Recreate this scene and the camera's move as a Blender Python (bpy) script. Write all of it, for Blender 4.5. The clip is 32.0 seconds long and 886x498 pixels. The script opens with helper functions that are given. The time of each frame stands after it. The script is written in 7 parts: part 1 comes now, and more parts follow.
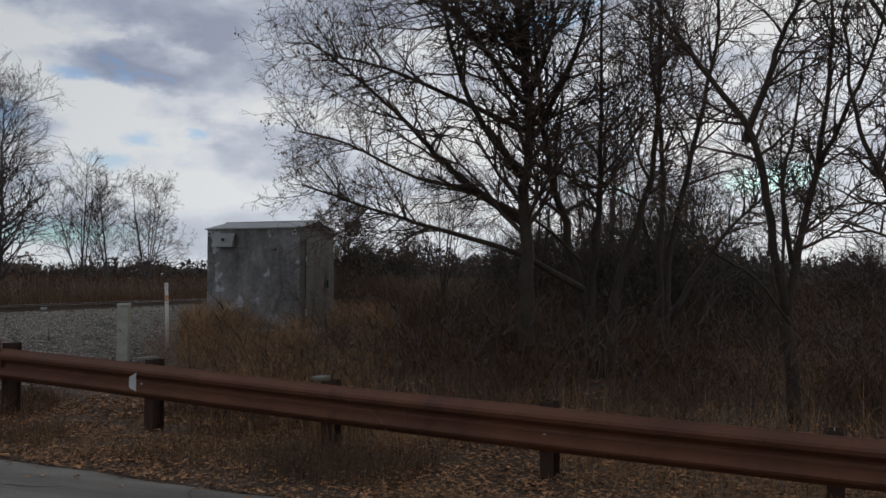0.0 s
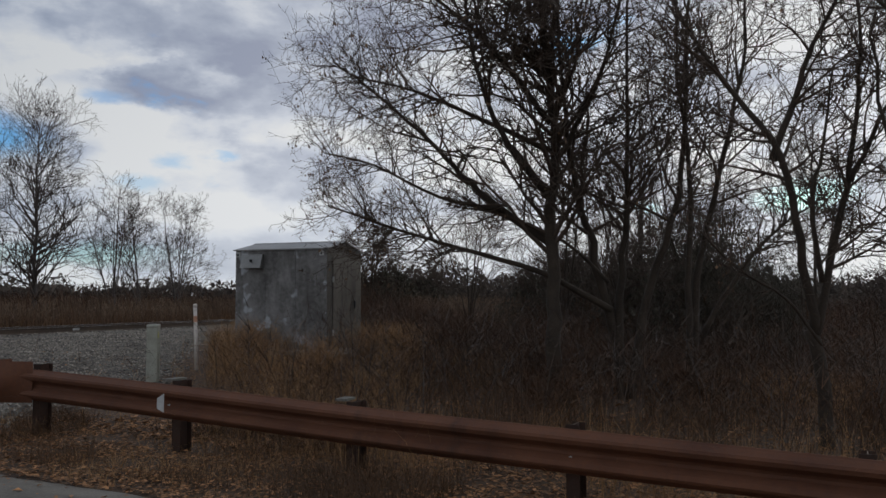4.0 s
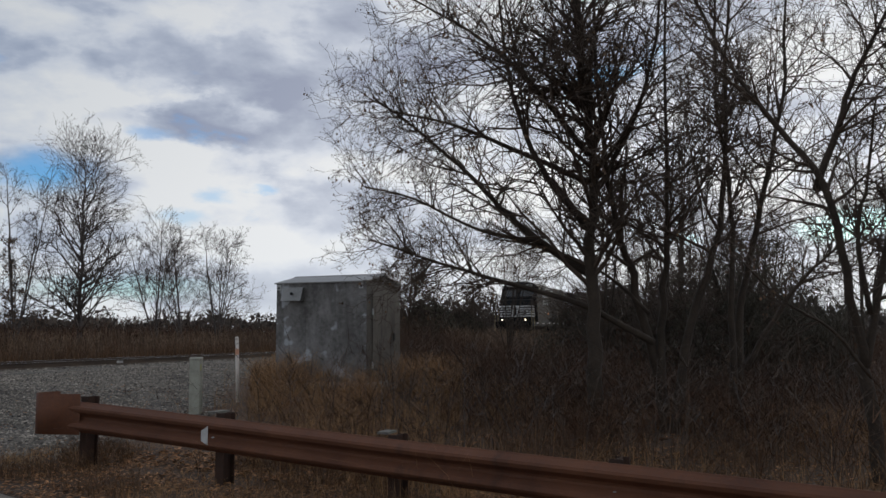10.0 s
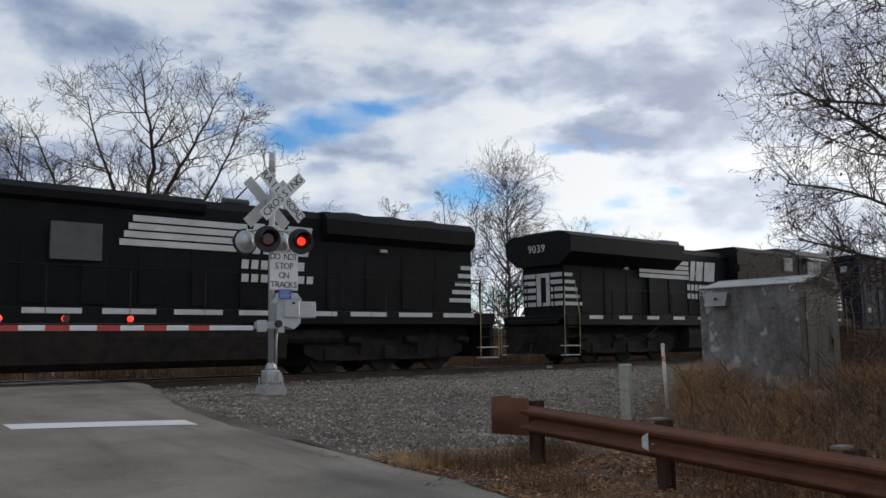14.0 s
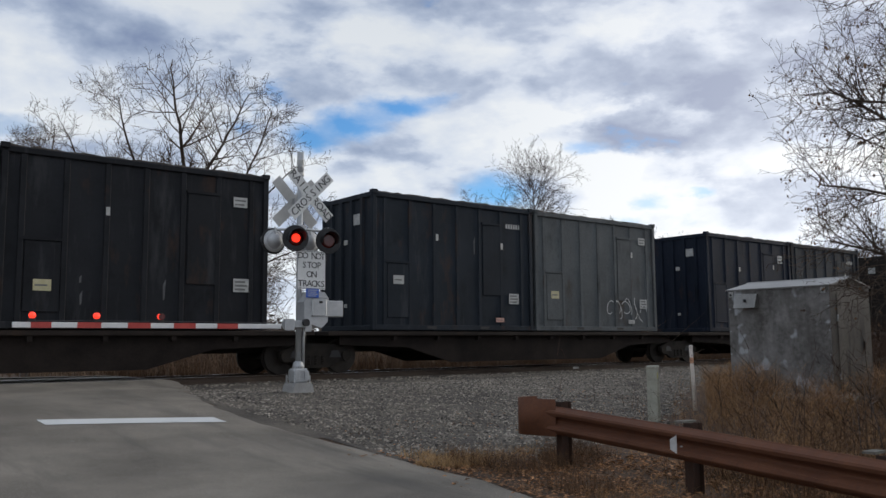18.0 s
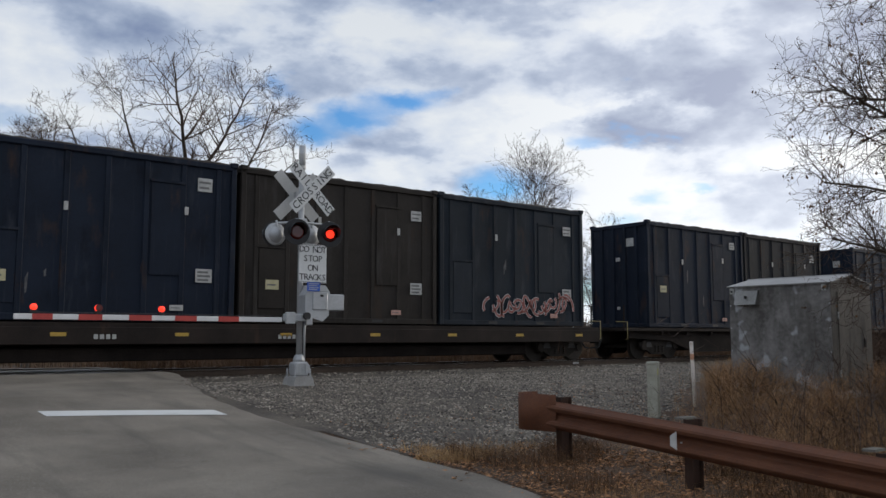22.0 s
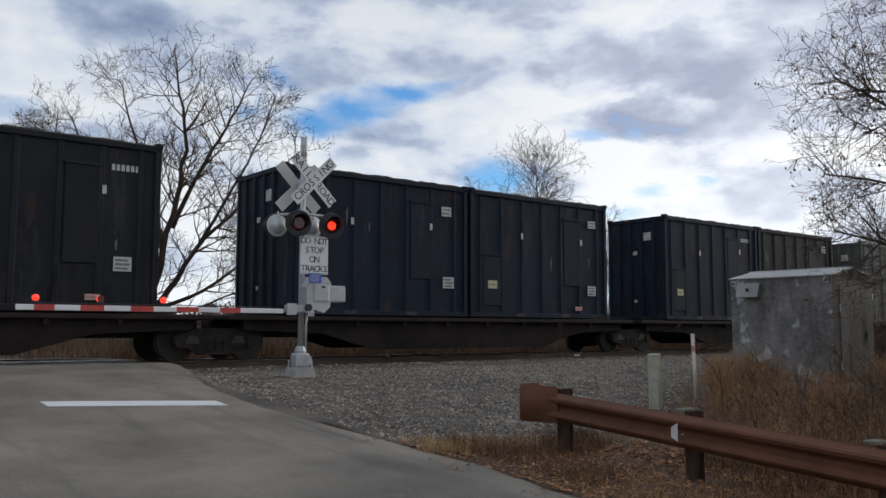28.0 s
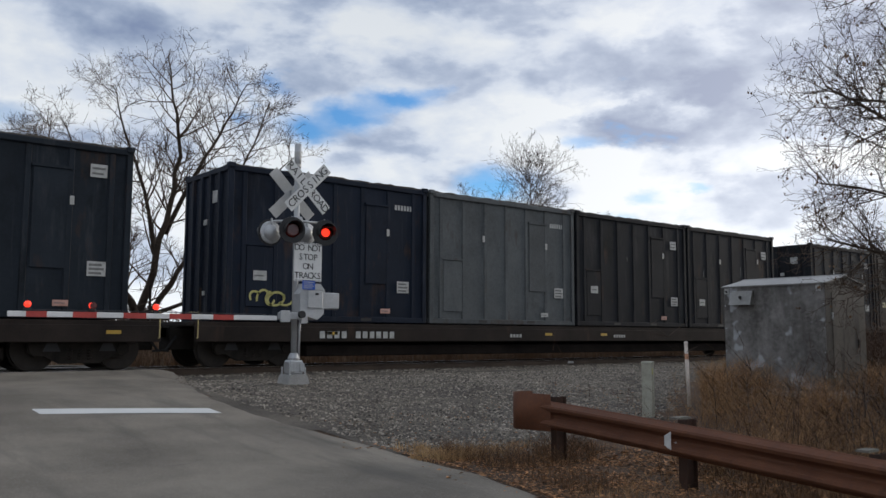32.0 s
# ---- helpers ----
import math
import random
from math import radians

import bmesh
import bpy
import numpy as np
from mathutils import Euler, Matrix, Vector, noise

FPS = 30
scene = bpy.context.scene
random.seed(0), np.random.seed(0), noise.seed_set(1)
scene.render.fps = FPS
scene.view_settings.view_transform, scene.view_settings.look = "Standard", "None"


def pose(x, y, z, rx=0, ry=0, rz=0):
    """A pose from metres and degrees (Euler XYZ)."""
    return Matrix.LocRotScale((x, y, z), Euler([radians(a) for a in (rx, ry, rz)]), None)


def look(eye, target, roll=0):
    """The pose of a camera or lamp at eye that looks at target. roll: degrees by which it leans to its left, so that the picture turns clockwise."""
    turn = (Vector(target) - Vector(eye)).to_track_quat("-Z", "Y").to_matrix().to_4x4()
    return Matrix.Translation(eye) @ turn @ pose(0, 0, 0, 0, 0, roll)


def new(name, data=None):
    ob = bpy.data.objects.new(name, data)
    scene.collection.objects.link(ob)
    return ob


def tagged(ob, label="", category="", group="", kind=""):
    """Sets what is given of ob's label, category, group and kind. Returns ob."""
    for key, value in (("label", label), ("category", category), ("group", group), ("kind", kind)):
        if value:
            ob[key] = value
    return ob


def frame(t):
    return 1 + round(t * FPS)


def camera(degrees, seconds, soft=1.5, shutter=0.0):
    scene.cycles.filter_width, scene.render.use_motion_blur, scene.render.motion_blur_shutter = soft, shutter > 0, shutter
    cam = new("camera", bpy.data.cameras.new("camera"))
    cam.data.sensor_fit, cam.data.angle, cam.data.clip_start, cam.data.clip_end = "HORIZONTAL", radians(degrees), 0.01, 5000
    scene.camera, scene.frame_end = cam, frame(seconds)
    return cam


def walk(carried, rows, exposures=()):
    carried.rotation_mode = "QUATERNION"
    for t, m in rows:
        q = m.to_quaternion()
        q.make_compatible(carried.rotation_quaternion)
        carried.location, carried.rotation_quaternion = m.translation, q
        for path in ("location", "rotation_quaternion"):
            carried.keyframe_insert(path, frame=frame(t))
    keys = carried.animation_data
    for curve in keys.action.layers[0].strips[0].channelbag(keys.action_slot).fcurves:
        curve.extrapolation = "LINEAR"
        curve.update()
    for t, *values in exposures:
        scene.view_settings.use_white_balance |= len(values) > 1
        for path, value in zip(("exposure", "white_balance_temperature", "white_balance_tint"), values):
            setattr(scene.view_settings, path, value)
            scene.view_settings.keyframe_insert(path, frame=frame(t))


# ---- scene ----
cam = camera(54.9, 32.0)
PATH = [
    (0, pose(0.293, -0.016, 0.723, 92.20, 0.03, -72.06)),
    (0.5, pose(0.300, -0.023, 0.726, 93.35, 0.32, -71.47)),
    (1, pose(0.308, -0.031, 0.728, 93.35, 0.25, -71.64)),
    (1.5, pose(0.307, -0.035, 0.730, 93.05, 0.28, -71.50)),
    (2, pose(0.305, -0.039, 0.731, 93.45, 0.32, -70.71)),
    (2.5, pose(0.302, -0.040, 0.732, 93.44, 0.30, -70.39)),
    (3, pose(0.300, -0.041, 0.733, 93.41, 0.13, -70.36)),
    (3.5, pose(0.300, -0.041, 0.733, 93.42, 0.18, -70.24)),
    (5.5, pose(0.303, -0.042, 0.734, 93.90, 0.26, -70.01)),
    (6, pose(0.305, -0.043, 0.735, 93.91, 0.39, -69.84)),
    (6.5, pose(0.303, -0.045, 0.735, 94.09, 0.40, -69.63)),
    (7, pose(0.301, -0.046, 0.734, 94.12, 0.53, -69.42)),
    (7.5, pose(0.298, -0.046, 0.734, 94.12, 0.40, -69.23)),
    (8, pose(0.294, -0.046, 0.734, 94.16, 0.30, -68.92)),
    (8.5, pose(0.291, -0.045, 0.733, 94.53, 0.31, -68.35)),
    (9, pose(0.289, -0.045, 0.733, 94.95, 0.41, -68.21)),
    (9.5, pose(0.274, -0.036, 0.736, 95.32, 0.28, -68.30)),
    (10, pose(0.260, -0.028, 0.739, 95.68, 0.30, -67.65)),
    (10.5, pose(0.239, -0.013, 0.741, 95.69, 0.65, -64.96)),
    (10.8, pose(0.186, 0.053, 0.729, 95.93, 0.72, -59.28)),
    (11, pose(0.137, 0.095, 0.749, 96.01, 0.67, -55.12)),
    (11.2, pose(0.103, 0.070, 0.757, 96.15, 0.59, -51.22)),
    (11.5, pose(0.052, 0.033, 0.771, 96.32, 0.54, -47.07)),
    (12, pose(0.061, 0.023, 0.773, 96.70, 0.60, -43.68)),
    (12.5, pose(0.047, 0.011, 0.773, 96.57, 0.89, -41.91)),
    (13, pose(0.045, 0.002, 0.772, 96.44, 0.84, -41.25)),
    (13.5, pose(0.038, 0.001, 0.775, 96.38, 0.85, -40.99)),
    (14, pose(0.031, -0.001, 0.778, 96.28, 0.86, -40.35)),
    (14.5, pose(0.030, 0.003, 0.779, 95.97, 0.76, -40.33)),
    (15, pose(0.029, 0.007, 0.780, 95.77, 0.72, -40.01)),
    (15.5, pose(0.015, 0.007, 0.784, 95.93, 0.76, -38.71)),
    (17.5, pose(0.004, 0.001, 0.787, 96.34, 0.53, -38.55)),
    (18, pose(0.001, -0.001, 0.788, 96.25, 0.41, -38.67)),
    (18.5, pose(-0.001, -0.006, 0.789, 95.64, -0.19, -37.72)),
    (19, pose(0.003, -0.013, 0.790, 97.34, 0.32, -37.72)),
    (19.5, pose(0.000, -0.012, 0.791, 96.95, 0.45, -38.65)),
    (20, pose(0.001, -0.011, 0.794, 96.40, 0.31, -39.02)),
    (20.5, pose(-0.004, -0.005, 0.795, 96.40, 0.24, -38.83)),
    (21, pose(-0.010, 0.001, 0.796, 96.56, 0.26, -38.60)),
    (21.5, pose(-0.009, 0.002, 0.795, 96.24, 0.05, -38.65)),
    (22, pose(-0.008, 0.002, 0.794, 95.86, -0.01, -38.66)),
    (22.5, pose(-0.000, 0.000, 0.794, 95.59, -0.02, -38.69)),
    (23, pose(0.007, -0.001, 0.793, 95.59, -0.01, -38.66)),
    (23.5, pose(0.000, 0.002, 0.792, 95.48, -0.05, -38.73)),
    (24, pose(-0.006, 0.005, 0.791, 95.39, -0.15, -38.73)),
    (24.5, pose(-0.009, 0.005, 0.790, 95.27, -0.19, -38.69)),
    (25, pose(-0.012, 0.005, 0.789, 95.34, -0.27, -38.68)),
    (25.5, pose(-0.011, 0.006, 0.788, 95.42, -0.34, -38.75)),
    (27.5, pose(-0.004, 0.007, 0.786, 95.18, -0.10, -38.80)),
    (28, pose(-0.002, 0.007, 0.785, 95.34, -0.14, -38.56)),
    (28.5, pose(-0.004, 0.006, 0.787, 95.45, -0.17, -38.43)),
    (29, pose(-0.005, 0.005, 0.788, 95.31, -0.10, -38.46)),
    (29.5, pose(-0.004, 0.001, 0.790, 95.17, -0.11, -38.54)),
    (30, pose(-0.003, -0.003, 0.792, 95.24, -0.06, -38.44)),
    (30.5, pose(-0.003, -0.001, 0.793, 95.39, -0.09, -38.67)),
    (31, pose(-0.004, 0.002, 0.794, 95.51, -0.11, -38.77)),
    (31.5, pose(-0.004, 0.003, 0.797, 95.67, -0.04, -38.78)),
    (32, pose(-0.005, 0.005, 0.800, 95.77, -0.22, -38.99)),
]
EXPOSURES = [(0, -0.31), (4, -0.26), (9, -0.18), (10.5, -0.08), (12, 0.04), (13, 0.10), (15, 0.26), (32, 0.26)]
walk(cam, PATH, EXPOSURES)

# ---- sky and light ----
def ramp(nt, fac, stops, interp="LINEAR"):
    n = nt.nodes.new("ShaderNodeValToRGB")
    n.color_ramp.interpolation = interp
    els = n.color_ramp.elements
    while len(els) < len(stops):
        els.new(0.5)
    for e, (p, c) in zip(els, stops):
        e.position = p
        e.color = (*c, 1) if len(c) == 3 else c
    nt.links.new(fac, n.inputs[0])
    return n.outputs[0]


def vmath(nt, op, a, b=None):
    n = nt.nodes.new("ShaderNodeVectorMath")
    n.operation = op
    for i, v in enumerate((a, b)):
        if v is None:
            continue
        if isinstance(v, (tuple, float)):
            n.inputs[i].default_value = v
        else:
            nt.links.new(v, n.inputs[i])
    return n


def fmath(nt, op, a, b=None, clamp=False):
    n = nt.nodes.new("ShaderNodeMath")
    n.operation, n.use_clamp = op, clamp
    for i, v in enumerate((a, b)):
        if v is None:
            continue
        if isinstance(v, (int, float)):
            n.inputs[i].default_value = v
        else:
            nt.links.new(v, n.inputs[i])
    return n.outputs[0]


def mixc(nt, fac, a, b, mode="MIX"):
    n = nt.nodes.new("ShaderNodeMix")
    n.data_type, n.blend_type = "RGBA", mode
    for i, v in ((0, fac), (6, a), (7, b)):
        if isinstance(v, (int, float)):
            n.inputs[i].default_value = v
        elif isinstance(v, tuple):
            n.inputs[i].default_value = (*v, 1)
        else:
            nt.links.new(v, n.inputs[i])
    return n.outputs[2]


def noise_tex(nt, vec, scale, detail=4.0, rough=0.55, dist=0.0):
    n = nt.nodes.new("ShaderNodeTexNoise")
    n.inputs["Scale"].default_value, n.inputs["Detail"].default_value = scale, detail
    n.inputs["Roughness"].default_value, n.inputs["Distortion"].default_value = rough, dist
    nt.links.new(vec, n.inputs["Vector"])
    return n.outputs[0]


SUN_ELEVATION, SUN_AZIMUTH = 13, -6      # degrees; azimuth from +x towards +y


def make_world():
    w = bpy.data.worlds.new("sky")
    scene.world = w
    w.use_nodes = True
    nt = w.node_tree
    nt.nodes.clear()
    out, bg = nt.nodes.new("ShaderNodeOutputWorld"), nt.nodes.new("ShaderNodeBackground")
    nt.links.new(bg.outputs[0], out.inputs[0])
    sky = nt.nodes.new("ShaderNodeTexSky")
    sky.sky_type, sky.sun_disc = "NISHITA", False
    sky.sun_elevation, sky.sun_rotation = radians(SUN_ELEVATION), radians(90 - SUN_AZIMUTH)
    blue = vmath(nt, "SCALE", sky.outputs[0])
    blue.inputs[3].default_value = 0.11
    co = nt.nodes.new("ShaderNodeTexCoord").outputs["Generated"]
    sep = nt.nodes.new("ShaderNodeSeparateXYZ")
    nt.links.new(co, sep.inputs[0])
    up = fmath(nt, "MAXIMUM", sep.outputs[2], 0.0)
    deck = fmath(nt, "ADD", up, 0.30)
    comb = nt.nodes.new("ShaderNodeCombineXYZ")
    nt.links.new(fmath(nt, "DIVIDE", sep.outputs[0], deck), comb.inputs[0])
    nt.links.new(fmath(nt, "DIVIDE", sep.outputs[1], deck), comb.inputs[1])
    plane = comb.outputs[0]
    lump = vmath(nt, "MULTIPLY", co, (1.0, 1.0, 2.1)).outputs[0]
    n1 = noise_tex(nt, lump, 6.0, 7, 0.52, 0.10)
    sun2 = Vector((math.cos(radians(SUN_AZIMUTH)), math.sin(radians(SUN_AZIMUTH)), 0)) * 0.02
    n1s = noise_tex(nt, vmath(nt, "ADD", lump, (sun2.x, sun2.y, 0.065)).outputs[0], 6.0, 7, 0.52, 0.10)
    shift = vmath(nt, "ADD", plane, (11.3, 4.7, 2.0)).outputs[0]
    n2 = noise_tex(nt, shift, 0.9, 3, 0.5, 0.2)
    cover = ramp(nt, n1, [(0.25, (0, 0, 0)), (0.35, (1, 1, 1))], "EASE")
    # bearing and height over the horizon in degrees, ruffled so that the banks have ragged edges
    polar = nt.nodes.new("ShaderNodeCombineXYZ")
    nt.links.new(fmath(nt, "MULTIPLY", fmath(nt, "ARCTAN2", sep.outputs[1], sep.outputs[0]), 57.296), polar.inputs[0])
    nt.links.new(fmath(nt, "MULTIPLY", fmath(nt, "ARCSINE", sep.outputs[2]), 57.296), polar.inputs[1])
    ruffle = nt.nodes.new("ShaderNodeTexNoise")
    ruffle.inputs["Scale"].default_value, ruffle.inputs["Detail"].default_value, ruffle.inputs["Roughness"].default_value = 11.0, 6.0, 0.62
    nt.links.new(lump, ruffle.inputs["Vector"])
    wave = vmath(nt, "MULTIPLY", vmath(nt, "SUBTRACT", ruffle.outputs["Color"], (0.5, 0.5, 0.5)).outputs[0], (9.0, 5.0, 0.0)).outputs[0]
    place = vmath(nt, "ADD", polar.outputs[0], wave).outputs[0]
    calm = vmath(nt, "ADD", polar.outputs[0], vmath(nt, "MULTIPLY", wave, (0.55, 0.45, 0.0)).outputs[0]).outputs[0]

    def patch(where, az, el, a, b, inner, outer):
        """1 inside an oval of cloud or clear sky, 0 outside, soft between."""
        off = vmath(nt, "MULTIPLY", vmath(nt, "SUBTRACT", where, (az, el, 0.0)).outputs[0], (1 / a, 1 / b, 0.0)).outputs[0]
        m = nt.nodes.new("ShaderNodeMapRange")
        m.interpolation_type = "SMOOTHSTEP"
        nt.links.new(vmath(nt, "LENGTH", off).outputs[1], m.inputs["Value"])
        for key, v in (("From Min", outer), ("From Max", inner), ("To Min", 0.0), ("To Max", 1.0)):
            m.inputs[key].default_value = v
        return m.outputs["Result"]

    # clear rifts: bearing, height, half width, half height
    for az, el, a, b in ((60.5, 13.5, 2.8, 0.9), (57.6, 14.5, 3.0, 0.95), (54.4, 15.6, 2.8, 0.85), (51.6, 16.2, 1.6, 0.4), (79.0, 13.0, 1.8, 0.8), (47.8, 9.8, 2.6, 1.5), (41.5, 12.9, 1.3, 0.45), (37.2, 8.9, 1.4, 0.6),
                         (39.7, 7.4, 1.8, 0.5), (-3.5, 6.6, 3.0, 1.0), (34.0, 9.4, 1.3, 0.3), (50.7, 9.0, 1.3, 0.35), (43.0, 3.0, 6.0, 0.8)):
        hole = fmath(nt, "MULTIPLY", patch(calm, az, el, a, b, 0.2, 1.35), 1.0 if a > 2 else 0.5)
        cover = fmath(nt, "MULTIPLY", cover, fmath(nt, "SUBTRACT", 1.0, hole))
    relief = fmath(nt, "MULTIPLY", fmath(nt, "SUBTRACT", n1, n1s), 2.0)
    lit = fmath(nt, "ADD", fmath(nt, "ADD", fmath(nt, "MULTIPLY", n2, 0.55), 0.33), relief)
    # grey banks (tone below 0) and bright breaks: bearing, height, half width, half height, tone
    east = ((35.2, 17.2, 6.4, 2.8, -0.26), (40.8, 13.9, 4.4, 0.9, -0.20), (39.1, 15.3, 1.6, 0.7, 0.22), (40.8, 11.7, 5.2, 0.9, 0.30), (35.5, 11.4, 5.7, 0.9, -0.20), (35.8, 8.2, 5.6, 1.5, 0.30),
            (47.9, 17.5, 5.3, 1.9, -0.08), (17.3, 8.7, 6.8, 1.9, 0.28), (9.5, 16.0, 9.0, 4.4, -0.24), (-3.5, 14.6, 4.5, 4.5, 0.04), (-4.9, 2.9, 4.4, 1.8, 0.26), (45.6, 14.7, 4.2, 0.8, 0.18))
    north = ((77.6, 16.9, 4.5, 2.3, 0.08), (57.0, 19.3, 2.2, 1.8, 0.30), (64.9, 18.9, 3.0, 1.2, 0.16), (46.8, 19.7, 5.3, 2.3, -0.22), (34.2, 14.4, 4.9, 2.3, -0.26), (54.6, 12.6, 2.8, 0.8, -0.16), (42.6, 15.1, 2.8, 0.9, 0.20),
             (36.0, 14.5, 1.2, 0.9, 0.26), (39.1, 20.6, 2.8, 1.2, 0.26), (49.6, 10.9, 5.3, 0.9, 0.20), (40.8, 11.1, 4.2, 0.8, 0.12), (27.0, 17.8, 7.0, 4.8, -0.36), (38.6, 12.9, 4.2, 0.8, -0.20), (59.9, 12.4, 3.0, 0.7, 0.18), (69.7, 20.2, 7.5, 1.3, -0.12))
    for az, el, a, b, k in east + north:
        lit = fmath(nt, "ADD", lit, fmath(nt, "MULTIPLY", patch(place, az, el, a, b, 0.15, 1.6), k))
    tone = ramp(nt, lit, [(0.06, (0.20, 0.25, 0.375)), (0.24, (0.285, 0.34, 0.455)), (0.42, (0.395, 0.448, 0.555)), (0.58, (0.56, 0.60, 0.675)), (0.82, (0.69, 0.705, 0.725))])
    # brightness round the hidden sun
    sd = Vector((math.cos(radians(SUN_AZIMUTH)) * math.cos(radians(SUN_ELEVATION)),
                 math.sin(radians(SUN_AZIMUTH)) * math.cos(radians(SUN_ELEVATION)), math.sin(radians(SUN_ELEVATION))))
    near = vmath(nt, "DOT_PRODUCT", co, tuple(sd)).outputs[1]
    veil = ramp(nt, near, [(0.55, (0, 0, 0)), (1.0, (0.35, 0.31, 0.27))])
    tone = mixc(nt, 1.0, tone, veil, "ADD")
    tone = mixc(nt, 1.0, tone, ramp(nt, up, [(0.03, (1.09, 1.11, 1.12)), (0.42, (0.82, 0.855, 0.895))]), "MULTIPLY")
    clear = mixc(nt, 1.0, blue.outputs[0], (0.46, 0.88, 1.42), "MULTIPLY")
    col = mixc(nt, cover, clear, tone)
    haze = ramp(nt, up, [(0.0, (1, 1, 1)), (0.17, (0, 0, 0))])
    col = mixc(nt, fmath(nt, "MULTIPLY", haze, 0.50), col, (0.80, 0.85, 0.90))
    nt.links.new(col, bg.inputs[0])
    bg.inputs[1].default_value = 1.0


make_world()
sun = new("sun", bpy.data.lights.new("sun", "SUN"))
sun.data.energy, sun.data.angle, sun.data.color = 0.9, radians(16), (1.0, 0.89, 0.76)
sun.matrix_world = look((math.cos(radians(SUN_AZIMUTH)) * 60, math.sin(radians(SUN_AZIMUTH)) * 60, 60 * math.tan(radians(SUN_ELEVATION))), (0, 0, 0))


# ---- materials ----
def surf(name, c1, c2, rough=0.85, metal=0.0, scale=3.0, fine=40.0, bump=0.3, spread=(0.35, 0.65), specks=None, stains=None, island=0.0, each=0.0, gloss=0.5, vary=False):
    """A worn surface: two colours mixed at a broad and a fine scale, bump, optional specks (colour, scale, level) and stains."""
    m = bpy.data.materials.new(name)
    m.use_nodes = True
    nt = m.node_tree
    b = nt.nodes["Principled BSDF"]
    co = nt.nodes.new("ShaderNodeTexCoord").outputs["Object"]
    if vary:
        jump = vmath(nt, "SCALE", (37.0, 17.0, 23.0))
        nt.links.new(nt.nodes.new("ShaderNodeObjectInfo").outputs["Random"], jump.inputs[3])
        co = vmath(nt, "ADD", co, jump.outputs[0]).outputs[0]
    broad, grain = noise_tex(nt, co, scale, 5, 0.6), noise_tex(nt, co, fine, 4, 0.65)
    mixed = fmath(nt, "ADD", fmath(nt, "MULTIPLY", broad, 0.62), fmath(nt, "MULTIPLY", grain, 0.38))
    col = ramp(nt, mixed, [(spread[0], c1), (spread[1], c2)])
    if specks:
        col = mixc(nt, ramp(nt, noise_tex(nt, co, specks[1], 2, 0.5), [(specks[2], (0, 0, 0)), (specks[2] + 0.05, (1, 1, 1))]), col, specks[0])
    for stains in ([] if not stains else stains if isinstance(stains, list) else [stains]):
        along = stains[3] if len(stains) > 3 else (1, 1, 0.18)
        run = vmath(nt, "MULTIPLY", co, tuple(stains[1] * k for k in along)).outputs[0]
        col = mixc(nt, ramp(nt, noise_tex(nt, run, 1.0, 5, 0.65), [(stains[2], (0, 0, 0)), (stains[2] + 0.16, (0.85, 0.85, 0.85))]), col, stains[0])
    if island:
        geo = nt.nodes.new("ShaderNodeNewGeometry").outputs["Random Per Island"]
        col = mixc(nt, 1.0, col, ramp(nt, geo, [(0, (1 - island,) * 3), (1, (1 + island,) * 3)]), "MULTIPLY")
    if each:
        rnd = nt.nodes.new("ShaderNodeObjectInfo").outputs["Random"]
        col = mixc(nt, 1.0, col, ramp(nt, rnd, [(0, (1 - each,) * 3), (1, (1 + each,) * 3)]), "MULTIPLY")
    nt.links.new(col, b.inputs["Base Color"])
    b.inputs["Metallic"].default_value = metal
    b.inputs["Specular IOR Level"].default_value = gloss
    nt.links.new(ramp(nt, grain, [(0.3, (max(rough - 0.12, 0.05),) * 3), (0.7, (min(rough + 0.1, 1),) * 3)]), b.inputs["Roughness"])
    if bump:
        bn = nt.nodes.new("ShaderNodeBump")
        bn.inputs["Strength"].default_value, bn.inputs["Distance"].default_value = bump, 0.02
        nt.links.new(grain, bn.inputs["Height"])
        nt.links.new(bn.outputs[0], b.inputs["Normal"])
    return m


def glow(name, colour, strength):
    m = bpy.data.materials.new(name)
    m.use_nodes = True
    b = m.node_tree.nodes["Principled BSDF"]
    b.inputs["Base Color"].default_value = (*colour, 1)
    b.inputs["Emission Color"].default_value, b.inputs["Emission Strength"].default_value = (*colour, 1), strength
    return m


def glassy(name, colour, rough=0.05):
    m = bpy.data.materials.new(name)
    m.use_nodes = True
    b = m.node_tree.nodes["Principled BSDF"]
    b.inputs["Base Color"].default_value, b.inputs["Roughness"].default_value = (*colour, 1), rough
    b.inputs["Specular IOR Level"].default_value = 0.7
    return m


ASPHALT = surf("asphalt", (0.108, 0.093, 0.074), (0.285, 0.250, 0.203), 0.9, 0, 0.55, 46, 0.6, (0.36, 0.66), specks=((0.30, 0.28, 0.245), 70, 0.63), stains=((0.100, 0.089, 0.075), 1.1, 0.55, (1, 0.12, 1)))
GRAVEL_BED = surf("gravel_bed", (0.032, 0.026, 0.020), (0.140, 0.118, 0.094), 0.95, 0, 0.7, 22, 0.9, (0.38, 0.62))
STONE = surf("crushed_stone", (0.088, 0.075, 0.060), (0.29, 0.255, 0.212), 0.92, 0, 3, 30, 0.3, island=0.85)
SOIL = surf("soil_litter", (0.027, 0.0145, 0.0075), (0.082, 0.043, 0.020), 0.95, 0, 0.8, 12, 0.9, (0.35, 0.65), specks=((0.20, 0.11, 0.05), 22, 0.58))
PAINT_LINE = surf("road_paint", (0.42, 0.42, 0.40), (0.66, 0.66, 0.64), 0.7, 0, 2, 30, 0.2, (0.25, 0.5))
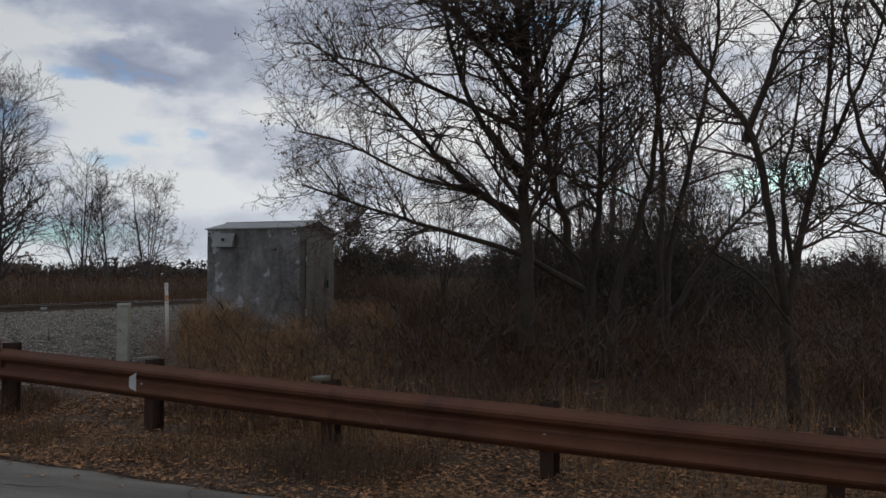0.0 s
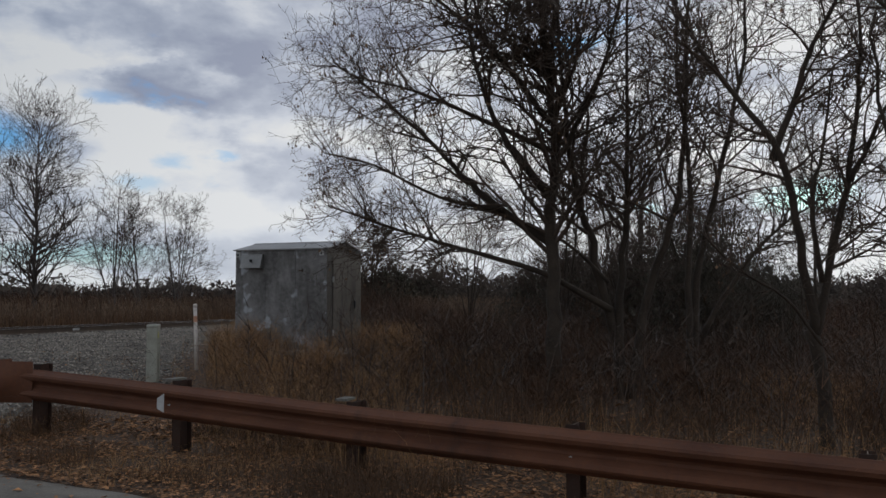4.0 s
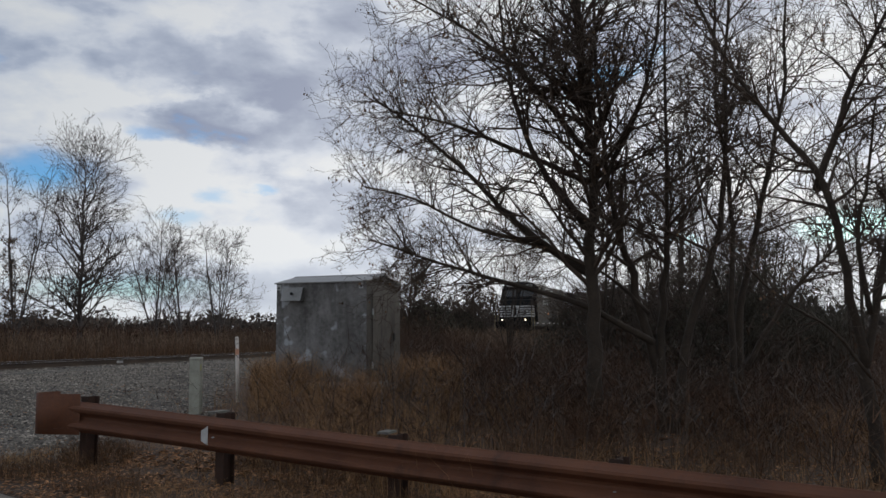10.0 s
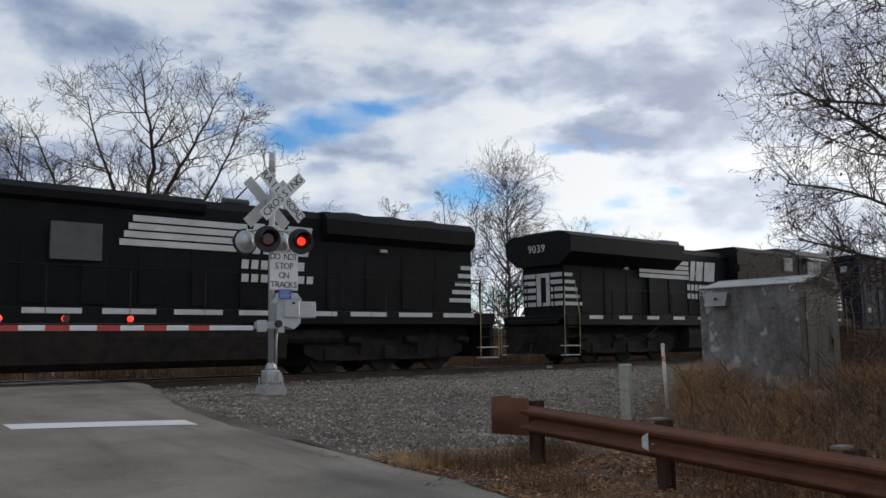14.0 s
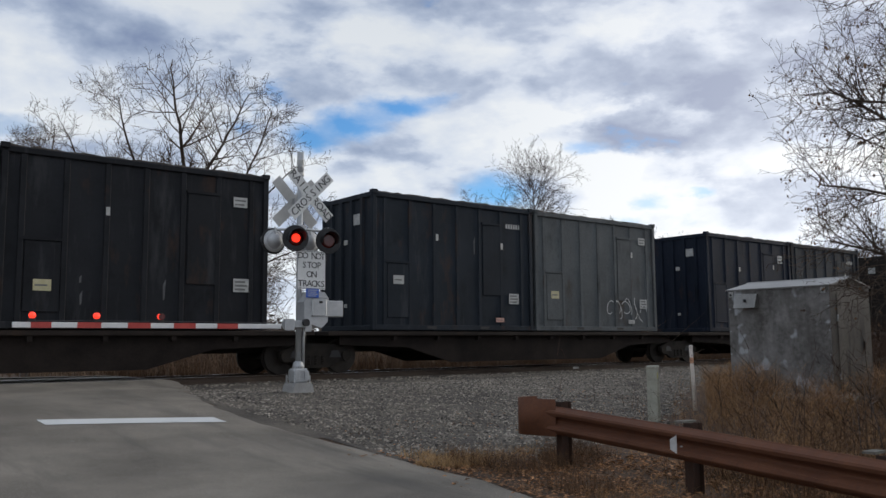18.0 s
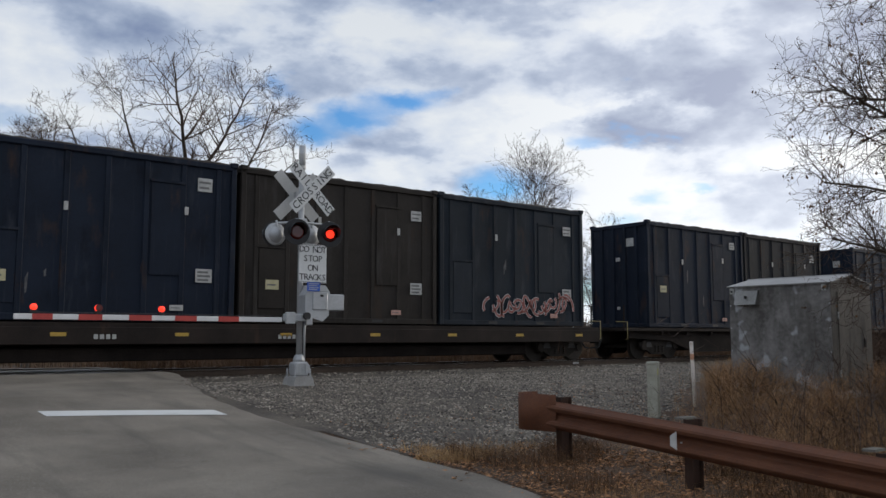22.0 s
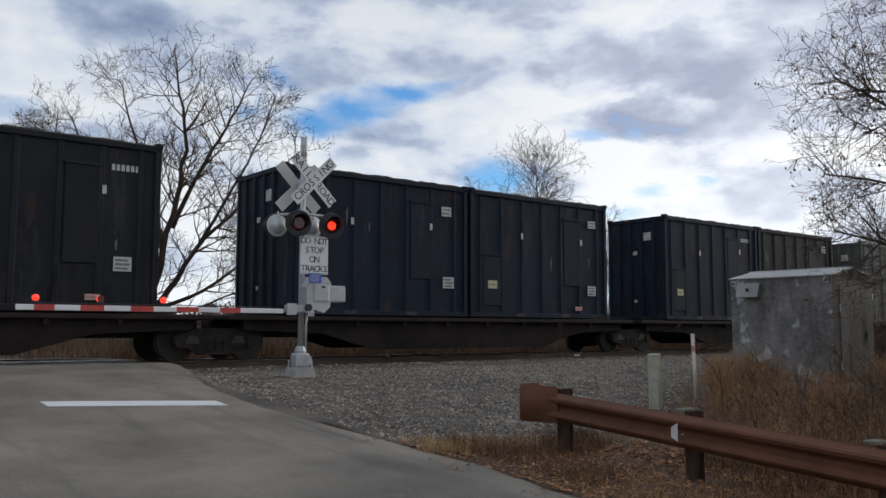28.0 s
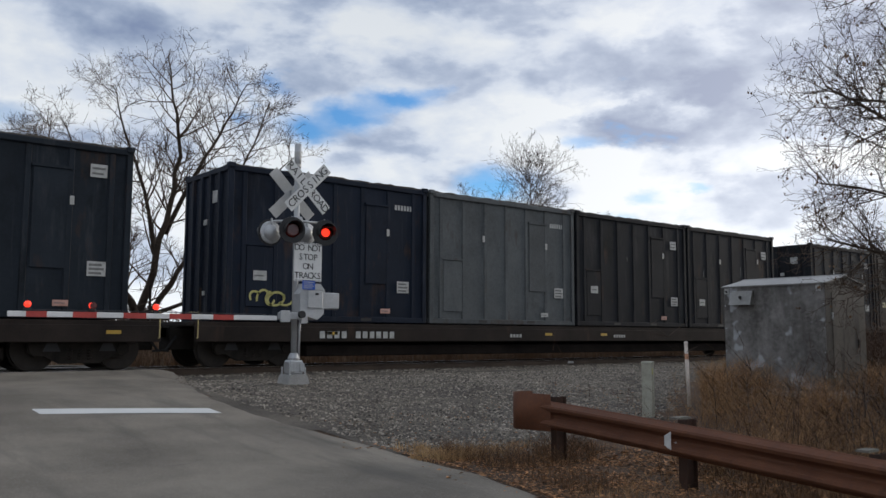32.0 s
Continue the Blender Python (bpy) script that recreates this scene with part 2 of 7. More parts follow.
RUST = surf("rusted_steel", (0.078, 0.028, 0.014), (0.180, 0.071, 0.034), 0.78, 0.25, 1.6, 26, 0.25, (0.32, 0.68), stains=((0.045, 0.021, 0.013), 2.2, 0.58))
POST_STEEL = surf("weathered_post_steel", (0.028, 0.016, 0.011), (0.07, 0.035, 0.022), 0.85, 0.2, 3, 30, 0.3)
WOOD_GREY = surf("weathered_wood", (0.10, 0.088, 0.072), (0.24, 0.22, 0.19), 0.9, 0, 5, 40, 0.5, stains=((0.10, 0.115, 0.08), 4, 0.52))
PIPE_WHITE = surf("chalky_plastic", (0.50, 0.42, 0.36), (0.72, 0.66, 0.60), 0.6, 0, 4, 40, 0.1)
PIPE_ORANGE = surf("faded_orange", (0.50, 0.20, 0.10), (0.62, 0.34, 0.22), 0.6, 0, 4, 40, 0.1)
HUT_METAL = surf("dull_aluminium", (0.085, 0.079, 0.072), (0.27, 0.258, 0.246), 0.62, 0.15, 2.0, 12, 0.08, (0.38, 0.64), specks=((0.40, 0.41, 0.42), 2.6, 0.62), stains=((0.085, 0.078, 0.07), 2.0, 0.56))
# the hut metal with the gable side's shade put into its colour, plus stains
HUT_SIDE = surf("shaded_stained_aluminium", (0.062, 0.053, 0.044), (0.165, 0.146, 0.124), 0.75, 0.05, 1.5, 14, 0.08, (0.34, 0.66), stains=((0.028, 0.025, 0.022), 3.0, 0.55))
HUT_ROOF = surf("pale_roof_metal", (0.17, 0.165, 0.155), (0.32, 0.315, 0.30), 0.45, 0.4, 1.2, 25, 0.08)
GALV = surf("galvanised", (0.36, 0.37, 0.38), (0.52, 0.53, 0.54), 0.48, 0.45, 2.5, 40, 0.06)
ALU_SIGN = surf("sign_white", (0.58, 0.59, 0.58), (0.72, 0.72, 0.71), 0.5, 0, 2, 30, 0.05)
ALU_BACK = surf("sign_back", (0.42, 0.42, 0.41), (0.55, 0.55, 0.54), 0.5, 0.3, 3, 30, 0.05)
BLACK = surf("black_paint_and_shade", (0.010, 0.010, 0.011), (0.022, 0.022, 0.024), 0.55, 0, 3, 30, 0.05)
SIGN_INK = surf("sign_ink", (0.012, 0.012, 0.013), (0.02, 0.02, 0.02), 0.6, 0, 3, 30, 0)
RED_BAND = surf("red_reflective", (0.34, 0.035, 0.03), (0.50, 0.07, 0.055), 0.5, 0, 3, 30, 0.03)
WHITE_BAND = surf("white_reflective", (0.62, 0.61, 0.60), (0.76, 0.76, 0.75), 0.5, 0, 3, 30, 0.03)
BLUE_SIGN = surf("blue_plate", (0.02, 0.08, 0.42), (0.03, 0.12, 0.52), 0.45, 0, 3, 30, 0.02)
CONCRETE = surf("concrete", (0.24, 0.235, 0.225), (0.38, 0.37, 0.355), 0.9, 0, 2, 30, 0.4)
LAMP_ON = glow("lit_red_lens", (1.0, 0.035, 0.015), 1.3)
LAMP_OFF = glassy("dark_red_lens", (0.10, 0.008, 0.006), 0.25)
ARM_LAMP = glow("arm_lamp_red", (1.0, 0.05, 0.025), 1.0)
HEADLIGHT = glow("headlight", (1.0, 0.80, 0.55), 5.0)
RAIL = surf("rail_steel", (0.05, 0.035, 0.026), (0.10, 0.07, 0.05), 0.75, 0.3, 1, 30, 0.2)
RAIL_TOP = surf("polished_rail", (0.42, 0.43, 0.45), (0.55, 0.56, 0.58), 0.28, 1.0, 1, 30, 0.02)
TIE = surf("creosote_tie", (0.030, 0.024, 0.019), (0.075, 0.062, 0.050), 0.95, 0, 4, 40, 0.5, each=0.25)
LOCO = surf("loco_black", (0.0050, 0.0053, 0.0058), (0.0105, 0.0108, 0.0116), 0.60, 0, 1.2, 20, 0.04, stains=[((0.017, 0.016, 0.015), 1.2, 0.60), ((0.015, 0.013, 0.011), 5.0, 0.62, (1, 1, 0.12))], gloss=0.10)
LOCO_ROOF = surf("loco_roof", (0.030, 0.031, 0.032), (0.060, 0.060, 0.060), 0.7, 0, 2, 20, 0.1)
CAB_ROOF = surf("cab_roof_grey", (0.20, 0.20, 0.195), (0.30, 0.30, 0.29), 0.6, 0, 2, 20, 0.06)
VENT_GREY = surf("dusty_grey_panel", (0.055, 0.056, 0.057), (0.095, 0.095, 0.094), 0.7, 0, 2, 20, 0.06)
GRIME = surf("truck_grime", (0.010, 0.0085, 0.0073), (0.032, 0.0265, 0.022), 0.85, 0.1, 3, 25, 0.3, gloss=0.2)
LOCO_WHITE = surf("loco_white", (0.42, 0.42, 0.40), (0.62, 0.62, 0.60), 0.55, 0, 2, 25, 0.03, stains=((0.22, 0.21, 0.20), 3, 0.62))
YELLOW = surf("safety_yellow", (0.26, 0.20, 0.07), (0.40, 0.33, 0.15), 0.6, 0, 3, 25, 0.03)
ORANGE = surf("orange_plate", (0.50, 0.16, 0.04), (0.60, 0.24, 0.08), 0.6, 0, 3, 25, 0.03)
GLASS = glassy("cab_glass", (0.008, 0.009, 0.010), 0.08)
WHEEL = surf("wheel_steel", (0.016, 0.013, 0.011), (0.045, 0.036, 0.029), 0.7, 0.4, 3, 25, 0.1)
BELLY = surf("belly_black", (0.010, 0.008, 0.0075), (0.028, 0.022, 0.019), 0.85, 0.0, 1.2, 22, 0.2, gloss=0.1)
FLAT = surf("flatcar_brown", (0.012, 0.009, 0.008), (0.032, 0.024, 0.020), 0.8, 0.0, 1.2, 22, 0.2, stains=((0.055, 0.033, 0.022), 2, 0.60), gloss=0.2)
STRIP = surf("reflective_yellow", (0.36, 0.22, 0.03), (0.52, 0.34, 0.06), 0.5, 0, 5, 25, 0)
LABEL = surf("paper_label", (0.30, 0.30, 0.285), (0.52, 0.52, 0.50), 0.7, 0, 6, 40, 0)
LABEL_Y = surf("yellowed_label", (0.40, 0.36, 0.20), (0.55, 0.50, 0.32), 0.7, 0, 6, 40, 0)
LABEL_INK = surf("label_print", (0.10, 0.10, 0.10), (0.20, 0.20, 0.19), 0.8, 0, 6, 40, 0)
LABEL_RED = surf("red_label", (0.40, 0.20, 0.16), (0.55, 0.34, 0.28), 0.7, 0, 6, 40, 0)
SCRAPE = surf("bare_primer", (0.050, 0.052, 0.055), (0.13, 0.13, 0.13), 0.8, 0, 8, 40, 0)
SPRAY_W = surf("white_spray", (0.40, 0.40, 0.40), (0.60, 0.60, 0.60), 0.7, 0, 6, 40, 0)
SPRAY_Y = surf("yellow_spray", (0.38, 0.36, 0.10), (0.50, 0.47, 0.20), 0.7, 0, 6, 40, 0)
SPRAY_R = surf("red_spray", (0.22, 0.07, 0.06), (0.34, 0.12, 0.10), 0.7, 0, 6, 40, 0)
SPRAY_T = surf("teal_spray", (0.06, 0.20, 0.22), (0.10, 0.30, 0.30), 0.7, 0, 6, 40, 0)


def box_paint(name, c):
    hi = tuple(min(v * 1.5 + 0.003, 1) for v in c)
    return surf(name, tuple(v * 0.6 for v in c), hi, 0.68, 0.0, 0.6, 14, 0.16, (0.3, 0.72),
                stains=[(tuple(v * 0.7 + 0.026 for v in hi), 2.2, 0.57), ((0.055, 0.032, 0.020), 1.5, 0.59, (1, 1, 0.35)), (tuple(v * 0.35 for v in c), 0.9, 0.58, (1, 1, 0.6)), (tuple(v * 0.8 + 0.016 for v in hi), 9.0, 0.60, (1, 1, 0.06))],
                gloss=0.15, vary=True)


PAINT = {"n": box_paint("box_navy", (0.0090, 0.0140, 0.0255)), "k": box_paint("box_charcoal", (0.0140, 0.0150, 0.0178)),
         "s": box_paint("box_slate", (0.015, 0.020, 0.027)), "g": box_paint("box_grey", (0.085, 0.092, 0.095)),
         "o": box_paint("box_olive_grey", (0.070, 0.075, 0.066)), "b": box_paint("box_brown", (0.026, 0.022, 0.019))}
PAINT_WORDS = {"n": "dark navy blue", "k": "charcoal black", "s": "dark slate blue", "g": "pale grey", "o": "olive grey", "b": "dark brown"}
BARK = surf("bark", (0.024, 0.0170, 0.0112), (0.066, 0.047, 0.032), 0.95, 0, 3, 30, 0.6)
# bark with distance haze put into its paler grey; dead branches use it too
BARK_HAZED_DEAD = surf("bark_hazed_dead", (0.052, 0.043, 0.038), (0.112, 0.094, 0.084), 0.95, 0, 3, 30, 0.3)
TWIG = surf("twig", (0.039, 0.026, 0.018), (0.095, 0.065, 0.046), 0.9, 0, 1, 10, 0)
# twigs paled the same way, the haze of distance mixed into the colour
TWIG_HAZED = surf("twig_hazed", (0.050, 0.039, 0.034), (0.104, 0.084, 0.074), 0.9, 0, 1, 10, 0)
DEAD_LEAF = surf("dead_leaf", (0.070, 0.042, 0.026), (0.19, 0.115, 0.065), 0.85, 0, 4, 20, 0.1, island=0.4)
LITTER = surf("leaf_litter", (0.14, 0.066, 0.027), (0.42, 0.21, 0.092), 0.85, 0, 3, 20, 0.1, island=0.75)
DRY_GRASS = surf("dry_grass", (0.195, 0.103, 0.043), (0.44, 0.252, 0.114), 0.9, 0, 0.5, 6, 0, island=0.4)
STRAW = surf("straw_tuft", (0.28, 0.165, 0.070), (0.46, 0.30, 0.15), 0.9, 0, 1.5, 6, 0, island=0.35)
REED = surf("field_reed", (0.085, 0.053, 0.032), (0.20, 0.130, 0.078), 0.9, 0, 0.3, 4, 0, island=0.35)
BRUSH = surf("red_brush", (0.037, 0.0175, 0.0085), (0.108, 0.050, 0.022), 0.9, 0, 0.6, 6, 0, island=0.4)
CEDAR = surf("dark_evergreen", (0.034, 0.030, 0.021), (0.088, 0.074, 0.050), 0.9, 0, 1, 8, 0, island=0.4)
FAR_WOOD = surf("far_wood", (0.050, 0.038, 0.030), (0.110, 0.086, 0.068), 0.95, 0, 0.10, 1.0, 0, island=0.4)
CAR_WHITE = surf("car_white", (0.66, 0.67, 0.68), (0.76, 0.77, 0.78), 0.3, 0, 1, 10, 0)
BROWN_WEED = surf("brown_weeds", (0.052, 0.0265, 0.012), (0.150, 0.077, 0.034), 0.9, 0, 0.5, 6, 0, island=0.4)
PEDESTAL = surf("faded_pedestal", (0.27, 0.265, 0.21), (0.44, 0.43, 0.36), 0.8, 0, 4, 30, 0.15, stains=((0.12, 0.13, 0.09), 4, 0.56))
DUSTY = surf("dusty_rail", (0.030, 0.026, 0.022), (0.085, 0.074, 0.062), 0.9, 0, 1.4, 18, 0.3)
RUBBER = surf("rubber", (0.012, 0.012, 0.012), (0.03, 0.03, 0.03), 0.85, 0, 4, 30, 0.1)


# ---- mesh helpers ----
class Geo:
    """Collects vertices and faces of one mesh."""

    def __init__(self):
        self.v, self.f = [], []

    def add(self, verts, faces):
        k = len(self.v)
        self.v += [tuple(p) for p in verts]
        self.f += [tuple(i + k for i in f) for f in faces]
        return self

    def box(self, x0, y0, z0, x1, y1, z1, c=0.0):
        """A box; with c its long edges along x and the uprights are chamfered."""
        if not c:
            return self.add([(x, y, z) for z in (z0, z1) for y in (y0, y1) for x in (x0, x1)],
                            [(0, 2, 3, 1), (4, 5, 7, 6), (0, 1, 5, 4), (2, 6, 7, 3), (0, 4, 6, 2), (1, 3, 7, 5)])
        ring = [(y0 + c, z0), (y1 - c, z0), (y1, z0 + c), (y1, z1 - c), (y1 - c, z1), (y0 + c, z1), (y0, z1 - c), (y0, z0 + c)]
        vs, n = [], len(ring)
        ym, zm = (y0 + y1) / 2, (z0 + z1) / 2
        for x, s in ((x0, c), (x0 + c, 0), (x1 - c, 0), (x1, c)):
            for y, z in ring:
                vs.append((x, y - math.copysign(min(s, abs(y - ym)), y - ym), z - math.copysign(min(s, abs(z - zm)), z - zm)))
        fs = [tuple(range(n))[::-1], tuple(range(3 * n, 4 * n))]
        for r in range(3):
            fs += [(r * n + i, r * n + (i + 1) % n, (r + 1) * n + (i + 1) % n, (r + 1) * n + i) for i in range(n)]
        return self.add(vs, fs)

    def prism(self, ring, lo, hi, axis="y"):
        """A profile of 2D points drawn out along an axis (the profile's axes are the two others, in order)."""
        n = len(ring)
        put = {"x": lambda a, b, c: (c, a, b), "y": lambda a, b, c: (a, c, b), "z": lambda a, b, c: (a, b, c)}[axis]
        vs = [put(a, b, lo) for a, b in ring] + [put(a, b, hi) for a, b in ring]
        return self.add(vs, [tuple(range(n))[::-1], tuple(range(n, 2 * n))] + [(i, (i + 1) % n, n + (i + 1) % n, n + i) for i in range(n)])

    def tube(self, pts, radii, n=6, cap=True):
        vs, m = [], len(pts)
        pts = [Vector(p) for p in pts]
        ref = None
        for i, p in enumerate(pts):
            d = (pts[min(i + 1, m - 1)] - pts[max(i - 1, 0)])
            d = d.normalized() if d.length > 1e-9 else Vector((0, 0, 1))
            if ref is None:
                ref = d.orthogonal().normalized()
            ref = (ref - d * ref.dot(d))
            ref = ref.normalized() if ref.length > 1e-6 else d.orthogonal().normalized()
            side = d.cross(ref)
            r = radii[i] if isinstance(radii, (list, tuple)) else radii
            for k in range(n):
                a = 2 * math.pi * k / n
                vs.append(p + ref * (r * math.cos(a)) + side * (r * math.sin(a)))
        fs = [(i * n + k, i * n + (k + 1) % n, (i + 1) * n + (k + 1) % n, (i + 1) * n + k) for i in range(m - 1) for k in range(n)]
        if cap:
            fs += [tuple(range(n))[::-1], tuple(range((m - 1) * n, m * n))]
        return self.add(vs, fs)

    def disc(self, c, r, depth, axis="y", n=20):
        """A short cylinder whose axis points along x, y or z."""
        e = {"x": Vector((1, 0, 0)), "y": Vector((0, 1, 0)), "z": Vector((0, 0, 1))}[axis] * (depth / 2)
        return self.tube([Vector(c) - e, Vector(c) + e], r, n)

    def turn(self, profile, c, axis="y", n=20):
        """A solid of revolution: profile of (offset along the axis, radius)."""
        e = {"x": Vector((1, 0, 0)), "y": Vector((0, 1, 0)), "z": Vector((0, 0, 1))}[axis]
        u = e.orthogonal().normalized()
        w = e.cross(u)
        vs = [Vector(c) + e * o + (u * math.cos(2 * math.pi * k / n) + w * math.sin(2 * math.pi * k / n)) * max(r, 1e-4) for o, r in profile for k in range(n)]
        m = len(profile)
        fs = [(i * n + k, i * n + (k + 1) % n, (i + 1) * n + (k + 1) % n, (i + 1) * n + k) for i in range(m - 1) for k in range(n)]
        return self.add(vs, fs + [tuple(range(n))[::-1], tuple(range((m - 1) * n, m * n))])

    def moved(self, m):
        self.v = [tuple(m @ Vector(p)) for p in self.v]
        return self

    def mesh(self, name, mat, smooth=False):
        me = bpy.data.meshes.new(name)
        me.from_pydata(self.v, [], self.f)
        me.materials.append(mat)
        if smooth:
            me.polygons.foreach_set("use_smooth", [True] * len(me.polygons))
        me.update()
        return me


def part(name, geo, mat, parent=None, label="", smooth=False):
    data = geo.mesh(name, mat, smooth) if isinstance(geo, Geo) else geo
    ob = new(name, data)
    if parent is not None:
        ob.parent = parent
    return tagged(ob, label) if label else ob


def thing(name, at, label, category, group="", kind=""):
    """An empty at the base of a thing that parents its parts."""
    ob = new(name)
    ob.empty_display_size = 0.2
    ob.matrix_basis = at
    return tagged(ob, label, category, group, kind)


def letters(text, size, mat, name="lettering", depth=0.002, spacing=1.0):
    """A mesh of text that stands in the xz plane and faces -y, centred on its origin."""
    cu = bpy.data.curves.new(name, "FONT")
    cu.body, cu.size, cu.align_x, cu.align_y, cu.extrude, cu.resolution_u, cu.space_character = text, size, "CENTER", "CENTER", depth, 2, spacing
    ob = bpy.data.objects.new(name, cu)
    scene.collection.objects.link(ob)
    me = bpy.data.meshes.new_from_object(ob.evaluated_get(bpy.context.evaluated_depsgraph_get()))
    bpy.data.objects.remove(ob)
    me.transform(Matrix.Rotation(radians(90), 4, "X"))
    me.name = name
    me.materials.clear()
    me.materials.append(mat)
    return me


rng = random.Random(7)
YC = 20.5           # the track's centre line runs along x


def ease(a, b, v):
    t = min(max((v - a) / (b - a), 0.0), 1.0)
    return t * t * (3 - 2 * t)


def ground_z(x, y):
    z = -0.64 + 0.5 * ease(6, 15.5, y) - 0.05 * min(max((6 - y) / 6, 0), 3)
    z -= 0.10 * ease(16.2, 17.2, y)
    z -= 0.30 * ease(23.5, 29, y)
    pad = math.exp(-(((x - 15.4) / 2.6) ** 2 + ((y - 8.2) / 2.2) ** 2))
    z += (-0.16 - z) * pad * 0.95
    far = math.hypot(x, y)
    z += 0.05 * math.sin(x * 0.7 + y * 0.23) * math.sin(y * 0.6 - x * 0.31) * ease(6.5, 9, x) * (1 - ease(15, 17, y)) * (1 - pad)
    return z


def sheet(xs, ys, zf, keep=None):
    g = Geo()
    nx = len(xs)
    vs = [(x, y, zf(x, y)) for y in ys for x in xs]
    fs = []
    for j in range(len(ys) - 1):
        for i in range(nx - 1):
            if keep is None or keep((xs[i] + xs[i + 1]) / 2, (ys[j] + ys[j + 1]) / 2):
                fs.append((j * nx + i, j * nx + i + 1, (j + 1) * nx + i + 1, (j + 1) * nx + i))
    g.v, g.f = vs, fs
    return g


def spaced(lo, hi, near_lo, near_hi, step, growth=1.25):
    """Even steps between near_lo and near_hi, growing ones out to lo and hi."""
    out = [near_lo + step * i for i in range(int((near_hi - near_lo) / step) + 1)]
    s, v = step, out[-1]
    while v < hi:
        s *= growth
        v += s
        out.append(min(v, hi))
    s, v = step, out[0]
    while v > lo:
        s *= growth
        v -= s
        out.insert(0, max(v, lo))
    return out


# ---- ground, road, gravel, track ----
ground = part("ground", sheet(spaced(-1500, 2500, -8, 40, 0.5), spaced(-1500, 2500, -8, 32, 0.5), ground_z), SOIL, smooth=True)
tagged(ground, "brown leaf-littered soil with dead grass", "ground", kind="structure")


def road_edge(y):
    """The road's right-hand edge."""
    pts = [(-60, 3.0), (-6, 3.9), (-0.7, 4.55), (1.0, 5.0), (3.1, 5.28), (5.2, 5.55), (6.9, 5.95), (8.6, 5.95), (11.2, 5.74), (13.1, 5.82), (15.5, 6.4), (17.3, 7.0), (18.6, 7.3), (24, 7.3), (28, 6.4), (200, 6.2)]
    for (a, p), (b, q) in zip(pts, pts[1:]):
        if y <= b:
            return p + (q - p) * (y - a) / (b - a)
    return pts[-1][1]


def road_z(y):
    z = ground_z(0, y) + 0.03
    hump = ease(14.5, 18.7, y) * (1 - ease(22.4, 27.0, y))
    return z + (0.004 - z) * hump


def road_mesh(y0, y1, step):
    g = Geo()
    n = int((y1 - y0) / step)
    cols = [0, 0.03, 0.2, 0.4, 0.6, 0.8, 0.97, 1.0]
    for j in range(n + 1):
        y = y0 + (y1 - y0) * j / n
        r, l = road_edge(y) + 0.02 * math.sin(y * 3.1) + 0.015 * math.sin(y * 7.7), -1.2
        for k in cols:
            drop = -0.03 if k in (0, 1.0) else 0.0
            crown = 0.03 * (1 - (2 * k - 1) ** 2)
            g.v.append((l + (r - l) * k, y, road_z(y) + drop + crown))
    m = len(cols)
    g.f = [(j * m + i, j * m + i + 1, (j + 1) * m + i + 1, (j + 1) * m + i) for j in range(n) for i in range(m - 1)]
    return g


road = part("road", road_mesh(-60, YC - 1.75, 0.25), ASPHALT, smooth=True)
tagged(road, "worn grey asphalt road with fine cracks", "road", kind="structure")
far_road = part("road_far", road_mesh(YC + 1.75, 190, 0.5), ASPHALT, smooth=True)
tagged(far_road, "worn grey asphalt road beyond the tracks", "road", kind="structure")
g = Geo()
g.box(-1.2, YC - 1.74, -0.25, 7.3, YC - 0.83, -0.006)
g.box(-1.2, YC - 0.64, -0.25, 7.3, YC + 0.64, -0.006)
g.box(-1.2, YC + 0.83, -0.25, 7.3, YC + 1.74, -0.006)
tagged(part("road_crossing", g, ASPHALT), "asphalt panels between the rails at the crossing", "road", kind="structure")

# stop line, laid on the road
g = Geo()
n = 12
for i in range(n + 1):
    x = 2.98 + (5.22 - 2.98) * i / n
    for y in (11.95 - 0.26 * (x - 3), 12.42 - 0.26 * (x - 3)):
        k = (x + 1.2) / (road_edge(y) + 1.2)
        g.v.append((x, y, road_z(y) + 0.03 * (1 - (2 * k - 1) ** 2) + 0.006))
g.f = [(2 * i, 2 * i + 2, 2 * i + 3, 2 * i + 1) for i in range(n)]
tagged(part("stop_line", g, PAINT_LINE), "worn white painted stop line on the road", "road marking", kind="structure")

# cracks in the asphalt
g = Geo()
for sx, sy, ang, L in ((4.75, 3.0, 0.75, 0.9), (3.2, 8.4, 0.4, 0.7), (4.9, 4.1, 2.4, 0.6)):
    x, y, a = sx, sy, ang
    for i in range(int(L / 0.12)):
        a += rng.uniform(-0.5, 0.5)
        x2, y2 = x + 0.12 * math.cos(a), y + 0.12 * math.sin(a)
        k = (x + 1.2) / (road_edge(y) + 1.2)
        w, z = rng.uniform(0.003, 0.007), road_z(y) + 0.03 * (1 - (2 * k - 1) ** 2) + 0.004
        px, py = -math.sin(a) * w, math.cos(a) * w
        g.add([(x - px, y - py, z), (x + px, y + py, z), (x2 + px, y2 + py, z), (x2 - px, y2 - py, z)], [(0, 1, 2, 3)])
        x, y = x2, y2
tagged(part("road_cracks", g, SIGN_INK), "dark tar-filled cracks in the asphalt", "crack", kind="stuff")


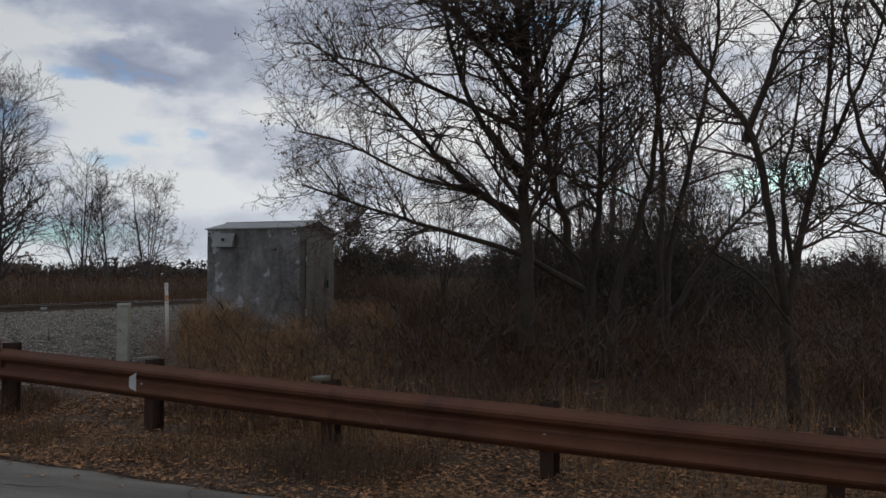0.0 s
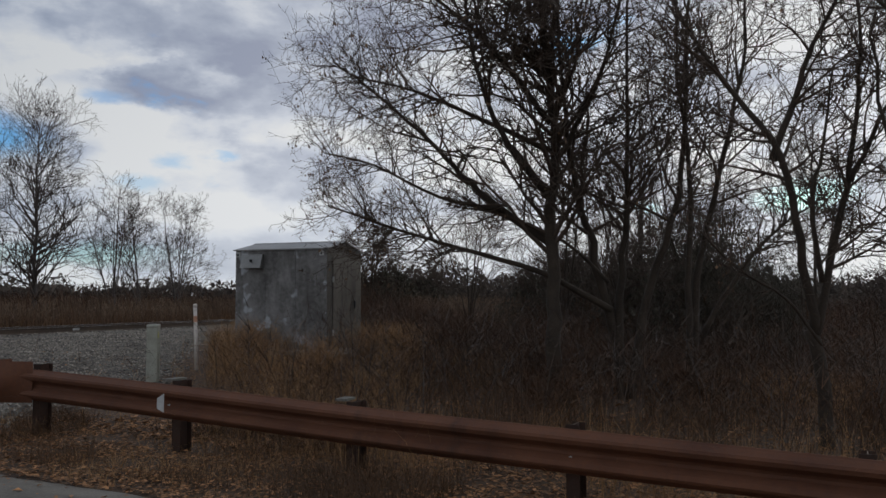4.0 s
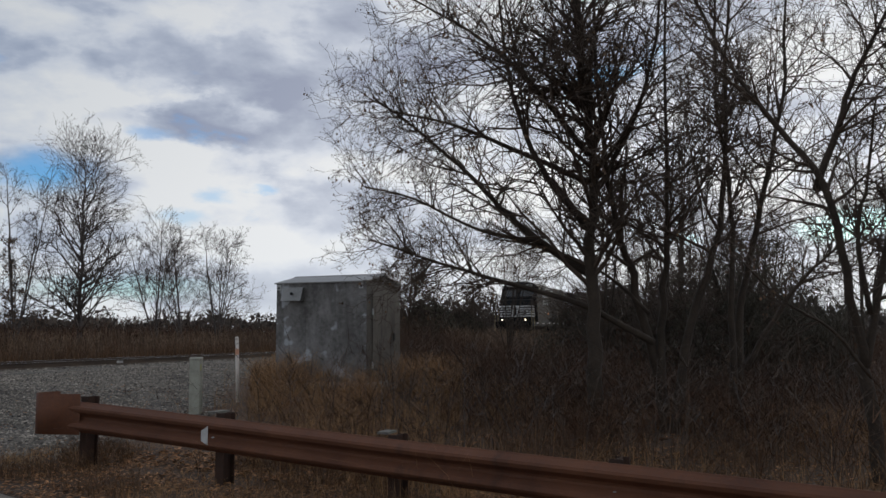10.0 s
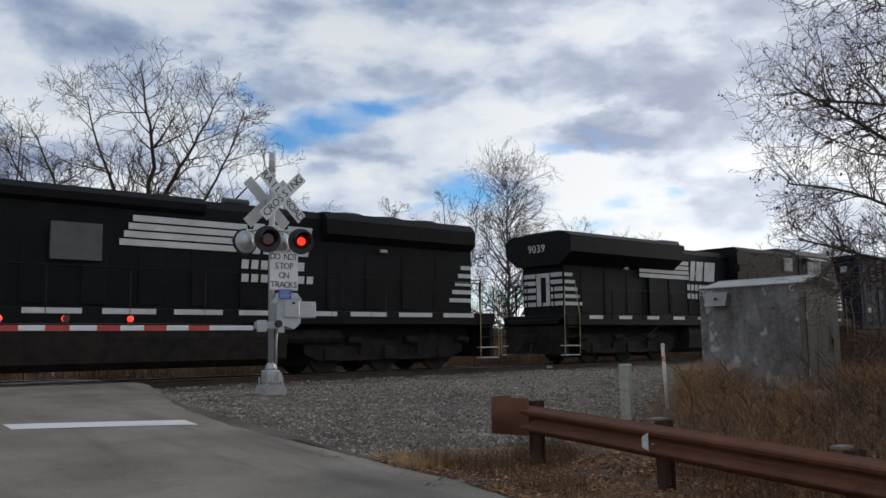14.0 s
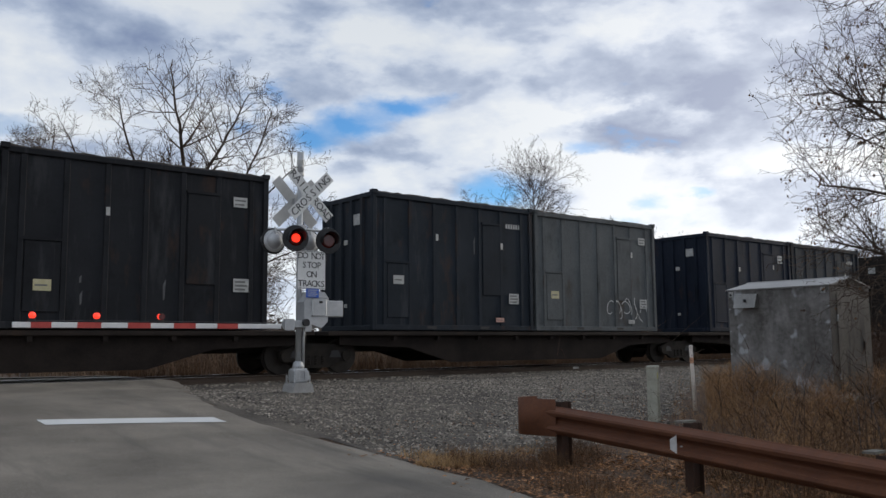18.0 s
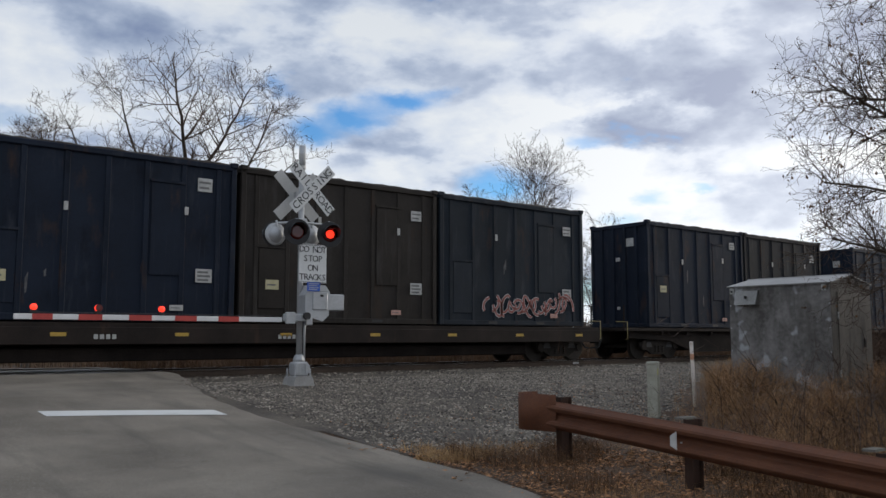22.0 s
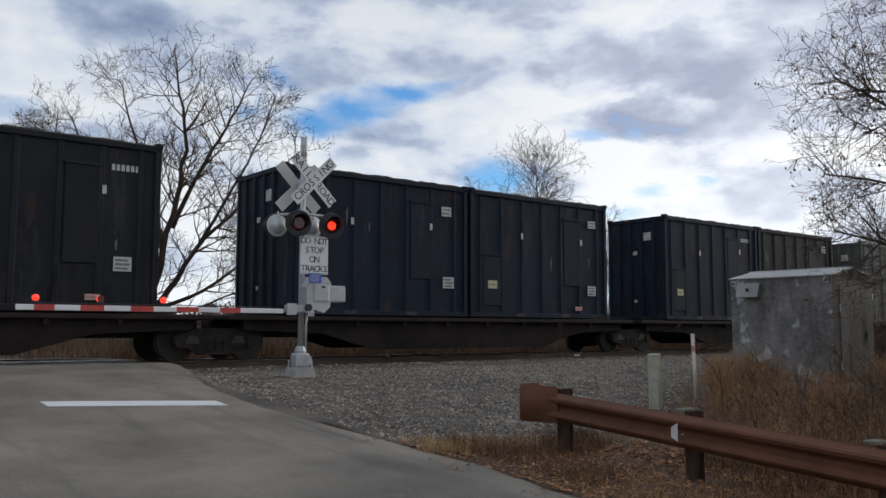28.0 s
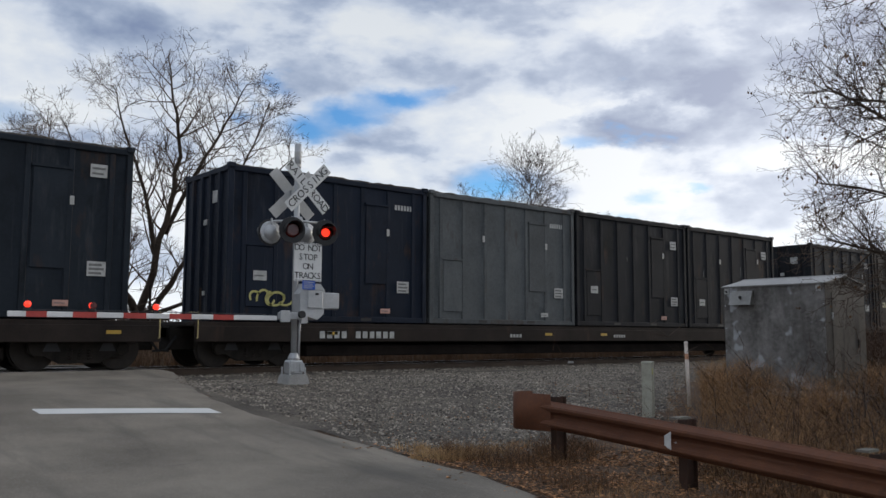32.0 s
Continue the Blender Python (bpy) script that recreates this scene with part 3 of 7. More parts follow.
def gravel_edge(x):
    """How near to the camera the gravel apron reaches."""
    pts = [(5.0, 8.0), (6.0, 7.95), (7.0, 7.6), (8.1, 7.65), (9.5, 8.05), (11.0, 8.6), (12.5, 9.3), (14.3, 10.5), (17.8, 12.5), (24, 15.0), (80, 16.5)]
    for (a, p), (b, q) in zip(pts, pts[1:]):
        if x <= b:
            return p + (q - p) * (x - a) / (b - a) + 0.14 * math.sin(x * 4.3) + 0.08 * math.sin(x * 9.1)
    return 16.5


gx = [5.6 + 0.3 * i for i in range(70)]
gy = [6.6 + 0.3 * i for i in range(38)]
gravel = part("gravel_apron", sheet(gx, gy, lambda x, y: ground_z(x, y) + 0.012 + 0.012 * noise.noise((x * 1.3, y * 1.3, 0)),
                                    lambda x, y: x > road_edge(y) - 0.1 and y > gravel_edge(x)), GRAVEL_BED, smooth=True)
tagged(gravel, "grey crushed stone apron beside the track", "gravel", kind="structure")

# ballast bed of the track
ring = [(YC - 3.4, -0.30), (YC - 2.7, -0.22), (YC - 1.7, -0.175), (YC + 1.7, -0.175), (YC + 2.7, -0.3), (YC + 3.6, -0.55)]
g = Geo()
xs = spaced(-700, 1400, 8.0, 60, 1.0)
xs2 = spaced(-700, -1.0, -8, -1.6, 0.6)
for seg in (xs, xs2):
    k = len(g.v)
    for x in seg:
        for j, (y, z) in enumerate(ring):
            g.v.append((x, y, z + (0.02 * noise.noise((x * 0.9, y * 2, 3)) if 0 < j < 5 else 0)))
    g.f += [(k + i * 6 + j, k + (i + 1) * 6 + j, k + (i + 1) * 6 + j + 1, k + i * 6 + j + 1) for i in range(len(seg) - 1) for j in range(5)]
tagged(part("ballast", g, GRAVEL_BED), "grey stone ballast under the track", "ballast", kind="structure")

# ---- guardrail ----
BEAM = [(7.03, 7.12, 0.080), (7.06, 6.76, 0.064), (6.83, 4.86, -0.020), (6.60, 2.97, -0.112), (6.23, 1.09, -0.156), (6.05, -0.77, -0.228), (5.90, -2.67, -0.29), (5.75, -4.57, -0.34), (5.6, -6.47, -0.39)]
POSTS = [(7.19, 6.86), (6.95, 4.96), (6.72, 3.06), (6.36, 1.16), (6.18, -0.70), (6.03, -2.60), (5.88, -4.5)]


def guardrail():
    top = thing("guardrail", pose(7.06, 6.76, ground_z(7, 6.7)), "rust-brown steel W-beam guardrail on steel posts", "guardrail")
    inv = top.matrix_basis.inverted()
    prof = [(0.0, 0.0), (-0.012, -0.012), (-0.075, -0.045), (-0.085, -0.065), (-0.075, -0.095), (-0.012, -0.135), (-0.004, -0.155), (-0.012, -0.175), (-0.075, -0.215), (-0.085, -0.245), (-0.075, -0.265), (-0.012, -0.298), (0.0, -0.31)]
    full = prof + [(a + 0.005, b) for a, b in prof[::-1]]
    pts = []
    for a, b in zip(BEAM, BEAM[1:]):
        for k in range(4):
            pts.append(Vector(a).lerp(Vector(b), k / 4))
    pts.append(Vector(BEAM[-1]))
    for _ in range(2):
        pts = [pts[0]] + [(pts[i - 1] + pts[i] * 2 + pts[i + 1]) / 4 for i in range(1, len(pts) - 1)] + [pts[-1]]
    g = Geo()
    n = len(full)
    for i, p in enumerate(pts):
        d = (pts[min(i + 1, len(pts) - 1)] - pts[max(i - 1, 0)])
        d.z = 0
        side = Vector((-d.y, d.x, 0)).normalized() * -1       # towards the road is negative
        if side.x < 0:
            side = -side
        for a, b in full:
            g.v.append(tuple(p + side * a + Vector((0, 0, b))))
    g.f = [(i * n + k, i * n + (k + 1) % n, (i + 1) * n + (k + 1) % n, (i + 1) * n + k) for i in range(len(pts) - 1) for k in range(n)]
    g.f += [tuple(range(n)), tuple(range((len(pts) - 1) * n, len(pts) * n))[::-1]]
    part("beam", g.moved(inv), RUST, top)
    # rounded terminal that wraps the end
    g = Geo()
    arc = [(7.02 + 0.03, 6.74)] + [(7.00 + 0.17 - 0.215 * math.cos(a), 7.16 + 0.215 * math.sin(a)) for a in [math.pi * k / 10 - 0.1 for k in range(9)]]
    m = len(arc)
    for o, (zt, zb) in ((0.0, (0.135, -0.275)), (0.008, (0.135, -0.275))):
        for x, y in arc:
            k = Vector((x - 7.17, y - 7.16, 0)).normalized() * o
            g.v += [(x - k.x, y - k.y, zt), (x - k.x, y - k.y, zb)]
    for i in range(m - 1):
        a, b = 2 * i, 2 * m + 2 * i
        g.f += [(a, a + 1, a + 3, a + 2), (b, b + 2, b + 3, b + 1), (a, a + 2, b + 2, b), (a + 1, b + 1, b + 3, a + 3)]
    part("end_cap", g.moved(Matrix.Translation((-0.055, 0, 0.012))).moved(inv), RUST, top, "curved rusty end plate", smooth=True)
    hsec = [(-0.05, -0.075), (0.05, -0.075), (0.05, -0.067), (0.004, -0.067), (0.004, 0.067), (0.05, 0.067), (0.05, 0.075), (-0.05, 0.075), (-0.05, 0.067), (-0.004, 0.067), (-0.004, -0.067), (-0.05, -0.067)]
    post_me = Geo().prism(hsec, -1.1, 0.0, "z").mesh("post", POST_STEEL)
    bolt_me = Geo().turn([(-0.012, 0.006), (-0.012, 0.016), (0.0, 0.018), (0.004, 0.0)], (0, 0, 0), "x", 8).mesh("bolt", GALV)
    for i, (x, y) in enumerate(POSTS):
        zt = [0.105, 0.010, -0.090, -0.140, -0.212, -0.275, -0.325][i]
        a = math.degrees(math.atan2(POSTS[max(i - 1, 0)][1] - POSTS[min(i + 1, 6)][1], POSTS[max(i - 1, 0)][0] - POSTS[min(i + 1, 6)][0]))
        ob = part("post", post_me, POST_STEEL, top)
        ob.matrix_basis = inv @ pose(x + 0.06, y, zt, 0, 0, a)
        ob = part("bolt", bolt_me, GALV, top, "bright bolt head")
        ob.matrix_basis = inv @ pose(x - 0.125, y, zt - 0.215, 0, 0, a - 90)
    ob = part("reflector", Geo().add([(0, -0.02, -0.085), (0, -0.02, 0.085), (-0.03, 0.03, 0.045), (-0.03, 0.03, -0.045), (0.004, -0.02, -0.085), (0.004, -0.02, 0.085), (-0.026, 0.03, 0.045), (-0.026, 0.03, -0.045)],
                                     [(0, 1, 2, 3), (7, 6, 5, 4), (0, 3, 7, 4), (1, 5, 6, 2), (0, 4, 5, 1), (2, 6, 7, 3)]), ALU_BACK, top, "pale trapezoid reflector tab")
    ob.matrix_basis = inv @ pose(6.69, 4.94, -0.165, 0, 0, 6)
    ob = part("bracket", Geo().box(-0.11, -0.05, -0.02, 0.11, 0.05, 0.0), WOOD_GREY, top, "grey flat bracket on the post")
    ob.matrix_basis = inv @ pose(7.06, 5.08, 0.022)
    ob = part("bracket", Geo().box(-0.09, -0.05, -0.02, 0.09, 0.05, 0.0), WOOD_GREY, top, "grey flat bracket on the post")
    ob.matrix_basis = inv @ pose(6.84, 3.19, -0.072)


guardrail()


# ---- signal hut, marker pole, stub post ----
def hut():
    x0, y0, W, D, H = 14.35, 7.30, 1.95, 1.46, 1.80
    zb = -0.24
    top = thing("signal_hut", pose(x0, y0, zb), "dull grey metal signal hut with shallow gabled roof", "signal hut")
    h = 1.74 - zb
    g = Geo()
    # walls of folded sheet, the gables peaked
    g.prism([(0, 0.08), (D, 0.08), (D, h - 0.02), (D / 2, h + 0.115), (0, h - 0.02)], 0, W, "y")
    part("wall", g, HUT_METAL, top)
    # thin added sheet that carries the shaded side's darker colour
    part("gable_panel", Geo().prism([(0.02, 0.10), (D - 0.02, 0.10), (D - 0.02, h - 0.03), (D / 2, h + 0.10), (0.02, h - 0.03)], -0.006, 0.0, "y"), HUT_SIDE, top, "stained gable panel coloured darker for the shaded side")
    part("plinth", Geo().box(-0.03, -0.03, -0.25, D + 0.03, W + 0.03, 0.085, 0.01), CONCRETE, top, "concrete footing")
    ov = 0.035
    for sgn in (0, 1):
        a, b = ((-ov, h - 0.028), (D / 2, h + 0.13)) if not sgn else ((D / 2, h + 0.13), (D + ov, h - 0.028))
        part("roof_sheet", Geo().prism([a, b, (b[0], b[1] + 0.022), (a[0], a[1] + 0.022)], -ov, W + ov, "y"), HUT_ROOF, top, "pale metal roof sheet")
    part("ridge_cap", Geo().prism([(D / 2 - 0.06, h + 0.137), (D / 2 + 0.06, h + 0.137), (D / 2, h + 0.168)], -ov - 0.01, W + ov + 0.01, "y"), HUT_ROOF, top)
    vent = part("vent_hood", Geo().prism([(-0.005, h - 0.10), (-0.05, h - 0.105), (-0.15, h - 0.36), (-0.005, h - 0.36)], W - 0.62, W - 0.18, "y"), HUT_ROOF, top, "pale sloped vent hood")
    part("vent_slot", Geo().box(-0.158, W - 0.42, h - 0.25, -0.10, W - 0.40, h - 0.20), BLACK, vent)
    for yy in (0.10, W - 0.06):
        eye = part("lifting_eye", Geo().box(-0.016, yy - 0.045, h - 0.15, -0.002, yy + 0.045, h - 0.04, 0.006), LABEL, top, "white lifting lug")
        part("hole", Geo().disc((-0.018, yy, h - 0.105), 0.022, 0.006, "x", 10), BLACK, eye)
    part("lifting_eye", Geo().box(D + 0.0, 0.02, h - 0.13, D + 0.05, 0.035, h - 0.03, 0.004), LABEL, top, "white lifting lug")
    # wall seams and the door on the gable side
    for yy in (W * 0.34, W * 0.67):
        part("seam", Geo().box(-0.006, yy - 0.012, 0.10, 0.0, yy + 0.012, h - 0.03), HUT_METAL, top)
    for k in range(4):
        z = 0.35 + k * 0.42
        for yy in (0.02, W - 0.02):
            part("rivet", Geo().turn([(-0.006, 0.004), (-0.004, 0.012), (0, 0.014)], (0, yy, z), "x", 6), GALV, top)
    door = part("door", Geo().box(0.22, -0.024, 0.14, D - 0.22, -0.006, h - 0.16, 0.006), HUT_SIDE, top, "flush stained metal door coloured darker for the shaded side")
    part("door_handle", Geo().box(D - 0.36, -0.05, 0.85, D - 0.30, -0.022, 1.0, 0.008), BLACK, door)
    for z in (0.4, 1.4):
        part("hinge", Geo().disc((0.215, -0.026, z), 0.016, 0.12, "z", 8), GALV, door)


hut()
pole = thing("marker_pole", pose(12.88 + 0.04, 9.08, ground_z(12.9, 9.1), 0, -3.2, 0), "thin leaning white marker pole with faded orange bands", "marker pole")
part("shaft", Geo().tube([(0, 0, -0.2), (0, 0, 1.10)], 0.032, 10), PIPE_WHITE, pole, smooth=True)
part("band", Geo().disc((0, 0, 0.88), 0.034, 0.10, "z", 10), PIPE_ORANGE, pole, "faded orange band")
part("cap", Geo().turn([(-0.02, 0.034), (0.03, 0.036), (0.045, 0.02)], (0, 0, 1.10), "z", 10), PIPE_WHITE, pole)
stub = thing("stub_post", pose(11.5, 8.87, ground_z(11.5, 8.87), 0, 0, 25), "weathered square utility pedestal, grey-green with a yellow mark", "post")
part("body", Geo().prism([(-0.10, -0.08), (0.10, -0.08), (0.10, 0.08), (-0.10, 0.08)], -0.2, 0.88, "z"), PEDESTAL, stub)
part("top", Geo().box(-0.108, -0.088, 0.86, 0.108, 0.088, 0.91, 0.012), PEDESTAL, stub)
part("mark", Geo().box(-0.07, -0.083, 0.70, 0.0, -0.08, 0.80), SPRAY_Y, stub, "yellow paint mark")


# ---- crossing signal ----
GLYPHS = {}


def spell(word, size, pitch, at, parent):
    """Single black letters in a row."""
    n = len(word)
    for i, ch in enumerate(word):
        if ch == " ":
            continue
        if (ch, size) not in GLYPHS:
            GLYPHS[ch, size] = letters(ch, size, SIGN_INK, "letter")
        ob = part("letter", GLYPHS[ch, size], SIGN_INK, parent, "black letter " + ch)
        ob.matrix_basis = pose(at[0] + (i - (n - 1) / 2) * pitch, at[1], at[2])


FLASH_FLAPS = []         # (added flap, its hinge, the side whose lamp it covers)


def shutter(unit, hinge, r, side):
    """A made-up flap in dark red, hinged over an always glowing lamp; swinging up under the hood it imitates a flash.
    """
    ring = [(r * math.cos(a), min(r * math.sin(a) - r, 0.0)) for a in [2 * math.pi * k / 18 for k in range(18)]]
    ob = part("shutter", Geo().prism(ring, -0.005, 0.0, "y"), LAMP_OFF, unit, "added dark red flap that hides the lamp between flashes")
    ob.matrix_basis = pose(*hinge)
    FLASH_FLAPS.append((ob, hinge, side))


def crossing_signal():
    top = thing("crossing_signal", pose(8.17, 14.67, -0.12), "grey railroad crossing signal mast with crossbuck, lights and lowered gate", "crossing signal")
    P = lambda x, y, z: (x - 8.17, y - 14.67, z + 0.12)
    base = part("foundation", Geo().prism([(-0.23, -0.03), (0.23, -0.03), (0.20, 0.10), (0.17, 0.16), (-0.17, 0.16), (-0.20, 0.10)], -0.22, 0.22, "y"), CONCRETE, top, "pale concrete foundation")
    jb = part("junction_base", Geo().box(-0.15, -0.14, 0.155, 0.15, 0.14, 0.43, 0.03), GALV, top, "cast grey base with bolted lugs")
    part("collar", Geo().turn([(0, 0.11), (0.04, 0.115), (0.12, 0.085), (0.14, 0.06)], (0, 0, 0.43), "z", 14), GALV, top)
    for sx in (-1, 1):
        for sy in (-1, 1):
            part("anchor_bolt", Geo().tube([(sx * 0.165, sy * 0.15, 0.1), (sx * 0.165, sy * 0.15, 0.30)], 0.018, 6), GALV, jb)
        part("cover_plate", Geo().box(sx * 0.10 - 0.05, -0.165, 0.21, sx * 0.10 + 0.05, -0.15, 0.38, 0.01), GALV, jb)
    part("mast", Geo().tube([(0, 0, 0.4), (0, 0, 4.35)], 0.057, 14), GALV, top, smooth=True)
    part("mast_top", Geo().tube([(0, 0, 4.18), (0, 0, 4.66)], 0.066, 14), GALV, top, "pale sleeve on the mast's top", smooth=True)
    part("mast_band", Geo().tube([(0, 0, 4.40), (0, 0, 4.50)], 0.069, 14), LABEL, top)
    part("mast_band", Geo().tube([(0, 0, 4.20), (0, 0, 4.26)], 0.071, 14), ALU_BACK, top)

    def crossbuck(c, facing, name, label, words):
        at = pose(*P(*c), 0, 0, 0 if facing < 0 else 180)
        part("hub", Geo().box(-0.07, 0.012, -0.07, 0.07, 0.10, 0.07), GALV, top).matrix_basis = at
        for ang, word, off in ((45, "RAILROAD", 0.004), (-45, "CROSSING", -0.008)):
            bl = part(name + "_blade", Geo().box(-0.61, -0.004, -0.115, 0.61, 0.004, 0.115, 0.003), ALU_SIGN if words else ALU_BACK, top, label)
            bl.matrix_basis = at @ pose(0, off, 0, 0, ang, 0)
            if not words:
                continue
            if word == "RAILROAD":
                spell("RAIL", 0.215, 0.135, (-0.35, -0.007, 0), bl)
                spell("ROAD", 0.215, 0.135, (0.35, -0.007, 0), bl)
            else:
                spell(word, 0.215, 0.142, (0, -0.007, 0), bl)

    crossbuck((8.31, 14.50, 3.67), -1, "crossbuck", "white crossbuck with black lettering", True)
    crossbuck((8.17, 14.86, 3.56), 1, "rear_crossbuck", "plain rear crossbuck seen from behind", False)
    part("sign_bracket", Geo().tube([P(8.17, 14.62, 3.66), P(8.31, 14.53, 3.66)], 0.02, 6), GALV, top)
    # light units
    arm = part("light_arm", Geo().tube([P(7.70, 14.72, 2.97), P(8.17, 14.67, 3.02), P(8.72, 14.56, 2.99)], 0.026, 8), GALV, top, "grey cross arm", smooth=True)
    part("light_clamp", Geo().box(*P(8.08, 14.58, 2.93), *P(8.26, 14.76, 3.09), 0.012), GALV, arm)

    def light(c, yaw, side, front, lit_label):
        L = part("light_unit", Geo().turn([(-0.012, 0.0), (-0.012, 0.253), (0.004, 0.258), (0.01, 0.25), (0.01, 0.0)], (0, 0, 0), "y", 28), BLACK, top, lit_label, smooth=False)
        L.matrix_basis = pose(*P(*c), 0, 0, yaw)
        part("housing", Geo().turn([(0.005, 0.17), (0.05, 0.165), (0.12, 0.12), (0.15, 0.06), (0.155, 0)], (0, 0, 0), "y", 20), GALV if not front else BLACK, L, smooth=True)
        part("lens", Geo().turn([(-0.045, 0.0), (-0.042, 0.06), (-0.03, 0.115), (-0.012, 0.15)], (0, 0, 0), "y", 24), LAMP_OFF, L, smooth=True)
        if side:
            part("bulb", Geo().turn([(-0.052, 0.0), (-0.049, 0.05), (-0.041, 0.080), (-0.030, 0.092)], (0, 0, 0), "y", 24), LAMP_ON, L, "glowing red lamp", smooth=True)
            shutter(L, (0, -0.056, 0.104), 0.106, side)
        g = Geo()
        n = 18
        for ring, (yy, r) in enumerate(((-0.012, 0.165), (-0.27, 0.165), (-0.27, 0.158), (-0.012, 0.158))):
            for k in range(n + 1):
                a = math.radians(-20 + 220 * k / n)
                dz = -0.09 * abs(math.cos(a)) if yy < -0.1 else 0
                g.v.append((r * math.cos(a), yy + (0.17 * max(0.0, 0.4 - math.sin(a)) if yy < -0.1 else 0), r * math.sin(a)))
        for ring in range(4):
            a0, b0 = ring * (n + 1), ((ring + 1) % 4) * (n + 1)
            g.f += [(a0 + k, a0 + k + 1, b0 + k + 1, b0 + k) for k in range(n)]
        part("visor", g, BLACK, L)
        part("stem", Geo().tube([(0, 0.09, 0.12), (0, 0.06, 0.27)], 0.02, 6), GALV, L)
        return L

    light((7.97, 14.47, 2.80), -16, "left", True, "black round light unit with a flashing red lamp")
    light((8.70, 14.47, 2.80), -16, "right", True, "black round light unit with a flashing red lamp")
    light((7.72, 14.90, 2.77), 180, "", False, "rear light unit with grey round housing")
    light((8.50, 14.90, 2.80), 180, "", False, "rear light unit with grey round housing")
    for cx, cz in ((7.72, 2.77), (8.50, 2.80)):
        part("rear_backing", Geo().turn([(-0.03, 0.0), (-0.028, 0.10), (-0.015, 0.19), (0.0, 0.222), (0.008, 0.222)], P(cx, 14.865, cz), "y", 24), GALV, top, "pale grey domed housing back", smooth=True)
    # text sign
    sg = part("text_sign", Geo().box(-0.305, -0.005, -0.375, 0.305, 0.003, 0.375, 0.003), ALU_SIGN, top, "white sign lettered DO NOT STOP ON TRACKS")
    sg.matrix_basis = pose(*P(8.345, 14.50, 2.205))
    for i, t in enumerate(("DO NOT", "STOP", "ON", "TRACKS")):
        spell(t, 0.175, 0.098 if len(t) > 4 else 0.108, (0, -0.008, 0.27 - 0.18 * i), sg)
    part("border", Geo().box(-0.295, -0.007, 0.355, 0.295, -0.004, 0.363), SIGN_INK, sg)
    part("border", Geo().box(-0.295, -0.007, -0.363, 0.295, -0.004, -0.355), SIGN_INK, sg)
    bs = part("notice_plate", Geo().box(-0.14, -0.004, -0.085, 0.14, 0.003, 0.085, 0.002), BLUE_SIGN, top, "small blue emergency notice plate")
    bs.matrix_basis = pose(*P(8.275, 14.335, 1.745))
    for i in range(4):
        part("print_bar", Geo().box(-0.11, -0.007, 0.05 - 0.037 * i, 0.11 - 0.03 * (i % 2), -0.0045, 0.065 - 0.037 * i), LABEL, bs)
    # gate mechanism
    mech = part("gate_machine", Geo().prism([(8.12 - 8.17, 1.32), (8.50 - 8.17, 1.20), (8.64 - 8.17, 1.32), (8.66 - 8.17, 1.78), (8.56 - 8.17, 1.90), (8.24 - 8.17, 1.90), (8.12 - 8.17, 1.70)], -0.30, 0.02, "y"), GALV, top, "grey cast gate machine housing")
    part("machine_cover", Geo().box(0.10, -0.325, 1.42, 0.44, -0.30, 1.78, 0.02), GALV, mech)
    part("latch", Geo().box(0.26, -0.345, 1.68, 0.33, -0.325, 1.72, 0.006), BLACK, mech)
    part("relay_box", Geo().box(0.47, -0.24, 1.42, 0.86, 0.05, 1.74, 0.015), GALV, top, "grey side box")
    part("conduit", Geo().tube([(0.09, -0.03, 0.45), (0.085, -0.04, 1.0), (0.10, -0.06, 1.28)], 0.026, 8), GALV, top, smooth=True)
    hub = part("arm_clamp", Geo().box(-0.50, -0.36, 1.20, -0.02, -0.24, 1.34, 0.015), GALV, top, "grey gate arm bracket")
    part("pivot", Geo().disc((-0.06, -0.38, 1.30), 0.07, 0.08, "y", 14), BLACK, hub)
    part("shear_bracket", Geo().box(-0.50, -0.39, 1.15, -0.30, -0.34, 1.37, 0.01), GALV, hub)
    part("counter_bar", Geo().box(-0.05, -0.34, 1.13, 0.10, -0.28, 1.30, 0.01), GALV, hub)
    # the arm: a white board with red bands, and three lamps
    am = part("gate_arm", Geo().box(3.04 - 8.17, -0.335, 1.18, 7.62 - 8.17, -0.295, 1.268, 0.008), WHITE_BAND, top, "long red and white striped gate arm")
    for a, b in ((3.30, 3.60), (3.99, 4.36), (4.79, 5.17), (5.57, 5.96), (6.36, 6.75)):
        part("red_band", Geo().box(a - 8.17, -0.338, 1.178, b - 8.17, -0.292, 1.270), RED_BAND, am, "red reflective band")
    for i, x in enumerate((3.32, 4.29, 5.34)):
        lm = part("arm_lamp", Geo().box(x - 8.17 - 0.05, -0.34, 1.268, x - 8.17 + 0.05, -0.29, 1.33, 0.008), BLACK, top, "small red gate lamp")
        part("lamp_lens", Geo().turn([(-0.055, 0.0), (-0.045, 0.035), (-0.02, 0.052), (0.02, 0.052), (0.045, 0.035), (0.055, 0)], (x - 8.17, -0.315, 1.375), "y", 14), ARM_LAMP, lm, smooth=True)
        if i:
            shutter(lm, (x - 8.17, -0.375, 1.43), 0.056, "left" if i == 1 else "right")
    part("arm_cable", Geo().tube([(7.4 - 8.17, -0.30, 1.29), (5.3 - 8.17, -0.30, 1.295), (3.3 - 8.17, -0.30, 1.29)], 0.008, 5), BLACK, am)
    return top


crossing_signal()


# ---- train ----
SPEED = 22.4          # metres a second towards -x
MOVERS = []           # (thing, place along the track at 12.5 s, turned round?)


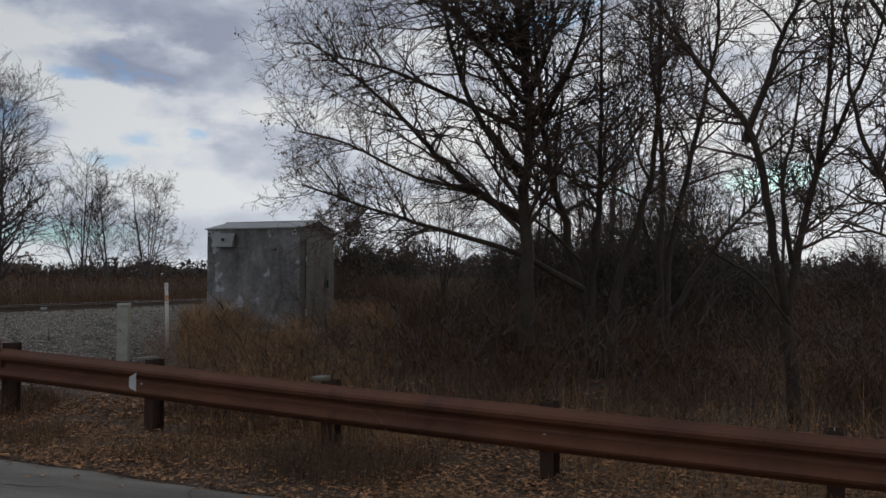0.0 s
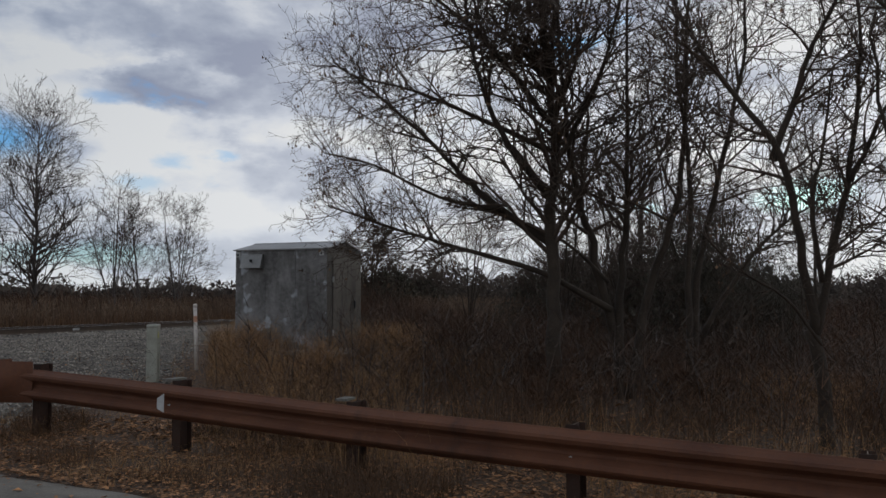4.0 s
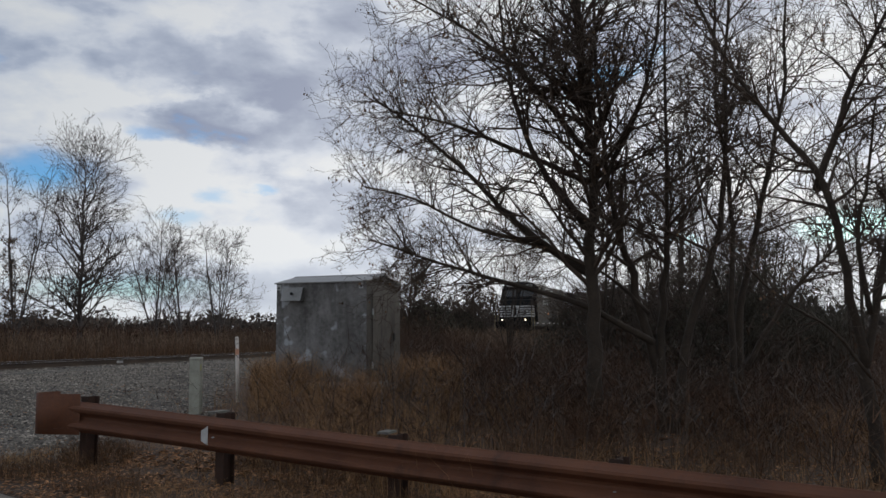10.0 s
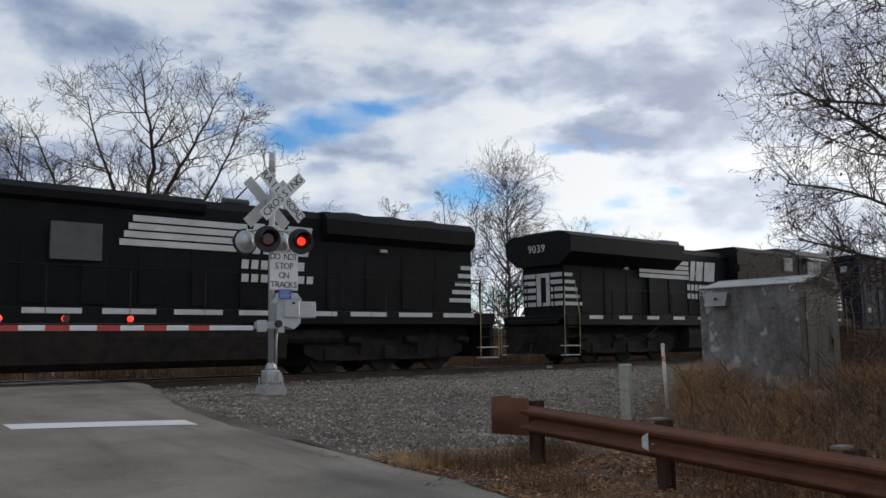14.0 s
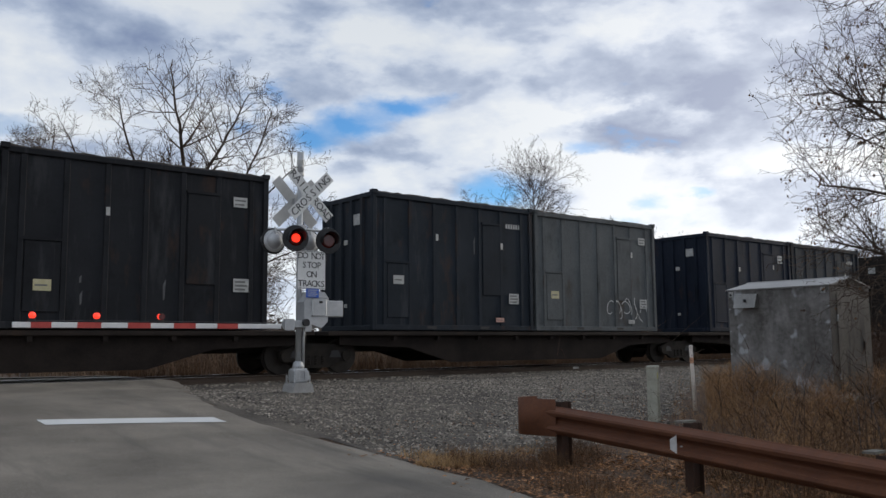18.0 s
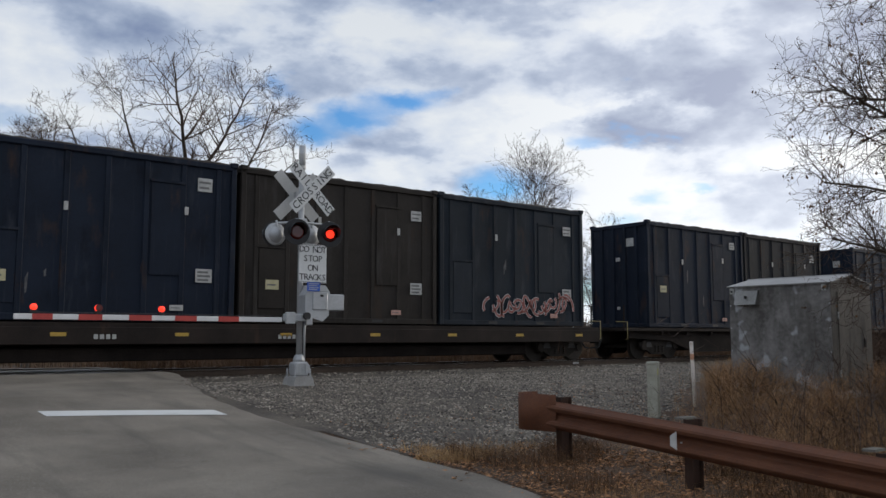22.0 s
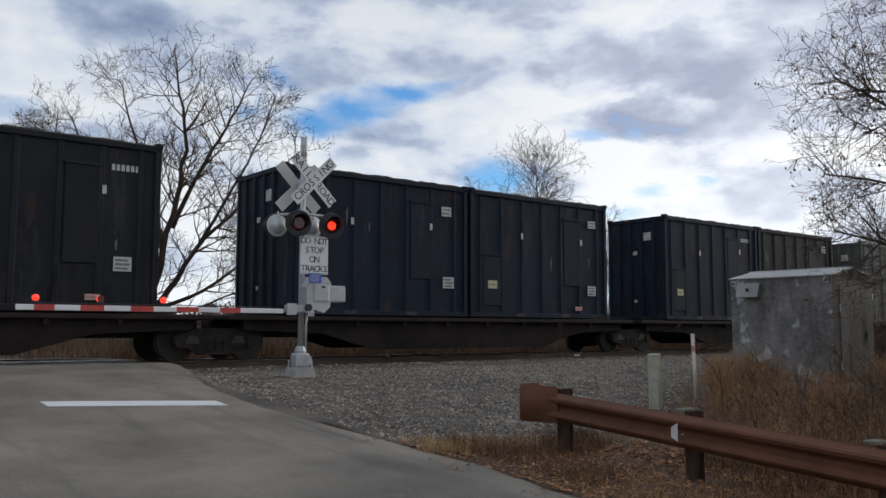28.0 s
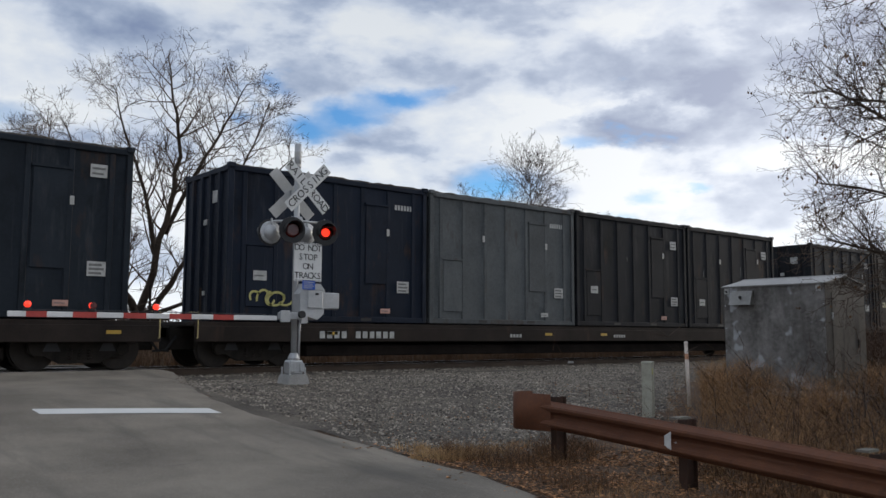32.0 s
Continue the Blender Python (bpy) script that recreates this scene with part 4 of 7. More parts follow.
WHEEL_ME = Geo().turn([(-0.07, 0.10), (-0.07, 0.40), (-0.065, 0.455), (0.03, 0.46), (0.035, 0.485), (0.065, 0.485), (0.065, 0.40), (0.03, 0.36), (0.02, 0.12), (0.02, 0.0)], (0, 0, 0), "y", 24).mesh("wheel", WHEEL)
AXLE_ME = Geo().disc((0, 0, 0), 0.075, 1.6, "y", 10).mesh("axle", WHEEL)
SPRING_ME = Geo().turn([(0, 0.05), (0.03, 0.07), (0.06, 0.05), (0.09, 0.07), (0.12, 0.05), (0.15, 0.07), (0.18, 0.05), (0.21, 0.07), (0.24, 0.05)], (0, 0, 0), "z", 8).mesh("spring", GRIME)


def freight_truck(parent, x):
    """A two-axle truck under a freight car: cast side frames with a spring nest, bolster, four wheels."""
    t = part("truck", Geo().box(-0.18, -0.95, 0.42, 0.18, 0.95, 0.66, 0.04), GRIME, parent)
    t.matrix_basis = pose(x, 0, 0)
    for s in (-1, 1):
        y = s * 0.99
        g = Geo()
        g.prism([(-1.05, 0.40), (-0.92, 0.30), (-0.72, 0.32), (-0.42, 0.16), (0.42, 0.16), (0.72, 0.32), (0.92, 0.30), (1.05, 0.40), (1.05, 0.58), (0.90, 0.64), (0.45, 0.78), (-0.45, 0.78), (-0.90, 0.64), (-1.05, 0.58)], y - 0.06, y + 0.06, "y")
        part("side_frame", g, GRIME, t)
        # black blocks in place of openings: the windows' shade as plain colour
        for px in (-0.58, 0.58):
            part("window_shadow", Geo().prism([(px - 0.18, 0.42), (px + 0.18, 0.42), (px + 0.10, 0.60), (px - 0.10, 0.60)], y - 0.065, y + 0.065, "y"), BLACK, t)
        for k in (-0.2, 0.0, 0.2):
            sp = part("spring", SPRING_ME, GRIME, t)
            sp.matrix_basis = pose(k, y + s * 0.03, 0.24)
        for k in (-0.9, 0.9):
            part("bearing", Geo().disc((k, y + s * 0.06, 0.46), 0.13, 0.10, "y", 12), GRIME, t)
    for k in (-0.9, 0.9):
        for s in (-1, 1):
            w = part("wheel", WHEEL_ME, WHEEL, t)
            w.matrix_basis = pose(k, s * 0.7525, 0.46, 0, 0, 0 if s < 0 else 180)
        a = part("axle", AXLE_ME, WHEEL, t)
        a.matrix_basis = pose(k, 0, 0.46)


def label_plate(parent, x, z, w, h, mat, lines=2, y=-1.335):
    p = part("label_plate", Geo().box(x - w / 2, y - 0.004, z - h / 2, x + w / 2, y, z + h / 2), mat, parent)
    for i in range(lines):
        zz = z + h * (0.5 - (i + 0.75) / (lines + 0.5))
        part("print_bar", Geo().box(x - w * 0.40, y - 0.006, zz - h * 0.10, x + w * (0.40 - 0.12 * ((i + lines) % 2)), y - 0.0042, zz + h * 0.06), LABEL_INK, p)
    return p


RIB = {}


def container(u, c, seed, mark=""):
    """A tall ribbed waste container: near and far walls, ribs, rails, door, labels. Its origin is its centre on the deck."""
    rr = random.Random(seed)
    label = PAINT_WORDS[c] + " ribbed steel waste container on a flat car"
    if mark:
        label = PAINT_WORDS[c] + " ribbed steel waste container with " + mark + " graffiti"
    top = thing("waste_container", pose(u, YC, 1.13), label, "container", "containers on the train")
    m = PAINT[c]
    key = c
    L, W, H = 3.03, 1.28, 3.80
    if key not in RIB:
        g = Geo()
        g.box(-L + 0.03, -W, 0.12, L - 0.03, W, H - 0.14)
        RIB[key] = dict(
            body=g.mesh("body", m),
            rib=Geo().prism([(-0.08, 0.01), (0.08, 0.01), (0.05, -0.035), (-0.05, -0.035)], 0.14, H - 0.12, "z").mesh("rib", m),
            end_rib=Geo().prism([(0.0, -0.08), (0.0, 0.08), (-0.07, 0.055), (-0.07, -0.055)], 0.14, H - 0.12, "z").mesh("end_rib", m),
            top_rail=Geo().box(-L, -0.06, H - 0.14, L, 0.05, H, 0.02).mesh("top_rail", m),
            ledge=Geo().tube([(-L + 0.08 + (2 * L - 0.16) * i / 30, rr.uniform(-0.03, 0.03), rr.uniform(-0.012, 0.02)) for i in range(31)], [rr.uniform(0.022, 0.045) for i in range(31)], 6).mesh("tarp_edge", DUSTY),
            bottom_rail=Geo().box(-L, -0.05, 0.0, L, 0.06, 0.15, 0.015).mesh("bottom_rail", m),
            end_beam=Geo().box(-0.06, -W, 0.0, 0.05, W, 0.14, 0.015).mesh("end_beam", m),
            post=Geo().box(-0.07, -0.06, 0.0, 0.07, 0.06, H + 0.015, 0.015).mesh("corner_post", m),
            casting=Geo().box(-0.09, -0.09, -0.06, 0.09, 0.09, 0.06, 0.012).mesh("corner_casting", m),
            pocket=Geo().box(-0.17, -0.003, -0.035, 0.17, 0.0, 0.045).mesh("fork_pocket", BLACK),
            stencil=Geo().box(-0.036, -0.002, -0.07, 0.036, 0.0, 0.07).mesh("number_bar", LABEL),
            door=Geo().box(-0.38, -0.03, 0.0, 0.38, 0.0, 2.15, 0.012).mesh("door", m),
            cover=Geo().box(-L + 0.1, -W + 0.03, 0, L - 0.1, W - 0.03, 0.06, 0.03).mesh("cover", FLAT),
        )
    k = RIB[key]

    def put(name, me, mat):
        ob = part(name, me, m, top)
        ob.matrix_basis = mat
        return ob

    put("body", k["body"], pose(0, 0, 0))
    for i in range(7):
        put("rib", k["rib"], pose(-L + 0.43 + i * 0.865, -W, 0))
    for x, r in ((-L + 0.03, 0), (L - 0.03, 180)):
        for y in (-0.80, -0.27, 0.27, 0.80):
            put("end_rib", k["end_rib"], pose(x, y, 0, 0, 0, r))
        put("end_beam", k["end_beam"], pose(x, 0, 0, 0, 0, r))
        put("end_beam", k["end_beam"], pose(x, 0, H - 0.14, 0, 0, r))
    for y in (-W, W):
        put("top_rail", k["top_rail"], pose(0, y, 0))
        put("bottom_rail", k["bottom_rail"], pose(0, y, 0))
        put("tarp_edge", k["ledge"], pose(0, y, H))
        for x in (-L + 0.06, L - 0.06):
            put("corner_post", k["post"], pose(x, y + math.copysign(0.0, y), 0))
            put("corner_casting", k["casting"], pose(x, y, H))
    for x in (-1.0, 1.0):
        ob = put("fork_pocket", k["pocket"], pose(x, -W - 0.052, 0.075))
    put("cover", k["cover"], pose(0, 0, H - 0.06))
    if rr.random() < 0.85:
        d = put("door", k["door"], pose(1.35, -W - 0.002, 1.05))
        part("door_rail", Geo().box(-0.42, -0.06, 2.15, 0.42, 0.0, 2.21), m, d)
    hatch = part("hatch", Geo().box(-2.52, -W - 0.03, 0.35, -1.80, -W, 1.85, 0.012), m, top)
    part("hatch_bar", Geo().box(-2.60, -W - 0.05, 1.86, -1.75, -W, 1.92), m, hatch)
    yy = -W - 0.052
    if rr.random() < 0.45:
        for i in range(6):
            put("number_bar", k["stencil"], pose(1.98 + 0.105 * i, -W - 0.004, 3.22))
    else:
        label_plate(top, 2.28 + rr.uniform(-.04, .04), 3.15 + rr.uniform(-.2, .1), 0.36, 0.28 + rr.uniform(-.06, .06), LABEL, 2, yy + 0.02)
    for i in range(rr.randint(1, 4)):
        # scraped streaks down to bare primer
        x, z, h = rr.uniform(-2.6, 2.6), rr.uniform(0.5, 2.6), rr.uniform(0.15, 0.6)
        part("scrape", Geo().add([(x, -W - 0.003, z), (x + 0.035, -W - 0.003, z + 0.1 * h), (x + 0.03 + 0.05 * h, -W - 0.003, z + h), (x - 0.012, -W - 0.003, z + 0.7 * h)], [(0, 1, 2, 3)]), SCRAPE, top, "pale scraped streak")
    label_plate(top, 2.28 + rr.uniform(-.06, .06), 0.98 + rr.uniform(-.1, .15), 0.40, 0.32, LABEL, 3, yy + 0.02)
    if rr.random() < 0.8:
        label_plate(top, 1.62, 0.32, 0.32, 0.13, rr.choice((LABEL_RED, LABEL, LABEL_RED)), 1, yy)
    if rr.random() < 0.8:
        label_plate(top, -2.15, 1.1 + rr.uniform(-.2, .3), 0.36, 0.24, rr.choice((LABEL, LABEL_Y, LABEL_Y)), 1, yy + 0.018)
    for x, z in ((-0.9, 2.55), (1.72, 2.6)):
        if rr.random() < 0.85:
            label_plate(top, x + rr.uniform(-.1, .1), z + rr.uniform(-.15, .15), 0.09, 0.19, LABEL, 0, yy)
    # the end wall's small plates
    for y, z, w, h in ((-0.53, 3.1, 0.34, 0.30), (0.05, 2.5, 0.18, 0.14), (0.05, 0.7, 0.12, 0.10)):
        p = part("label_plate", Geo().box(-L - 0.0, y - w / 2, z - h / 2, -L + 0.024, y + w / 2, z + h / 2), LABEL, top)
    if mark:
        spray(top, mark, rr, yy - 0.004)
    MOVERS.append((top, u, 1.13, 0))
    return top


def spray(top, mark, rr, y):
    """Illegible sprayed loops: overlapping arcs and slashes, an outline over a paler fill."""
    x0, x1, h, n = {"white": (0.0, 2.2, 0.85, 12), "yellow": (-2.3, -1.4, 0.45, 6), "red": (-1.2, 2.4, 0.75, 20), "pale": (0.4, 2.4, 0.9, 8)}[mark]
    sets = {"red": ((SPRAY_W, 0.050, 0.0), (SPRAY_R, 0.034, 0.003)), "white": ((SPRAY_W, 0.022, 0.0),), "yellow": ((SPRAY_Y, 0.028, 0.0),), "pale": ((SPRAY_W, 0.014, 0.0),)}[mark]
    for i in range(n):
        cx, cz = x0 + (x1 - x0) * (i + 0.5) / n + rr.uniform(-0.1, 0.1), 0.30 + h * rr.uniform(0.35, 0.65)
        ra, rb = rr.uniform(0.10, 0.24), h * rr.uniform(0.22, 0.48)
        a0, span, tilt = rr.uniform(0, 6.28), rr.uniform(2.2, 5.4), rr.uniform(-0.5, 0.5)
        line = [(cx + ra * math.cos(a0 + span * k / 14) + tilt * rb * math.sin(a0 + span * k / 14), cz + rb * math.sin(a0 + span * k / 14)) for k in range(15)]
        for mat, th, lift in sets:
            g, vs = Geo(), []
            for k in range(15):
                (ax, az), (bx, bz) = line[max(k - 1, 0)], line[min(k + 1, 14)]
                d = Vector((bx - ax, bz - az)).normalized() * th
                vs += [(line[k][0] - d.y, y - lift, line[k][1] + d.x), (line[k][0] + d.y, y - lift, line[k][1] - d.x)]
            g.add(vs, [(2 * k, 2 * k + 1, 2 * k + 3, 2 * k + 2) for k in range(14)])
            part("paint_stroke", g, mat, top, mark + " sprayed stroke")


def flat_car(u0, u1, name, label, fish, left_truck, right_truck, seed, tags=()):
    """A flat car from u0 to u1 (its containers' ends); fish: a deep-bellied platform of an articulated set."""
    rr = random.Random(seed)
    L = (u1 - u0) / 2
    mid = (u0 + u1) / 2
    top = thing(name, pose(mid, YC, 0), label, "flat car", "freight cars")
    ext = 0.75 if not fish else 1.35
    part("deck", Geo().box(-L - ext, -1.32, 0.98, L + ext, 1.32, 1.10, 0.02), FLAT, top)
    if fish:
        ring = [(-L - 0.9, 0.98), (-L - 0.9, 0.74), (-L + 1.3, 0.66), (-L + 2.9, 0.22), (L - 2.9, 0.22), (L - 1.3, 0.66), (L + 0.9, 0.74), (L + 0.9, 0.98)]
        for y in (-1.16, 1.10):
            part("fishbelly_sill", Geo().prism(ring, y, y + 0.06, "y"), BELLY, top)
        part("centre_sill", Geo().box(-L - 1.4, -0.25, 0.55, L + 1.4, 0.25, 0.98, 0.02), GRIME, top)
        for i in range(8):
            x = -L + 0.8 + i * (2 * L - 1.6) / 7
            part("outrigger", Geo().box(x - 0.05, -1.30, 0.86, x + 0.05, 1.30, 0.98), BELLY, top)
    else:
        for s in (-1, 1):
            part("side_sill", Geo().box(-L - ext, s * 1.34 - 0.03, 0.62, L + ext, s * 1.34 + 0.03, 1.0, 0.015), FLAT, top)
        part("centre_sill", Geo().box(-L - ext - 0.2, -0.35, 0.42, L + ext + 0.2, 0.35, 0.98, 0.02), GRIME, top)
        for i in range(10):
            x = -L + 0.3 + i * (2 * L - 0.6) / 9
            if rr.random() < 0.75:
                part("reflector_strip", Geo().box(x - 0.16, -1.376, 0.80, x + 0.16, -1.371, 0.88), STRIP, top, "worn yellow reflective strip")
        for k in range(11):
            if k != 4:
                part("stencil_bar", Geo().box(-L + 2.6 + k * 0.22, -1.376, 0.71, -L + 2.75 + k * 0.22, -1.371, 0.89), LABEL, top, "white stencilled mark")
        for i in range(2):
            x = -L + 9.0 + i * 4.4 + rr.uniform(0, 0.8)
            for k in range(4 + i):
                part("stencil_bar", Geo().box(x + k * 0.13, -1.376, 0.74, x + k * 0.13 + 0.085, -1.371, 0.84), LABEL, top, "white stencilled mark")
        for x0, x1, mat, n in tags:
            for i in range(n):
                cx, w = x0 - mid + (x1 - x0) * (i + 0.5) / n, (x1 - x0) / n
                line = [(cx + rr.uniform(-0.6, 0.6) * w, 0.72 + 0.24 * rr.random()) for _ in range(5)]
                g = Geo()
                for (ax, az), (bx, bz) in zip(line, line[1:]):
                    d = Vector((bx - ax, bz - az)).normalized() * 0.012
                    g.add([(ax - d.y, -1.376, az + d.x), (ax + d.y, -1.376, az - d.x), (bx + d.y, -1.376, bz - d.x), (bx - d.y, -1.376, bz + d.x)], [(0, 1, 2, 3)])
                part("paint_stroke", g, mat, top, "sprayed stroke on the side sill")
        part("underframe", Geo().box(-L + 2.4, -1.05, 0.24, L - 2.4, 1.05, 0.54, 0.03), BELLY, top)
    for s, has in ((-1, left_truck), (1, right_truck)):
        if has:
            freight_truck(top, s * ((L + 1.55) if fish and has == 2 else (L - 0.9)))
        if not fish or has == 1:
            x = s * (L + ext)
            c = part("coupler", Geo().box(min(x, x + s * 0.65), -0.12, 0.72, max(x, x + s * 0.65), 0.12, 0.98, 0.03), GRIME, top)
            part("air_hose", Geo().tube([(x + s * 0.05, -0.35, 0.75), (x + s * 0.3, -0.40, 0.42), (x + s * 0.6, -0.3, 0.40)], 0.03, 6), RUBBER, c)
            part("brake_stand", Geo().tube([(x - s * 0.2, -1.15, 1.1), (x - s * 0.2, -1.15, 1.9)], 0.03, 6), FLAT, top)
            part("grab_iron", Geo().tube([(x - s * 0.05, -1.33, 0.7), (x - s * 0.05, -1.42, 0.72), (x - s * 0.05, -1.42, 1.3), (x - s * 0.05, -0.9, 1.32)], 0.016, 5), YELLOW, top)
    MOVERS.append((top, mid, 0, 0))
    return top


def loco(u, number, turned, emd):
    """A black six-axle freight locomotive. Its front is towards -x before it is turned."""
    top = thing("locomotive", pose(u, YC, 0), "black six-axle diesel locomotive with white stripes, numbered " + number, "locomotive", "locomotives")
    P = lambda name, geo, mat, parent=top, label="", smooth=False: part(name, geo, mat, parent, label, smooth)
    P("frame", Geo().box(-10.5, -1.5, 1.30, 10.5, 1.5, 1.66, 0.02), LOCO)
    P("fuel_tank", Geo().prism([(-1.35, 0.45), (-1.05, 0.28), (1.05, 0.28), (1.35, 0.45), (1.40, 1.0), (1.30, 1.28), (-1.30, 1.28), (-1.40, 1.0)], -3.4, 3.3, "x"), GRIME)
    P("underframe", Geo().box(-9.9, -0.85, 0.78, 9.9, 0.85, 1.31), GRIME)
    for k in (-8.65, -6.7, -4.75, 4.75, 6.7, 8.65):
        P("traction_motor", Geo().box(k - 0.75, -0.62, 0.20, k + 0.75, 0.62, 0.85, 0.05), GRIME)
    P("air_tank", Geo().tube([(3.3, -1.1, 1.0), (5.0, -1.1, 1.0)], 0.22, 12), GRIME)
    # sill dashes
    for s in (-1, 1):
        n = 12
        for i in range(n):
            x = -8.9 + i * 17.9 / (n - 1)
            P("sill_dash", Geo().box(x - (0.60 if emd else 0.36), s * 1.507 - 0.004, 1.52, x + (0.60 if emd else 0.36), s * 1.507 + 0.004, 1.64), LOCO_WHITE)
    # hoods
    P("long_hood", Geo().prism([(-0.95, 1.56), (0.95, 1.56), (0.98, 4.15), (0.80, 4.36), (-0.80, 4.36), (-0.98, 4.15)], -4.6, 10.0, "x"), LOCO)
    if not emd:
        P("blower_cabinet", Geo().prism([(-1.48, 2.0), (1.48, 2.0), (1.50, 4.45), (1.25, 4.62), (-1.25, 4.62), (-1.50, 4.45)], -5.0, 0.1, "x"), LOCO)
        P("radiator", Geo().prism([(-1.0, 3.40), (1.0, 3.40), (1.54, 3.80), (1.56, 4.36), (1.2, 4.52), (-1.2, 4.52), (-1.56, 4.36), (-1.54, 3.80)], 3.7, 10.25, "x"), LOCO)
        P("engine_side", Geo().box(0.1, -1.02, 1.56, 5.2, 1.02, 3.9), LOCO)
        P("exhaust_box", Geo().box(2.3, -0.45, 4.30, 3.5, 0.45, 4.74, 0.04), LOCO_ROOF)
        P("horn", Geo().tube([(0.9, -0.35, 4.35), (0.9, -0.35, 4.66), (1.4, -0.35, 4.66)], 0.09, 8), LOCO_ROOF)
        P("roof_ridge", Geo().box(4.2, -0.9, 4.51, 10.1, 0.9, 4.60, 0.03), LOCO_ROOF)
    else:
        P("brake_flare", Geo().prism([(-0.97, 3.95), (0.97, 3.95), (1.12, 4.05), (1.14, 4.22), (0.95, 4.38), (-0.95, 4.38), (-1.14, 4.22), (-1.12, 4.05)], -4.3, 1.2, "x"), LOCO)
        P("radiator", Geo().prism([(-0.97, 3.55), (0.97, 3.55), (1.20, 3.75), (1.22, 4.15), (1.0, 4.37), (-1.0, 4.37), (-1.22, 4.15), (-1.20, 3.75)], 4.6, 10.0, "x"), LOCO)
        for x in (5.9, 7.3, 8.7):
            P("cooling_fan", Geo().turn([(0, 0.62), (0.10, 0.62), (0.14, 0.55), (0.10, 0.5), (0.10, 0.0)], (x, 0, 4.36), "z", 20), LOCO_ROOF)
        P("horn", Geo().tube([(2.0, -0.35, 4.25), (2.0, -0.35, 4.5), (2.7, -0.35, 4.5)], 0.09, 8), LOCO_ROOF)
        P("exhaust_box", Geo().box(2.8, -0.3, 4.2, 3.6, 0.3, 4.45, 0.03), LOCO_ROOF)
        P("side_vent_panel", Geo().box(-2.35, -1.05, 2.72, -1.25, 1.05, 3.55), VENT_GREY)
    # hood doors and handrails
    for s in (-1, 1):
        for i in range(11):
            x = -4.2 + i * 1.28
            if emd or x > 0.3:
                P("hood_door", Geo().box(x - 0.02, s * (1.03 if not emd and x < 5 else 0.965) - 0.012, 1.75, x + 0.52, s * (1.03 if not emd and x < 5 else 0.965) + 0.012, 3.3, 0.008), LOCO)
        P("hand_rail", Geo().tube([(-4.4, s * 1.5, 2.55), (9.9, s * 1.5, 2.55)], 0.017, 5), LOCO)
        for i in range(9):
            x = -4.3 + i * 1.77
            P("stanchion", Geo().tube([(x, s * 1.5, 1.5), (x, s * 1.5, 2.56)], 0.016, 5), LOCO)
        for x in (2.0, 6.5):
            P("step_plate", Geo().box(x, s * 1.0 - 0.06, 3.36, x + 0.22, s * 1.0 + 0.06, 3.44), LABEL, label="small pale plate")
    # cab, nose
    P("cab", Geo().prism([(-8.35, 1.56), (-4.95, 1.56), (-4.95, 4.52), (-8.0, 4.52), (-8.25, 4.28), (-8.7, 3.42)], -1.52, 1.52, "y"), LOCO)
    P("cab_roof", Geo().prism([(-1.52, 4.49), (1.52, 4.49), (1.15, 4.78), (0.6, 4.90), (-0.6, 4.90), (-1.15, 4.78)], -8.25, -4.75, "x"), CAB_ROOF if emd else LOCO_ROOF, label="weathered grey cab roof")
    P("roof_box", Geo().box(-7.4, -0.4, 4.88, -6.6, 0.4, 5.0, 0.03), LOCO_ROOF)
    P("nose", Geo().prism([(-10.1, 1.56), (-8.4, 1.56), (-8.6, 3.56), (-9.75, 3.38), (-10.0, 3.05)], -1.30, 1.30, "y"), LOCO)
    for s in (-1, 1):
        w = P("side_window", Geo().box(-7.0, s * 1.528 - 0.012, 3.64, -5.65, s * 1.528 + 0.012, 4.34, 0.01), LOCO if emd else CAB_ROOF, label="cab window in a narrow frame")
        part("pane", Geo().box(-6.93, s * 1.54 - 0.006, 3.71, -6.36, s * 1.54 + 0.006, 4.27), GLASS, w)
        part("pane", Geo().box(-6.29, s * 1.54 - 0.006, 3.71, -5.72, s * 1.54 + 0.006, 4.27), GLASS, w)
        if not emd:
            w = P("side_window", Geo().box(-4.35, s * 1.512 - 0.012, 3.72, -3.55, s * 1.512 + 0.012, 4.32, 0.01), CAB_ROOF, label="narrow window in a grey frame")
            part("pane", Geo().box(-4.29, s * 1.524 - 0.006, 3.78, -3.61, s * 1.524 + 0.006, 4.26), GLASS, w)
            P("grille", Geo().box(-1.5, s * 1.512 - 0.012, 3.85, -0.2, s * 1.512 + 0.012, 4.40, 0.008), LOCO)
            for i in range(4):
                P("cabinet_door", Geo().box(-3.3 + i * 0.8, s * 1.495 - 0.016, 2.15, -2.6 + i * 0.8, s * 1.495 + 0.016, 3.55, 0.01), LOCO)
                P("door_latch", Geo().box(-2.72 + i * 0.8, s * 1.517 - 0.008, 2.95, -2.66 + i * 0.8, s * 1.517 + 0.008, 3.06), CAB_ROOF)
        P("sunshade", Geo().prism([(s * 1.53, 4.40), (s * 1.80, 4.30), (s * 1.80, 4.32), (s * 1.53, 4.44)], -7.1, -5.55, "x"), CAB_ROOF)
        for i in range(5):
            z = 2.05 + i * 0.195
            P("nose_stripe", Geo().prism([(-9.9 + 0.03 * i, z), (-8.45 - 0.04 * i, z), (-8.47 - 0.04 * i, z + 0.12), (-9.88 + 0.03 * i, z + 0.12)], s * 1.305 - 0.004, s * 1.305 + 0.004, "y"), LOCO_WHITE)
        for i in range(5):
            z = 2.0 + i * 0.25
